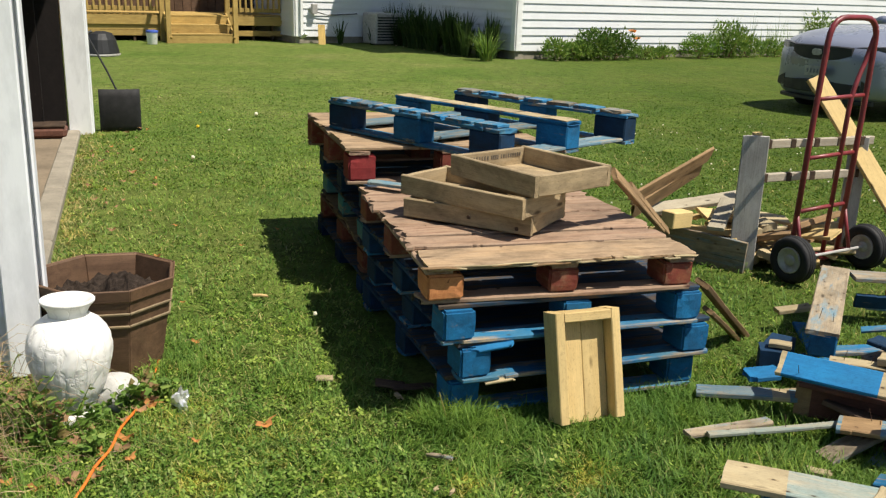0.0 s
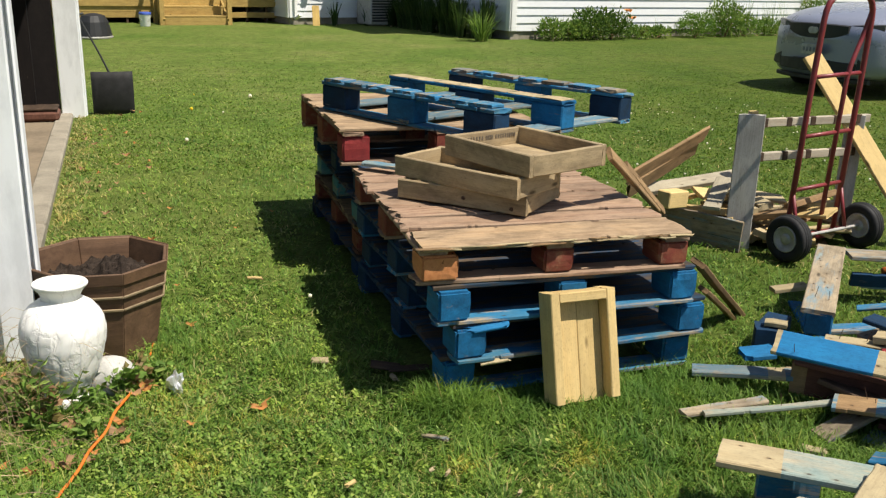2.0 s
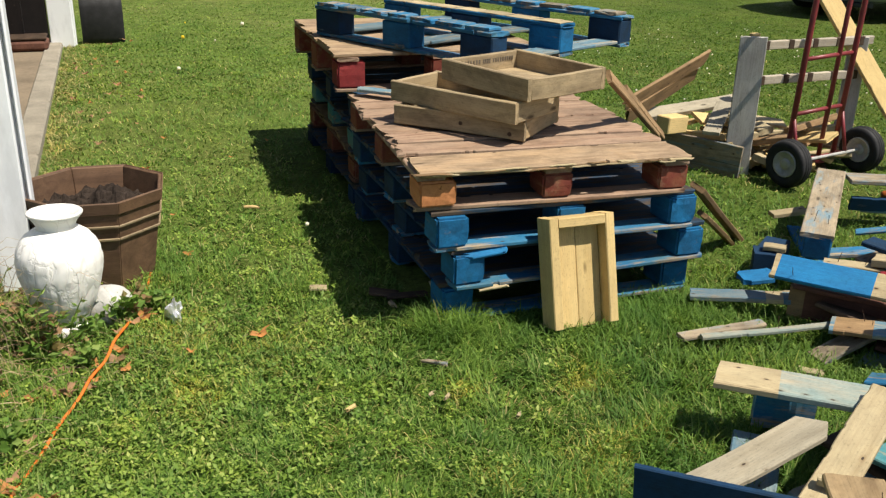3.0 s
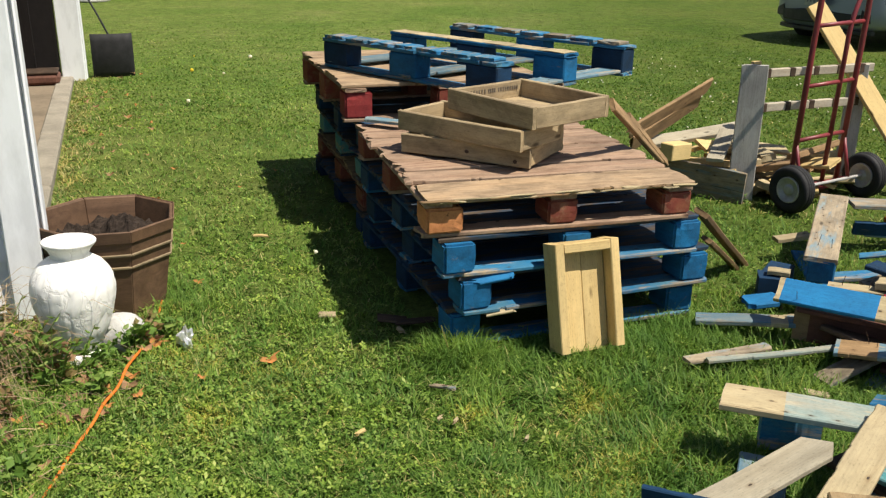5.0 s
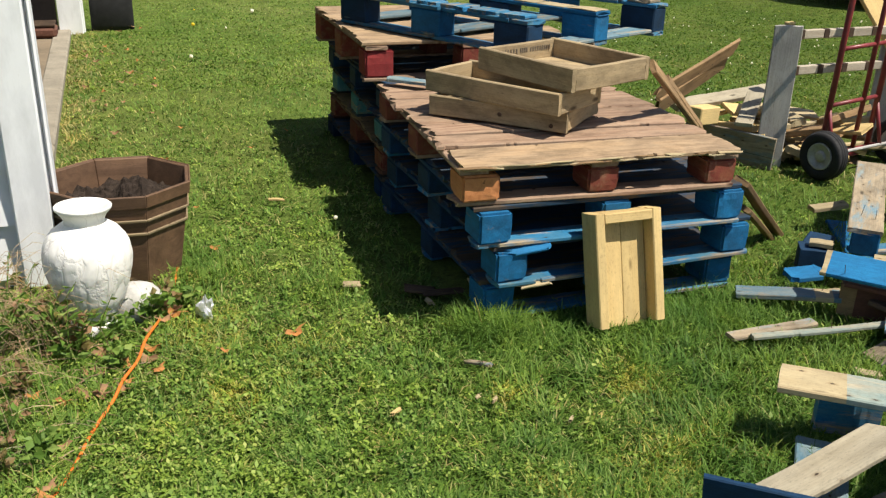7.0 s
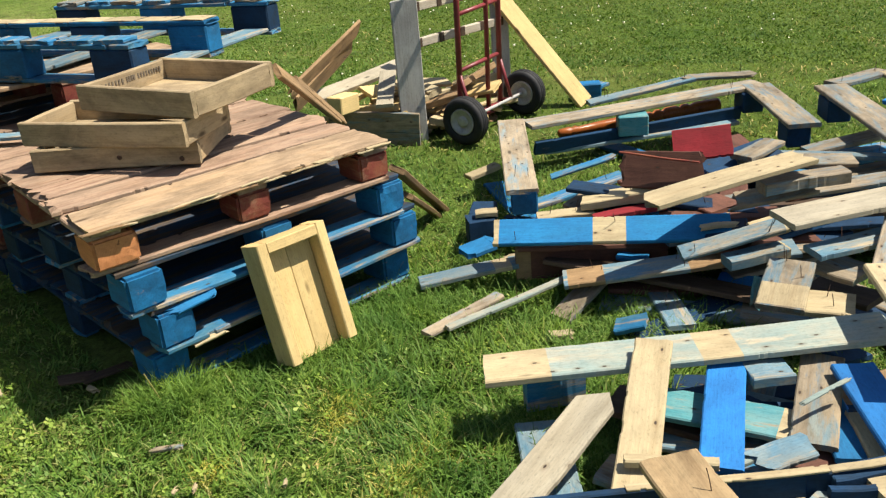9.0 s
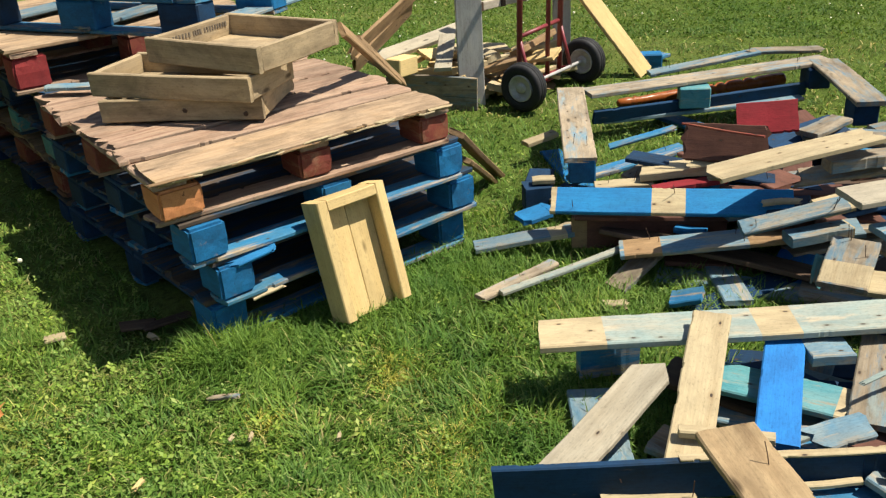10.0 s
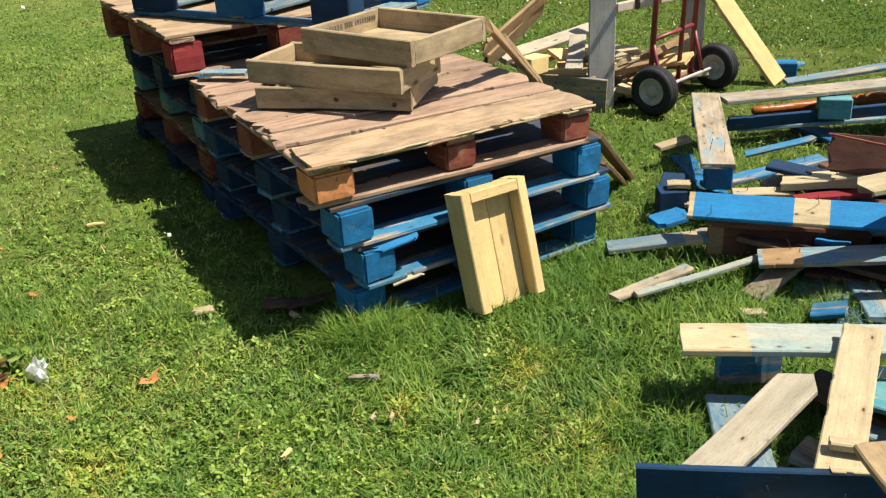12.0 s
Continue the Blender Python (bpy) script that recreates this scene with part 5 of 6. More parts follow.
# blocks of the broken pallet at the back of the heap and others among the boards
for x, y, z, yaw, mat, lab in (
        (1.475, 3.67, 0.195, 67, M_BLUE, "blue pallet block with a pale worn top"), (1.33, 3.74, 0.10, 60, M_NAVYSHADE, "dark blue pallet block in the heap"),
        (1.75, 4.37, 0.20, 67, M_BLUE, "blue pallet block under a grey board"), (2.33, 4.26, 0.20, -24, M_TEAL, "teal pallet block under a long board"),
        (2.98, 4.24, 0.21, 70, M_NAVYSHADE, "blue pallet block under a grey board"), (2.79, 3.70, 0.21, 66, M_NAVYSHADE, "dark blue pallet block under a grey board"),
        (2.68, 5.29, 0.085, -24, M_BLUE, "blue pallet block on the grass"), (3.02, 3.72, 0.275, 66, M_NAVYSHADE, "blue pallet block of a pallet fragment"),
        (2.75, 3.02, 0.27, 65, M_BLUE, "blue pallet block of a pallet fragment")):
    chunk(x, y, z, 0, 0, yaw, 0.14, 0.10, 0.095 if z > 0.12 else 0.12, mat, lab, group="pallet blocks")
between((2.70, 5.36, 0.075), (2.86, 5.44, 0.085), 0.10, 0.02, M_BLUEW, "short blue board beside a block")
between((1.62, 4.30, 0.03), (1.55, 3.75, 0.03), 0.10, 0.018, M_BLUE, "blue lower board of a broken pallet")
between((2.28, 4.48, 0.06), (2.36, 3.95, 0.06), 0.10, 0.018, M_BLUE, "blue lower board of a broken pallet")

between((1.84, 4.31, 0.155), (2.93, 4.24, 0.155), 0.07, 0.02, M_NAVYSHADE, "dark blue board on edge in a broken pallet", 104)

# the turned table leg lying behind the broken pallet
leg = thing("turned_table_leg", pose(2.46, 4.41, 0.165, 0, -2, -8), "glossy orange-brown turned wooden leg in the heap", "table leg")
prof = [(0.012, -0.42), (0.02, -0.41), (0.024, -0.36), (0.018, -0.345), (0.026, -0.33), (0.018, -0.315), (0.024, -0.22), (0.029, -0.10), (0.031, 0.0), (0.027, 0.06),
        (0.018, 0.075), (0.031, 0.09), (0.031, 0.11), (0.02, 0.125), (0.033, 0.145), (0.034, 0.20), (0.022, 0.22), (0.034, 0.235), (0.034, 0.26), (0.024, 0.275), (0.034, 0.30), (0.036, 0.42), (0.03, 0.43)]
part("leg", lathe_bm(prof, 20), M_VARNISH, leg, at=pose(0, 0, 0, 0, 90, 0), smooth=True)

# boards buried in the heap; the dark woods among them stand in for shade
rng = random.Random(21)
BURIED = (M_NAVYSHADE, M_BLUEGREY, M_GREY, M_MAROON, M_DARK, M_BROWN, M_GREY, M_MAROON, M_BLUEW, M_NAVYSHADE)
DEEP = (M_NAVYSHADE, M_NAVYSHADE, M_BLUE, M_GREY, M_BLUEGREY, M_NAVYSHADE)
def buried(count, cx, cy, rx, ry, yaw0, spread, z0, z1, turn, palette=BURIED):
    for i in range(count):
        u, v = rng.uniform(-1, 1), rng.uniform(-1, 1)
        c, s = math.cos(math.radians(turn)), math.sin(math.radians(turn))
        x, y = cx + c * u * rx - s * v * ry, cy + s * u * rx + c * v * ry
        k = i / count
        loose(x, y, z0 + (z1 - z0) * k * (1 - 0.55 * max(abs(u), abs(v)) ** 2), yaw0 + rng.uniform(-spread, spread) + (90 if rng.random() < 0.25 else 0), rng.uniform(-6, 6),
              rng.uniform(0.35, 0.8), rng.choice((0.09, 0.10, 0.14)), 0.018, rng.choice(palette), "weathered painted board buried in the heap", roll=rng.uniform(-14, 14), nails=1 if i % 6 == 0 else 0)


buried(52, 2.20, 3.22, 0.66, 0.36, -20, 28, 0.03, 0.30, -8)
buried(26, 1.62, 2.02, 0.42, 0.26, -30, 30, 0.02, 0.15, -18)
buried(10, 1.92, 2.66, 0.24, 0.14, -20, 35, 0.02, 0.08, -10, DEEP)

between((-0.417, 4.263, 0.625), (-0.23, 4.191, 0.625), 0.06, 0.016, M_BLUEGREY, "grey-blue board end lying on a pallet", ragged=0.012)
# torn strips at the front of the blue pallets
between((0.139, 3.170, 0.165), (0.230, 3.204, 0.172), 0.032, 0.012, M_PALE, "torn raw splinter of a pallet board", 35, ragged=0.035)
between((0.100, 3.150, 0.290), (0.238, 3.205, 0.304), 0.034, 0.014, M_CYAN, "torn blue strip of a pallet board", 30, ragged=0.03)

# boards leaning on the crates and behind the stack
between((0.607, 3.715, 0.815), (0.895, 4.155, 0.50), 0.055, 0.02, M_BROWN, "dark brown board leaning against the crates", 60)
between((0.700, 3.885, 0.735), (0.930, 4.20, 0.47), 0.040, 0.02, M_BROWN, "dark brown batten leaning against the crates", 60)
between((0.90, 5.12, 0.40), (1.45, 5.73, 0.57), 0.085, 0.02, M_BROWN, "split brown board jutting up behind the stack", 108, ragged=0.06)
between((0.92, 5.16, 0.325), (1.40, 5.73, 0.485), 0.10, 0.02, M_BROWN, "split brown board jutting up behind the stack", 108, ragged=0.05)

# ---- rack with rungs, and the pine plank leaning on it ----
rack = thing("wooden_rack", pose(1.535, 5.12, 0.03, 0, 0, 25), "grey weathered wooden rack with notched rungs", "rack")
part("post", board_bm(0.75, 0.135, 0.032, 3, 0.006), M_SILVER, rack, at=pose(0.0, 0.0, 0.375, 0, 0, -36) @ pose(0, 0, 0, 90, 0, 0) @ pose(0, 0, 0, 0, 0, 90))
part("post", board_bm(0.72, 0.10, 0.03, 4, 0.006), M_SILVER, rack, at=pose(0.76, 0.03, 0.36, 0, 0, -36) @ pose(0, 0, 0, 90, 0, 0) @ pose(0, 0, 0, 0, 0, 90))
for z, y in ((0.70, 0.02), (0.515, 0.02), (0.20, 0.05), (0.07, 0.0)):
    r = part("rung", board_bm(0.83, 0.045, 0.03, int(100 * z), 0.006), M_WHITEWASH if z > 0.3 else M_PALE, rack, at=pose(0.43, y, z, 90, 0, 0))
    if z > 0.3:
        for k in range(5):
            part("notch", block_bm(0.035, 0.047, 0.032, 0.001), M_DARK, r, "dark stained notch", at=pose(-0.33 + 0.165 * k, 0, 0))
part("cap", block_bm(0.05, 0.03, 0.02, 0.003), M_NEW, rack, at=pose(0.03, 0.03, 0.755))
between((1.965, 5.62, 1.06), (2.60, 5.19, 0.06), 0.112, 0.026, M_NEW, "long new yellow pine plank leaning on the rack", 38, name="pine_plank", group="pine plank")

# ---- low bin of sawn offcuts behind the stack ----
# This side board takes a darker wood in place of shadow
between((1.12, 5.30, 0.14), (1.53, 5.02, 0.12), 0.20, 0.022, M_GREY, "grey board on edge beside the offcuts, darkened for shade", 90)
between((1.05, 5.35, 0.30), (1.75, 5.86, 0.31), 0.09, 0.03, M_ASH, "pale grey rail behind the offcuts", 20)
rng = random.Random(5)
CUTS = ((M_NEW, "new yellow pine offcut in a loose pile"), (M_NEW, "new yellow pine offcut in a loose pile"), (M_PALE, "pale wood offcut in a loose pile"), (M_BROWN, "brown wood offcut in a loose pile"))
for i in range(46):
    u, v = rng.random(), rng.random()
    x = 1.16 + 0.95 * u
    y = 5.22 - 0.10 * u + (0.38 + 0.06 * u) * v
    mat, lab = rng.choice(CUTS)
    h = 0.06 + 0.21 * (i / 46) * (1 - 0.5 * (2 * v - 1) ** 2)
    loose(x, y, h + 0.02, rng.uniform(0, 180), rng.uniform(-16, 16), rng.uniform(0.18, 0.42), rng.uniform(0.08, 0.125), rng.choice((0.02, 0.02, 0.035)), mat, lab, roll=rng.uniform(-25, 25), ragged=0.006, name="offcut", group="offcuts")
chunk(1.16, 5.10, 0.315, 0, 4, 40, 0.16, 0.09, 0.09, M_NEW, "square new pine block on the offcuts", name="offcut", group="offcuts")
between((1.36, 5.05, 0.28), (1.52, 5.45, 0.36), 0.09, 0.02, M_ASH, "pale grey board on the offcuts", name="offcut", group="offcuts")

# ---- things by the garage corner ----
sh = thing("snow_shovel", pose(-3.37, 8.66, lawn_z(-3.37, 8.66) - 0.02, 0, 0, 24), "black plastic snow shovel standing by the garage", "shovel")
bm = bmesh.new()
rows = []
for j in range(7):
    z = 0.42 * j / 6
    rows.append([(bm.verts.new((0.185 * (2 * i / 8 - 1), -0.05 * math.sin(math.pi * j / 6 * 0.8) + 0.03 * (2 * i / 8 - 1) ** 2, z)), bm.verts.new((0.185 * (2 * i / 8 - 1), 0.012 - 0.05 * math.sin(math.pi * j / 6 * 0.8) + 0.03 * (2 * i / 8 - 1) ** 2, z))) for i in range(9)])
for a, b in zip(rows, rows[1:]):
    for i in range(8):
        bm.faces.new((a[i][0], a[i + 1][0], b[i + 1][0], b[i][0]))
        bm.faces.new((a[i][1], b[i][1], b[i + 1][1], a[i + 1][1]))
for r in (rows[0], rows[-1]):
    for i in range(8):
        bm.faces.new((r[i][0], r[i][1], r[i + 1][1], r[i + 1][0]))
for k in (0, 8):
    for a, b in zip(rows, rows[1:]):
        bm.faces.new((a[k][0], b[k][0], b[k][1], a[k][1]))
bmesh.ops.recalc_face_normals(bm, faces=bm.faces[:])
part("blade", bm, M_RUBBER, sh, smooth=True)
part("handle", tube_bm([(0.0, 0.02, 0.36), (-0.10, 0.04, 0.60), (-0.25, 0.08, 0.92)], 0.009, 8), M_BLACK, sh)
part("grip", tube_bm([(-0.30, 0.08, 0.90), (-0.25, 0.08, 0.925), (-0.20, 0.09, 0.94)], 0.012, 8), M_BLACK, sh)
wb = thing("upturned_barrow", pose(-6.83, 16.37, lawn_z(-6.83, 16.37), 0, 0, -12) @ Matrix.Diagonal((0.52, 0.9, 1.18, 1)), "black upturned wheelbarrow tray on the lawn", "wheelbarrow")
part("tray", lathe_bm([(0.42, 0.0), (0.44, 0.02), (0.43, 0.06), (0.36, 0.24), (0.28, 0.33), (0.1, 0.36)], 20, lambda a, z: 1.0 + 0.22 * math.cos(2 * a)), M_BLACK, wb, smooth=False)
part("rim", tube_bm([(0.44 * (1 + 0.22 * math.cos(2 * a)) * math.cos(a), 0.44 * (1 + 0.22 * math.cos(2 * a)) * math.sin(a), 0.02) for a in [2 * math.pi * i / 24 for i in range(25)]], 0.018, 6), M_RIM, wb)


# ---- parked car ----
def car():
    c = thing("parked_car", rotated_frame((4.15, 11.90, lawn_z(4.3, 12.3) - 0.03), (-0.848, -0.53)), "silver grey car parked on the lawn", "car")

    def shell(stations, n=14, power=0.42):
        """Skin through (x, low, high, half width) sections with rounded corners."""
        bm = bmesh.new()
        rows = []
        for x, lo, hi, hw in stations:
            row = []
            for i in range(n * 2):
                a = 2 * math.pi * i / (n * 2)
                ca, sa = math.cos(a), math.sin(a)
                row.append(bm.verts.new((x, hw * math.copysign(abs(ca) ** power, ca), (lo + hi) / 2 + (hi - lo) / 2 * math.copysign(abs(sa) ** power, sa))))
            rows.append(row)
        for a, b in zip(rows, rows[1:]):
            for i in range(len(a)):
                j = (i + 1) % len(a)
                bm.faces.new((a[i], a[j], b[j], b[i]))
        bm.faces.new(rows[0])
        bm.faces.new(rows[-1][::-1])
        bmesh.ops.recalc_face_normals(bm, faces=bm.faces[:])
        return bm

    def bend(bm, m=None):
        """Sweeps the nose back towards its corners."""
        if m is not None:
            bm.transform(m)
        for v in bm.verts:
            f = min(1.0, max(0.0, (v.co.x + 1.5) / 1.5))
            v.co.x -= 0.34 * (abs(v.co.y) / 0.9) ** 2 * f * f * (3 - 2 * f)
        return bm

    def strip(y0, y1, low, high, x, depth=0.05, n=12):
        """A band across the nose; low and high give its edges for each place from 0 to 1 along it."""
        bm = bmesh.new()
        rows = []
        for i in range(n + 1):
            f = i / n
            y = y0 + (y1 - y0) * f
            rows.append([bm.verts.new((x - e, y, z)) for e, z in ((0, low(f) + 0.01), (0, high(f) - 0.01), (0.02, high(f)), (depth, high(f)), (depth, low(f)), (0.02, low(f)))])
        for p, q in zip(rows, rows[1:]):
            for k in range(6):
                bm.faces.new((p[k], p[(k + 1) % 6], q[(k + 1) % 6], q[k]))
        bm.faces.new(rows[0])
        bm.faces.new(rows[-1][::-1])
        bmesh.ops.recalc_face_normals(bm, faces=bm.faces[:])
        return bend(bm)

    part("body", bend(shell([(0.05, 0.45, 0.70, 0.55), (0.045, 0.36, 0.79, 0.72), (0.02, 0.29, 0.865, 0.82), (-0.03, 0.25, 0.92, 0.87), (-0.12, 0.24, 0.965, 0.90), (-0.40, 0.23, 1.035, 0.915), (-0.90, 0.23, 1.09, 0.925), (-1.30, 0.23, 1.12, 0.93),
                             (-2.6, 0.23, 1.14, 0.935), (-3.9, 0.24, 1.13, 0.92), (-4.4, 0.3, 1.05, 0.86), (-4.55, 0.45, 0.9, 0.75)], 20, 0.36)), M_CARPAINT, c, smooth=True)
    part("cabin", shell([(-1.4, 1.0, 1.11, 0.74), (-1.75, 1.0, 1.36, 0.72), (-2.2, 1.0, 1.62, 0.66), (-2.6, 1.0, 1.69, 0.65), (-3.6, 1.0, 1.67, 0.64), (-4.2, 1.0, 1.42, 0.66), (-4.42, 1.0, 1.12, 0.7)], 12, 0.5), M_GLASS, c, "dark tinted windows", at=pose(-0.95, 0, -0.02), smooth=True)
    part("roof", shell([(-2.2, 1.60, 1.655, 0.60), (-2.6, 1.63, 1.72, 0.62), (-3.6, 1.62, 1.70, 0.61), (-4.0, 1.5, 1.57, 0.6)], 10, 0.5), M_CARPAINT, c, at=pose(-0.95, 0, -0.02), smooth=True)
    for s in (-1, 1):
        part("pillar", tube_bm([(-1.3, s * 0.78, 1.10), (-1.75, s * 0.72, 1.38), (-2.25, s * 0.65, 1.64)], 0.03, 6), M_BLACK, c, at=pose(-0.95, 0, -0.02))
        part("headlight", strip(s * 0.43, s * 0.76, lambda f: 0.775 + 0.045 * f, lambda f: 0.885 + 0.025 * f, 0.03 - 0.018 * (s > 0), 0.2), M_LAMP, c, "clear headlight")
        part("fog_lamp_recess", strip(s * 0.57, s * (0.66 if s > 0 else 0.76), lambda f: 0.34, lambda f: 0.50 - 0.06 * f, 0.058, 0.1), M_BLACK, c)
        part("mirror", lump_bm(0.08, 0.12, 0.07, 3, 0.05, 2), M_CARPAINT, c, at=pose(-2.45, s * 0.98, 1.16), smooth=True)
        for x in (-0.98, -3.6):
            w = part("wheel", lathe_bm([(0.20, -0.1), (0.33, -0.11), (0.355, -0.07), (0.355, 0.07), (0.33, 0.11), (0.20, 0.1)], 32), M_RUBBER, c, at=pose(x, s * 0.84, 0.352, 90, 0, 0), smooth=True)
            part("rim", lathe_bm([(0.225, 0.105 * -s), (0.21, 0.112 * -s), (0.19, 0.07 * -s), (0.08, 0.06 * -s), (0.06, 0.10 * -s), (0.03, 0.10 * -s)], 20), M_RIM, w, smooth=True)
    part("grille", strip(-0.43, 0.43, lambda f: 0.705 + 0.07 * abs(2 * f - 1) ** 3, lambda f: 0.885 - 0.01 * abs(2 * f - 1) ** 2, 0.058), M_BLACK, c, "black grille")
    part("badge", bend(lathe_bm([(0.055, 0.0), (0.055, 0.012), (0.045, 0.014)], 20, lambda a, z: 1 + 0.3 * math.cos(2 * a)), pose(0.062, 0, 0.80, 90, 0, 90)), M_RIM, c, "plain oval badge")
    part("lower_grille", strip(-0.56, 0.56, lambda f: 0.31, lambda f: 0.47 - 0.03 * abs(2 * f - 1), 0.062), M_BLACK, c)
    part("number_plate", bend(block_bm(0.012, 0.30, 0.12, 0.004), pose(0.065, 0, 0.57)), M_RIM, c, "pale number plate with plain bars")
    for k in range(5):
        part("plate_bar", bend(block_bm(0.004, 0.02, 0.05, 0), pose(0.073, -0.10 + 0.05 * k, 0.57)), M_PLATEBAR, c)
    part("lip", strip(-0.68, 0.68, lambda f: 0.20, lambda f: 0.255, 0.025, 0.06), M_BLACK, c)


car()


# ---- planting along the house ----
def leaf_mesh(points, ways, sizes, wide=0.45):
    """Diamond leaves, folded a little along the middle."""
    bm_v, bm_f = [], []
    for p, w, s in zip(points, ways, sizes):
        w = Vector(w).normalized()
        side = w.cross(Vector((RNG.uniform(-1, 1), RNG.uniform(-1, 1), RNG.uniform(-1, 1)))).normalized() * s * wide
        up = w.cross(side).normalized() * s * 0.12
        p = Vector(p)
        n = len(bm_v)
        bm_v += [p, p + w * s * 0.5 + side + up, p + w * s, p + w * s * 0.5 - side + up]
        bm_f += [(n, n + 1, n + 2), (n, n + 2, n + 3)]
    me = bpy.data.meshes.new("leaves")
    me.from_pydata(bm_v, [], bm_f)
    return me


def shrub(x, y, rx, rz, count, size, mat, label, lumpy=0.3):
    z0 = lawn_z(x, y)
    t = thing("shrub", pose(x, y, z0), label, "shrub", "plants along the house")
    pts, ways, sizes = [], [], []
    while len(pts) < count:
        d = Vector((RNG.gauss(0, 1), RNG.gauss(0, 1), RNG.gauss(0, 1))).normalized()
        k = RNG.random() ** 0.4 * (1 + lumpy * noise.noise(d * 2.2 + Vector((x, y, 0))))
        p = Vector((d.x * rx * k, d.y * rx * k, rz * (0.5 + 0.5 * d.z * k)))
        if p.z > 0.01:
            pts.append(p)
            ways.append(d * 0.7 + Vector((RNG.gauss(0, .5), RNG.gauss(0, .5), RNG.gauss(0.7, .5))))
            sizes.append(size * RNG.uniform(0.6, 1.3))
    placed("foliage", leaf_mesh(pts, ways, sizes, 0.24), mat, t)
    for i in range(6):
        a = RNG.uniform(0, 6.28)
        part("stem", tube_bm([(0, 0, -0.02), (0.3 * rx * math.cos(a), 0.3 * rx * math.sin(a), rz * 0.4), (0.6 * rx * math.cos(a), 0.6 * rx * math.sin(a), rz * 0.75)], [0.012, 0.008, 0.003], 5), M_BROWN, t)


def clump_mesh(count, height, spread, width, droop=0.6):
    """Long arching blades from one root."""
    verts, faces = [], []
    for _ in range(count):
        a, h = RNG.uniform(0, 6.28), height * RNG.uniform(0.55, 1.1)
        out, r0 = spread * RNG.uniform(0.2, 1.0), spread * 0.25 * RNG.random()
        dx, dy = math.cos(a), math.sin(a)
        n = len(verts)
        for k in range(5):
            f = k / 4
            r = r0 + out * f ** 1.6
            z = h * (f - droop * 0.35 * f ** 3 * (out / spread))
            w = width * (1 - f) ** 0.6 * 0.5 + 0.0005
            verts += [(dx * r - dy * w, dy * r + dx * w, z), (dx * r + dy * w, dy * r - dx * w, z)]
        faces += [(n + 2 * k, n + 2 * k + 1, n + 2 * k + 3, n + 2 * k + 2) for k in range(4)]
    me = bpy.data.meshes.new("blades")
    me.from_pydata(verts, [], faces)
    return me


def clump(x, y, count, height, spread, width, mat, label, group="plants along the house"):
    t = thing("plant_clump", pose(x, y, lawn_z(x, y)), label, "plant", group)
    placed("foliage", clump_mesh(count, height, spread, width), mat, t)
    part("crown", lump_bm(spread * 0.2, spread * 0.2, 0.03, 1, 0.3, 1), M_STRAW, t)
    return t


def by_front(u, off):
    p = H0 + E1 * u - E2 * off
    return p.x, p.y


for u, off, r, h, n, lab in ((0.75, 0.35, 0.30, 0.42, 260, "leafy green plant against white siding"), (1.3, 0.4, 0.34, 0.36, 260, "low leafy plant against white siding"),
                             (1.75, 0.38, 0.42, 0.62, 520, "dark green leafy shrub against white siding"), (2.3, 0.4, 0.40, 0.55, 460, "dark green leafy shrub against white siding"),
                             (3.1, 0.35, 0.36, 0.26, 200, "low yellow-green plant by the house"), (3.7, 0.35, 0.3, 0.24, 160, "low yellow-green plant by the house"),
                             (4.65, 0.5, 0.42, 0.52, 900, "clipped round green shrub by the house"), (5.7, 0.4, 0.45, 0.78, 520, "loose green shrub by the house"),
                             (6.3, 0.4, 0.35, 0.5, 300, "loose green shrub by the house"), (7.2, 0.4, 0.4, 0.36, 240, "low green plants by the house"),
                             (8.9, 0.3, 0.42, 1.05, 420, "green vine climbing by the house wall")):
    shrub(*by_front(u, off), r, h, int(n * 2.6), 0.075 if "clipped" not in lab else 0.05, M_CLIP if "clipped" in lab else M_SHRUB if "dark" in lab else M_WEED, lab, 0.5)
for u, n, h in ((1.0, 16, 0.6), (1.9, 18, 0.75), (3.3, 16, 0.45), (5.6, 22, 1.05), (6.1, 18, 1.0), (7.0, 16, 1.0), (7.4, 12, 0.9)):
    for k in range(3):
        clump(*by_front(u - 0.25 + 0.25 * k, 0.42), n, h * (0.75 + 0.15 * k), 0.20, 0.010, M_WEED, "tall grassy stalks by the house")
rng = random.Random(3)
for i in range(46):      # irises in the shade along the wing
    p = H0 + E2 * (0.30 + 0.094 * i) - E1 * (0.2 + 0.5 * rng.random())
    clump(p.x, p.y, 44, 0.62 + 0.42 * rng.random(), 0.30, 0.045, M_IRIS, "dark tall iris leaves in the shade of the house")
for i in range(3):
    p = HI - E1 * (0.3 + 0.75 * i) - E2 * (0.35 + 0.2 * rng.random())
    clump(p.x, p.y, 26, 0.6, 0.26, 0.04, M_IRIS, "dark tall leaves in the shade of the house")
p = H0 - E1 * 0.75 - E2 * 0.12
clump(p.x, p.y, 130, 0.62, 0.50, 0.022, M_WEED, "sunlit arching daylily leaves at the house corner")
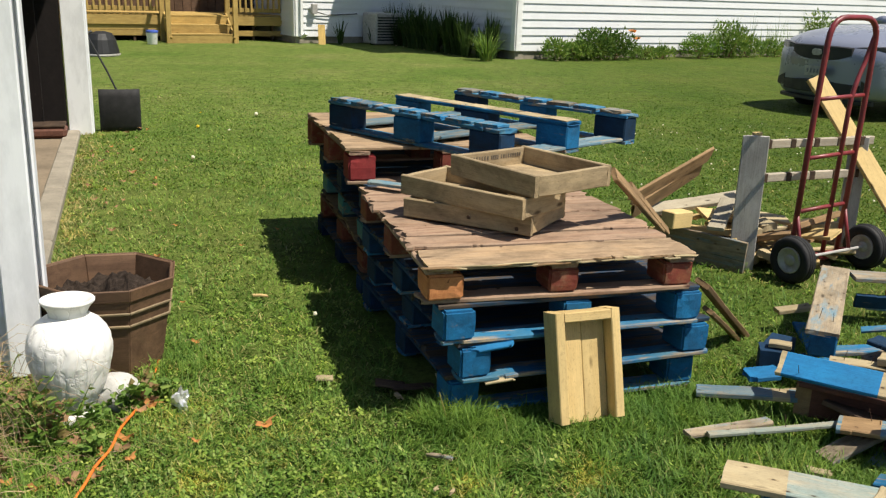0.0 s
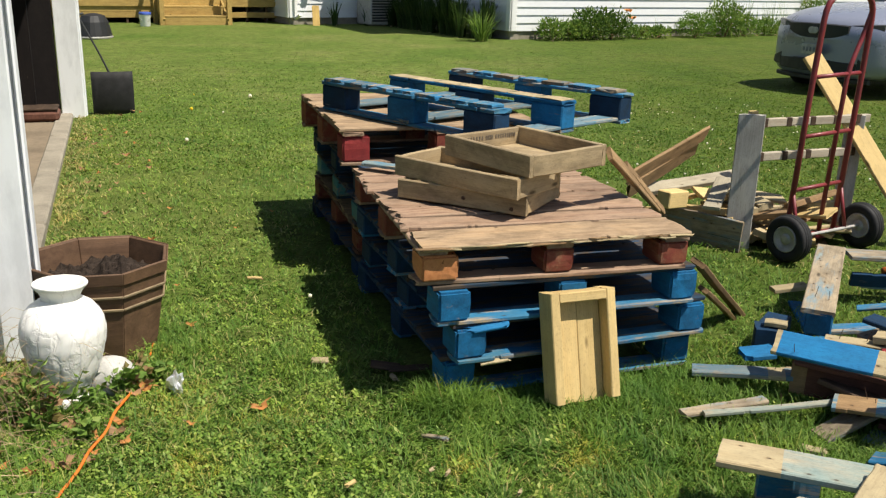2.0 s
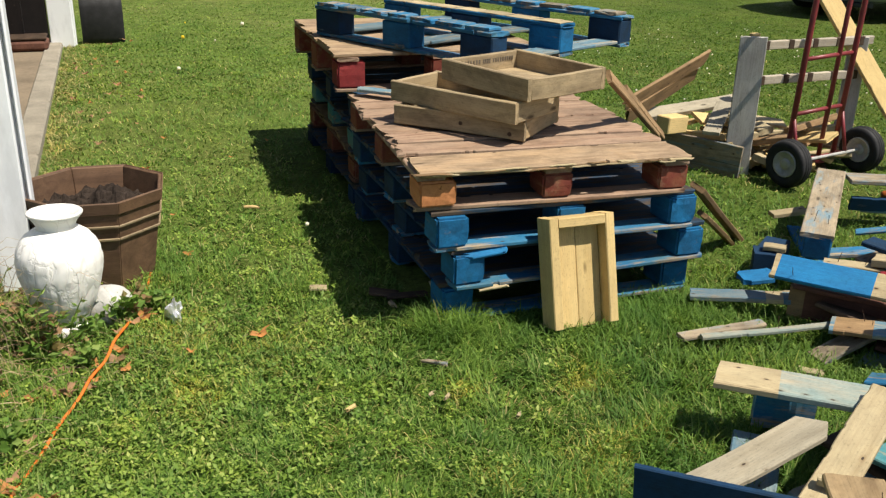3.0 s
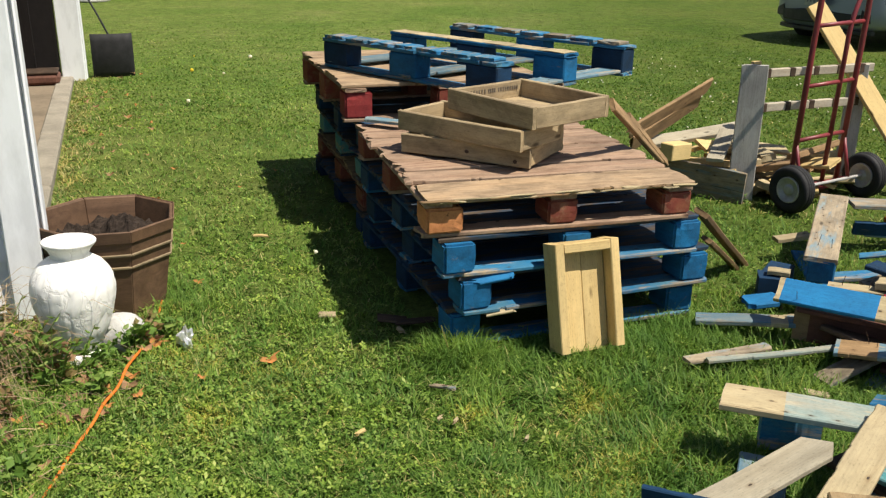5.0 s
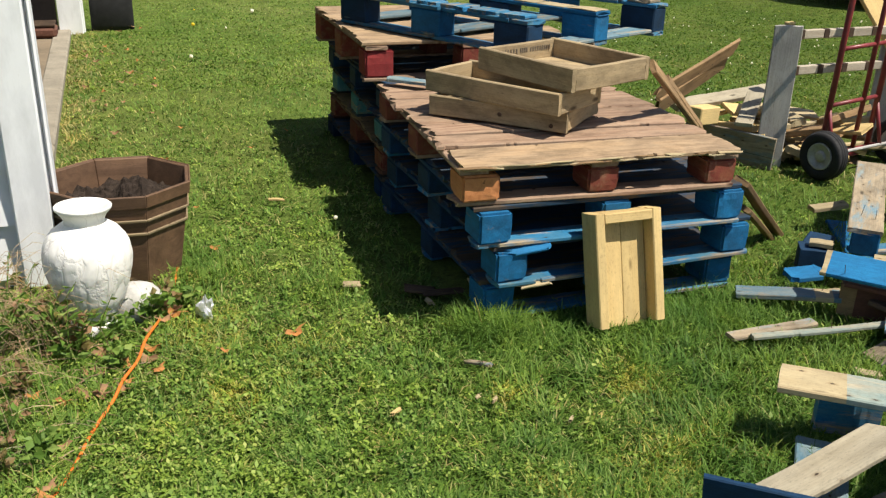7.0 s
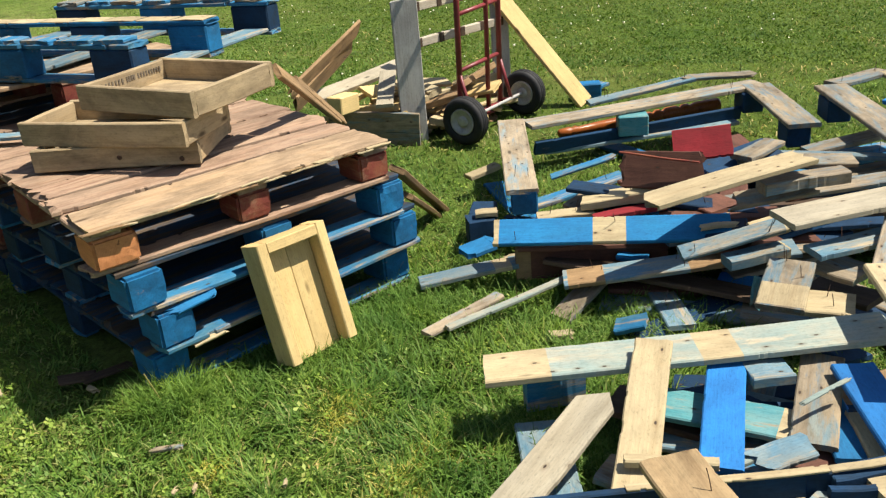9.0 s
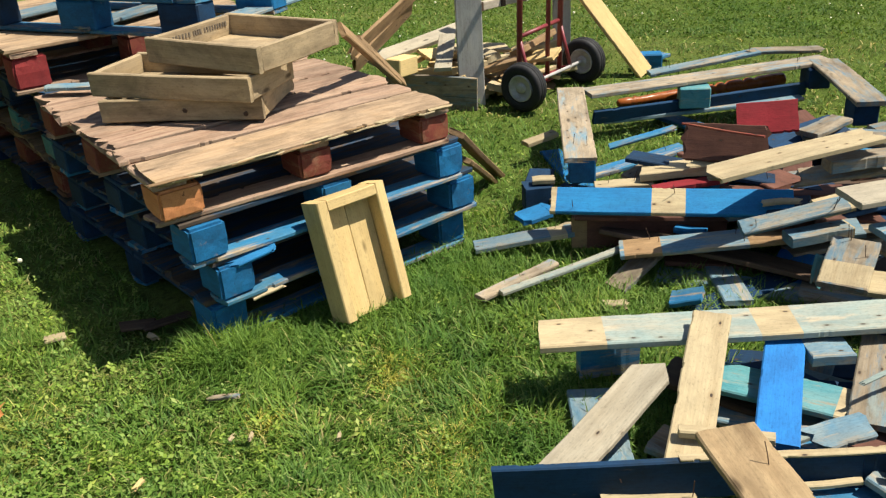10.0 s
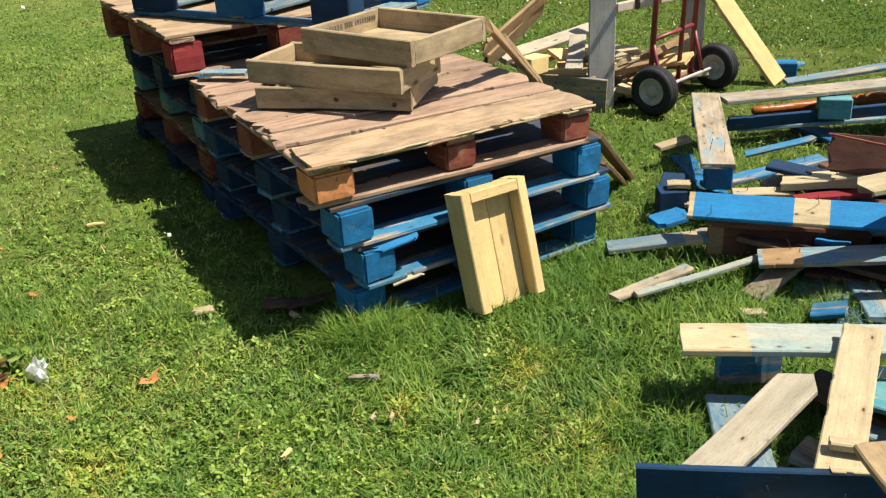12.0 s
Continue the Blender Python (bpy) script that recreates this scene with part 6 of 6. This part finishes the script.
for u, h in ((2.62, 0.58), (2.75, 0.44)):
    x, y = by_front(u, 0.5)
    t = thing("orange_flower", pose(x, y, lawn_z(x, y)), "orange flower on a stalk by the house", "flower", "flowers by the house")
    part("stalk", tube_bm([(0, 0, 0), (0.01, 0, h * 0.5), (0, 0.01, h)], 0.008, 5), M_WEED, t)
    placed("flower_head", leaf_mesh([(0, 0, h)] * 9, [(math.cos(a), math.sin(a), 0.35) for a in [0.7 * i for i in range(9)]], [0.10] * 9, 0.4), M_ORPETAL, t)

# ---- weeds, stems and litter by the garage corner ----
def stem_mesh(count, x0, x1, y0, y1, long, up, seed, radius=0.0014):
    r = random.Random(seed)
    verts, faces = [], []
    for _ in range(count):
        p = Vector((r.uniform(x0, x1), r.uniform(y0, y1), 0.0))
        p.z = lawn_z(p.x, p.y) + r.uniform(0.0, 0.04)
        a, rise, n = r.uniform(0, 6.28), r.uniform(0.2, 1.0) * up, r.uniform(0.5, 1.0) * long
        d = Vector((math.cos(a), math.sin(a), 0))
        side = Vector((-d.y, d.x, 0))
        base = len(verts)
        for k in range(6):
            f = k / 5
            q = p + d * n * f + side * 0.15 * n * math.sin(3 * f + a) + Vector((0, 0, rise * math.sin(math.pi * min(1.0, f * 0.8)) ))
            w = radius * (1.2 - 0.8 * f)
            verts += [q + side * w, q - side * w, q + Vector((0, 0, 1.7 * w))]
        for k in range(5):
            b = base + 3 * k
            for e in range(3):
                g = (e + 1) % 3
                faces.append((b + e, b + g, b + 3 + g, b + 3 + e))
    me = bpy.data.meshes.new("stems")
    me.from_pydata(verts, [], faces)
    return me


tagged(placed("dead_stems", stem_mesh(640, -2.15, -1.38, 2.35, 3.02, 0.40, 0.30, 1, 0.0011), M_STRAW), "tangle of dry brown stems by the garage", "dead stems", kind="stuff")
tagged(placed("dry_thatch", stem_mesh(500, -2.1, -1.05, 1.75, 3.0, 0.16, 0.02, 2, 0.0012), M_STRAW), "dry grass thatch on the ground", "thatch", kind="stuff")


def weed(x, y, height, leaves, size, seed, label="leafy green weed by the garage", mat=M_WEED, wide=0.36):
    r = random.Random(seed)
    z = lawn_z(x, y)
    t = thing("weed", pose(x, y, z), label, "weed", "weeds by the garage")
    pts, ways, sizes = [], [], []
    for s in range(r.randint(3, 6)):
        a, out = r.uniform(0, 6.28), r.uniform(0.15, 0.6) * height
        tip = Vector((math.cos(a) * out, math.sin(a) * out, height * r.uniform(0.6, 1.0)))
        part("stem", tube_bm([(0, 0, -0.01), tip * 0.5 + Vector((0, 0, 0.1 * height)), tip], [0.0028, 0.002, 0.001], 4), M_WEED, t)
        for k in range(leaves):
            f = 0.15 + 0.85 * k / leaves
            b = r.uniform(0, 6.28)
            pts.append(tip * f + Vector((0, 0, 0.2 * height * f * (1 - f) * 2)))
            ways.append((math.cos(b), math.sin(b), r.uniform(-0.1, 0.7)))
            sizes.append(size * r.uniform(0.6, 1.3) * (1.15 - 0.5 * f))
    placed("foliage", leaf_mesh(pts, ways, sizes, wide), mat, t)


rng = random.Random(14)
for i in range(90):
    x, y = rng.uniform(-2.1, -1.08), rng.uniform(1.75, 2.85)
    if abs(x + 0.425 * y) < 0.07 and y > 2.45 or -1.44 < x < -1.12 and y > 2.66:
        continue
    red = rng.random() < 0.2
    weed(x, y, rng.uniform(0.05, 0.15), 8, rng.uniform(0.022, 0.044), i, "reddish leafy weed by the garage" if red else "leafy green weed by the garage", M_REDWEED if red else M_WEED)
for i, (x, y, h) in enumerate(((-1.36, 2.86, 0.20), (-1.25, 2.84, 0.26), (-1.16, 2.98, 0.11), (-1.47, 2.80, 0.24), (-1.62, 2.95, 0.28), (-1.75, 3.0, 0.26), (-1.10, 3.08, 0.14), (-1.05, 3.14, 0.12), (-1.18, 3.12, 0.13), (-1.02, 3.20, 0.10), (-1.12, 3.2, 0.12))):
    weed(x, y, h, 10, 0.045, 100 + i, "tall weed with reddish leaves by an urn" if i % 3 == 1 else "leafy green weed by the garage", M_REDWEED if i % 3 == 1 else M_WEED)

for i, (x, y, h) in enumerate(((-1.29, 2.88, 0.30), (-1.37, 2.86, 0.30), (-1.44, 2.84, 0.28), (-1.22, 2.90, 0.20), (-1.50, 2.90, 0.30), (-1.25, 2.78, 0.22), (-1.55, 2.70, 0.26))):
    weed(x, y, h, 7, 0.055, 200 + i, "tall weed with narrow leaves before an urn", M_WEED if i % 4 else M_REDWEED, 0.16)

p = FRONT @ Vector((-0.44, -0.05, 0))
t = thing("dry_stalk", pose(p.x, p.y, lawn_z(p.x, p.y)), "thin dry grass stalk standing beside pallets", "stalk")
part("stalk", tube_bm([(0.03, 0, -0.01), (0.012, 0.0, 0.07), (-0.012, 0.0, 0.15)], [0.0032, 0.0026, 0.0018], 5), M_HAY, t)

cord = thing("extension_cord", pose(0, 0, 0), "orange extension cord trailing through the grass", "cord")
pts = [(-1.14, 3.50), (-1.12, 3.38), (-1.09, 3.20), (-1.06, 3.06), (-1.055, 2.90), (-1.03, 2.78), (-1.035, 2.66), (-1.02, 2.55), (-1.03, 2.42), (-1.02, 2.27), (-1.01, 2.15), (-1.0, 2.0)]
part("cord", tube_bm(rounded([(x, y, lawn_z(x, y) + (0.022, -0.004, -0.008, 0.036, 0.045, 0.040, 0.044, 0.038, 0.026, 0.010, 0.026, 0.012)[i]) for i, (x, y) in enumerate(pts)], 0.06, 3), 0.0048, 8), M_CORD, cord, smooth=True)
foil = thing("foil_scrap", pose(-0.922, 3.128, 0.02), "crumpled silver foil scrap on the grass", "foil")
bm = lump_bm(0.023, 0.018, 0.043, 7, 1.1, 3)
part("foil", bm, M_FOIL, foil, at=pose(0, 0, 0.03))


def fallen_leaf(x, y, size, turn, mat=M_LEAF, label="dry brown fallen leaf on the grass"):
    t = thing("fallen_leaf", pose(x, y, lawn_z(x, y) + 0.034, RNG.uniform(-14, 14), RNG.uniform(-14, 14), turn), label, "leaf", "fallen leaves")
    bm = bmesh.new()
    n = 12
    top = [bm.verts.new((size * (0.75 + 0.25 * math.cos(5 * a)) * math.cos(a), 0.55 * size * (0.75 + 0.25 * math.cos(5 * a)) * math.sin(a), 0.3 * size * math.cos(2 * a))) for a in [2 * math.pi * i / n for i in range(n)]]
    mid = bm.verts.new((0, 0, -0.05 * size))
    for i in range(n):
        bm.faces.new((top[i], top[(i + 1) % n], mid))
    part("blade", bm, mat, t)
    part("stalk", tube_bm([(-size * 0.9, 0, 0.1 * size), (-size * 1.5, 0.1 * size, 0.0)], 0.0012, 4), M_STRAW, t)


def wood_chip(x, y, long, wide, turn, mat=M_PALE):
    t = thing("wood_chip", pose(x, y, lawn_z(x, y) + 0.036, RNG.uniform(-6, 6), RNG.uniform(-5, 5), turn), "splinter of pale wood on the grass", "wood chip", "wood chips")
    part("chip", board_bm(long, wide, 0.010, int(1000 * abs(x)), 0.012, 3), mat, t)


rng = random.Random(8)
for i in range(70):
    fallen_leaf(rng.uniform(-1.75, -0.95), rng.uniform(1.95, 3.2), rng.uniform(0.022, 0.045), rng.uniform(0, 360), rng.choice((M_LEAF, M_DULLLEAF, M_DULLLEAF)))
for i in range(34):
    p = garage @ Vector((rng.uniform(0.7, 5.6), rng.uniform(-0.45, 0.06) - 0.3 * rng.random() ** 3, 0))
    fallen_leaf(p.x, p.y, rng.uniform(0.018, 0.038), rng.uniform(0, 360), rng.choice((M_DULLLEAF, M_DULLLEAF, M_LEAF)), "old brown leaf beside the garage floor")
fallen_leaf(-1.05, 3.69, 0.028, 20)
fallen_leaf(-1.03, 3.13, 0.05, -10)
fallen_leaf(-0.60, 3.03, 0.045, 30)
fallen_leaf(-1.70, 5.34, 0.022, 0)
fallen_leaf(-1.25, 4.12, 0.018, 0)
fallen_leaf(-0.96, 2.75, 0.03, 60)
fallen_leaf(-0.79, 2.88, 0.02, 0)
fallen_leaf(-1.10, 5.36, 0.018, 0)
fallen_leaf(-0.91, 2.09, 0.05, -10)
fallen_leaf(-1.64, 4.70, 0.02, 0)
fallen_leaf(-1.22, 5.01, 0.016, 0)
wood_chip(-0.46, 3.39, 0.06, 0.045, 10, M_PALE)
wood_chip(-0.92, 4.24, 0.075, 0.02, 0, M_NEW)
wood_chip(-0.17, 3.28, 0.045, 0.02, -60, M_PALE)
wood_chip(0.01, 2.86, 0.085, 0.018, -20, M_GREY)
wood_chip(-0.22, 2.56, 0.045, 0.012, 60, M_NEW)
wood_chip(0.06, 2.65, 0.03, 0.01, 70, M_PALE)
wood_chip(0.27, 2.56, 0.025, 0.01, 70, M_PALE)
wood_chip(-0.21, 3.37, 0.12, 0.05, 0, M_DARK)
wood_chip(0.01, 2.66, 0.02, 0.01, 50, M_PALE)

# Dark colour puts the stack's shadow onto this chip
wood_chip(-0.12, 3.36, 0.15, 0.045, 12, M_DARK)
between((0.02, 3.26, 0.02), (-0.035, 3.30, 0.13), 0.007, 0.006, M_PALE, "thin dry stick leaning by the pallets", name="stick", group="wood chips")

# dandelion clocks and clover heads
def flower(x, y, h, r, mat, label):
    t = thing("lawn_flower", pose(x, y, lawn_z(x, y)), label, "flower", "lawn flowers")
    part("stalk", tube_bm([(0, 0, 0), (0.004, 0, h)], 0.0015, 4), M_WEED, t)
    part("head", lump_bm(r, r, r, 3, 0.25, 2), mat, t, at=pose(0.004, 0, h))


flower(-0.61, 3.96, 0.07, 0.009, M_PETAL, "white dandelion clock on the lawn")
flower(-2.40, 9.91, 0.03, 0.020, M_PETAL, "white scrap of litter on the lawn")
flower(-2.68, 8.80, 0.05, 0.016, M_YELLOW, "yellow dandelion flower on the lawn")
flower(-2.94, 9.70, 0.05, 0.008, M_YELLOW, "yellow dandelion flower on the lawn")
flower(-2.35, 8.71, 0.04, 0.010, M_PETAL, "white clover head on the lawn")
flower(-2.25, 7.33, 0.04, 0.016, M_PETAL, "white clover head on the lawn")

rng = random.Random(31)
for i in range(70):
    x, y = rng.uniform(0.9, 6.5), rng.uniform(5.8, 10.5)
    flower(x, y, 0.05, rng.uniform(0.005, 0.010), M_PETAL, "small white clover head on the lawn")


# ---- grass, clover and small plants ----
def big_mesh(name, verts, faces_n, mat, label, category):
    """One mesh from arrays: verts (n, k, 3), faces as index tuples within each group of k."""
    n, k, _ = verts.shape
    me = bpy.data.meshes.new(name)
    me.vertices.add(n * k)
    me.vertices.foreach_set("co", verts.astype(np.float32).ravel())
    sizes = np.array([len(f) for f in faces_n])
    flat = np.concatenate([np.array(f) for f in faces_n])
    loops = (np.arange(n)[:, None] * k + flat[None]).ravel()
    me.loops.add(len(loops))
    me.loops.foreach_set("vertex_index", loops.astype(np.int32))
    starts = np.concatenate([[0], np.cumsum(np.tile(sizes, n))[:-1]])
    me.polygons.add(n * len(sizes))
    me.polygons.foreach_set("loop_start", starts.astype(np.int32))
    me.update(calc_edges=True)
    me.validate()
    me.materials.append(mat)
    return tagged(new(name, me), label, category, kind="stuff")


gr = np.random.default_rng(11)


def heights(x, y):
    return np.array([lawn_z(a, b) for a, b in zip(x.tolist(), y.tolist())])


def inside(x, y, m, x0, x1, y0, y1):
    inv = m.inverted()
    u = inv[0][0] * x + inv[0][1] * y + inv[0][3]
    v = inv[1][0] * x + inv[1][1] * y + inv[1][3]
    return (u > x0) & (u < x1) & (v > y0) & (v < y1)


def free_lawn(x, y):
    """Where grass can grow: not in the garage, under the stacks or in the house."""
    ok = ~inside(x, y, garage, -0.06, GARAGE_LEN + 0.05, 0.075, 6.3)
    ok &= ~inside(x, y, FRONT, -0.47, 0.47, 0.10, 1.3)
    ok &= ~inside(x, y, REAR, -0.47, 0.47, 0.0, 1.18)
    ok &= ~inside(x, y, rotated_frame(H0, E1), -9.0, 14.0, 0.0, 12.0) | (inside(x, y, rotated_frame(H0, E1), -9.0, 0.0, 0.0, 4.5))
    return ok


def patchy(x, y, s):
    return np.array([noise.noise((a * s, b * s, 3.0)) for a, b in zip(x.tolist(), y.tolist())])


def scatter(count, near, far, power):
    """Points in the wedge that the camera sweeps, thinning out with distance."""
    u = gr.random(count)
    r = (near ** (1 - power) + u * (far ** (1 - power) - near ** (1 - power))) ** (1 / (1 - power))
    a = np.radians(gr.uniform(-42, 62, count) + gr.normal(0, 5, count))
    x, y = r * np.sin(a), 0.2 + r * np.cos(a)
    keep = free_lawn(x, y)
    return x[keep], y[keep]


def blades(name, x, y, h, w, lean, mat, label, combed=0.0):
    """Curved blades; where combed, neighbours lie over the same way."""
    n = len(x)
    z = heights(x, y)
    head, bend = gr.uniform(0, 2 * np.pi, n), gr.uniform(0.25, 1.0, n) * lean
    if combed:
        head = np.where(gr.random(n) < combed, 7.0 * patchy(x, y, 4.0) + gr.normal(0, 0.6, n), head)
    dx, dy = np.cos(head), np.sin(head)
    v = np.zeros((n, 7, 3))
    for i, (f, ww) in enumerate(((0, -1), (0, 1), (0.4, 1.0), (0.4, -1.0), (0.75, 0.7), (0.75, -0.7), (1.0, 0))):
        a = bend * f
        out, up = h * f * np.sin(a), h * f * np.cos(np.minimum(a, 1.75) * 0.86)
        v[:, i, 0] = x + dx * out - dy * w * ww / 2
        v[:, i, 1] = y + dy * out + dx * w * ww / 2
        v[:, i, 2] = z - 0.004 + np.maximum(up, 0.004)
    return big_mesh(name, v, [(0, 1, 2, 3), (3, 2, 4, 5), (5, 4, 6)], mat, label, "grass")


def weedy(x, y):
    """0 in the grassy part of the lawn, 1 where clover and low weeds have taken over."""
    return np.clip(0.5 - 1.6 * (x + 0.22) + 0.9 * patchy(x, y, 1.6) - 0.25 * np.maximum(y - 4.2, 0), 0, 1)


x, y = scatter(270000, 1.2, 12.0, 1.85)
d = np.hypot(x, y)
tall = np.clip(patchy(x, y, 0.9) + 0.7 * patchy(x, y, 3.0) + 0.7 * patchy(x, y, 8.0), -1, 1)
rim = inside(x, y, FRONT, -0.62, 0.62, -0.42, 0.12)
rim |= (np.hypot(x - 1.25, (y - 2.9) * 0.8) < 0.75)
h = (0.034 + 0.017 * tall + 0.024 * gr.random(len(x)) ** 2) * (1 + 1.0 * rim * gr.random(len(x))) * (1 - 0.1 * weedy(x, y))
h *= 1 - 0.35 * np.minimum(d / 11, 1)
blades("grass", x, y, h, 0.0023 + 0.00062 * d, 1.75, M_GRASS, "mown green grass blades with a few dry ones", 0.6)

# the rest of the lawn round about
r, a = 7.0 * np.sqrt(gr.random(90000)), gr.uniform(0, 2 * np.pi, 90000)
x, y = r * np.cos(a), 1.0 + r * np.sin(a)
keep = free_lawn(x, y) & ((np.abs(np.degrees(np.arctan2(x, y - 0.2)) - 10) > 46 + gr.normal(0, 5, len(x))) | (np.hypot(x, y - 0.2) < 1.25))
x, y = x[keep], y[keep]
blades("lawn_grass", x, y, gr.uniform(0.02, 0.05, len(x)), 0.008 + 0 * x, 1.75, M_GRASS, "mown green grass of the lawn", 0.6)

x, y = scatter(95000, 1.2, 11.0, 1.9)
keep = gr.random(len(x)) < (0.14 + 0.45 * weedy(x, y)) * np.clip(2.2 - 0.28 * np.hypot(x, y), 0, 1)
x, y = x[keep], y[keep]
n = len(x)
z = heights(x, y) + gr.uniform(0.010, 0.038, n)
size = gr.uniform(0.0025, 0.0085, n) * (1 + 0.05 * np.hypot(x, y))
turn = gr.uniform(0, 6.28, n)
tip, roll = gr.uniform(-0.6, 0.6, n), gr.uniform(-0.6, 0.6, n)
v = np.zeros((n, 12, 3))
for leaf in range(3):
    a = turn + leaf * gr.uniform(1.7, 2.4, n)
    long = gr.uniform(0.8, 1.5, n)
    tilt = gr.uniform(-0.5, 0.5, n)
    for i, (r, s) in enumerate(((0.1, 0), (1.0, -0.6), (1.75, 0.0), (1.0, 0.6))):
        ex, ey = size * (r * long * np.cos(a) - s * np.sin(a)), size * (r * long * np.sin(a) + s * np.cos(a))
        v[:, leaf * 4 + i, 0] = x + ex
        v[:, leaf * 4 + i, 1] = y + ey
        v[:, leaf * 4 + i, 2] = z + size * tilt * r + tip * ex + roll * ey
big_mesh("clover", v, [(0, 1, 2, 3), (4, 5, 6, 7), (8, 9, 10, 11)], M_CLOVER, "low clover leaves among the grass", "clover")

# rank grass in the garage corner
x, y = gr.uniform(-2.6, -0.95, 26000), gr.uniform(1.2, 3.1, 26000)
keep = free_lawn(x, y) & (gr.random(26000) < np.clip(1.15 - np.clip((x + 1.25) * 2.6, 0, 1), 0.12, 1) * np.clip((y - 1.2) / 0.7, 0, 1) * np.clip((x + 2.6) / 0.4, 0, 1))
x, y = x[keep], y[keep]
blades("corner_grass", x, y, gr.uniform(0.03, 0.095, len(x)), 0.0034 + 0 * x, 1.7, M_GRASS, "rank green grass in the garage corner", 0.4)

# mossy yellow patches where the lawn is worn
px, py = [], []
for cx, cy, r, n in ((0.50, 2.83, 0.05, 700), (0.60, 2.50, 0.07, 1300), (0.50, 2.30, 0.07, 1500), (0.66, 2.62, 0.05, 600), (0.2, 2.25, 0.05, 500), (-0.55, 2.9, 0.08, 700), (-0.9, 3.0, 0.1, 900), (-0.75, 2.6, 0.08, 600), (0.1, 2.75, 0.04, 300)):
    px.append(gr.normal(cx, r, n))
    py.append(gr.normal(cy, r * 1.2, n))
x, y = np.concatenate(px), np.concatenate(py)
blades("moss", x, y, gr.uniform(0.02, 0.05, len(x)), 0.0034 + 0 * x, 2.2, M_MOSS, "yellowish mossy patches in the lawn")

x, y = scatter(170000, 6.5, 26.0, 1.35)
d = np.hypot(x, y)
keep = gr.random(len(x)) < np.clip((25.0 - d) / 14.0, 0, 1)
x, y, d = x[keep], y[keep], d[keep]
blades("far_grass", x, y, gr.uniform(0.010, 0.024, len(x)) * np.clip(1.5 - d / 16, 0.35, 1), 0.005 + 0.0012 * d, 1.3, M_FARGRASS, "mown green grass towards the house")

x, y = scatter(60000, 1.2, 9.0, 1.7)
keep = patchy(x, y, 1.7) + 0.5 * patchy(x, y, 6.0) + 0.8 * gr.random(len(x)) > 0.62
x, y = x[keep], y[keep]
blades("dry_grass", x, y, gr.uniform(0.02, 0.05, len(x)), 0.0022 + 0.0006 * np.hypot(x, y), 2.2, M_HAY, "dry flattened grass in the lawn")

u, v = gr.uniform(0.3, 5.7, 2000), 0.07 - gr.exponential(0.10, 2000)
x, y = garage[0][0] * u + garage[0][1] * v + garage[0][3], garage[1][0] * u + garage[1][1] * v + garage[1][3]
blades("dry_edge_grass", x, y, gr.uniform(0.02, 0.055, len(x)), 0.0055 + 0 * x, 2.0, M_HAY, "dry grass along the garage floor")

# white clover heads over the middle of the lawn
x, y = gr.uniform(0.6, 5.5, 120), gr.uniform(5.6, 11.0, 120)
z, r, a = heights(x, y) + 0.04, gr.uniform(0.004, 0.008, 120), gr.uniform(0, 3.14, 120)
v = np.zeros((120, 5, 3))
for i, (out, turn, up) in enumerate(((1, 0.0, 0), (1, 1.57, 0), (1, 3.14, 0), (1, 4.71, 0), (0, 0.0, 1))):
    v[:, i, 0], v[:, i, 1], v[:, i, 2] = x + r * out * np.cos(a + turn), y + r * out * np.sin(a + turn), z + r * up
big_mesh("clover_heads", v, [(0, 1, 4), (1, 2, 4), (2, 3, 4), (3, 0, 4)], M_PETAL, "small white clover heads in the lawn", "clover heads")

# taller tufts against the pallets and the heap
px, py = [], []
for m, x0, x1, yy in ((FRONT, -0.50, 0.62, -0.06), (FRONT, -0.40, 0.62, -0.16)):
    u = gr.uniform(x0, x1, 1800)
    v = yy + gr.normal(0, 0.05, 1800)
    px.append(m[0][0] * u + m[0][1] * v + m[0][3])
    py.append(m[1][0] * u + m[1][1] * v + m[1][3])
corner = FRONT @ Vector((-0.40, -0.03, 0))
for cx, cy, r, n in ((corner.x, corner.y, 0.07, 800), (0.95, 2.35, 0.16, 1500), (1.25, 2.95, 0.25, 2600), (1.5, 2.85, 0.15, 1500), (1.0, 3.35, 0.25, 1500), (0.62, 2.2, 0.15, 900), (1.9, 3.95, 0.3, 1500), (-1.05, 3.5, 0.12, 700), (-0.55, 3.4, 0.1, 400), (-1.35, 2.55, 0.16, 900), (-1.6, 2.35, 0.2, 1200), (-1.5, 2.0, 0.2, 900)):
    px.append(gr.normal(cx, r, n))
    py.append(gr.normal(cy, r, n))
x, y = np.concatenate(px), np.concatenate(py)
keep = free_lawn(x, y)
x, y = x[keep], y[keep]
h = gr.uniform(0.035, 0.10, len(x)) + 0.05 * (np.hypot(x - corner.x, y - corner.y) < 0.11)
blades("grass_tufts", x, y, h, 0.0028 + 0 * x, 1.4, M_TUFT, "longer grass tufts against the pallets and boards")
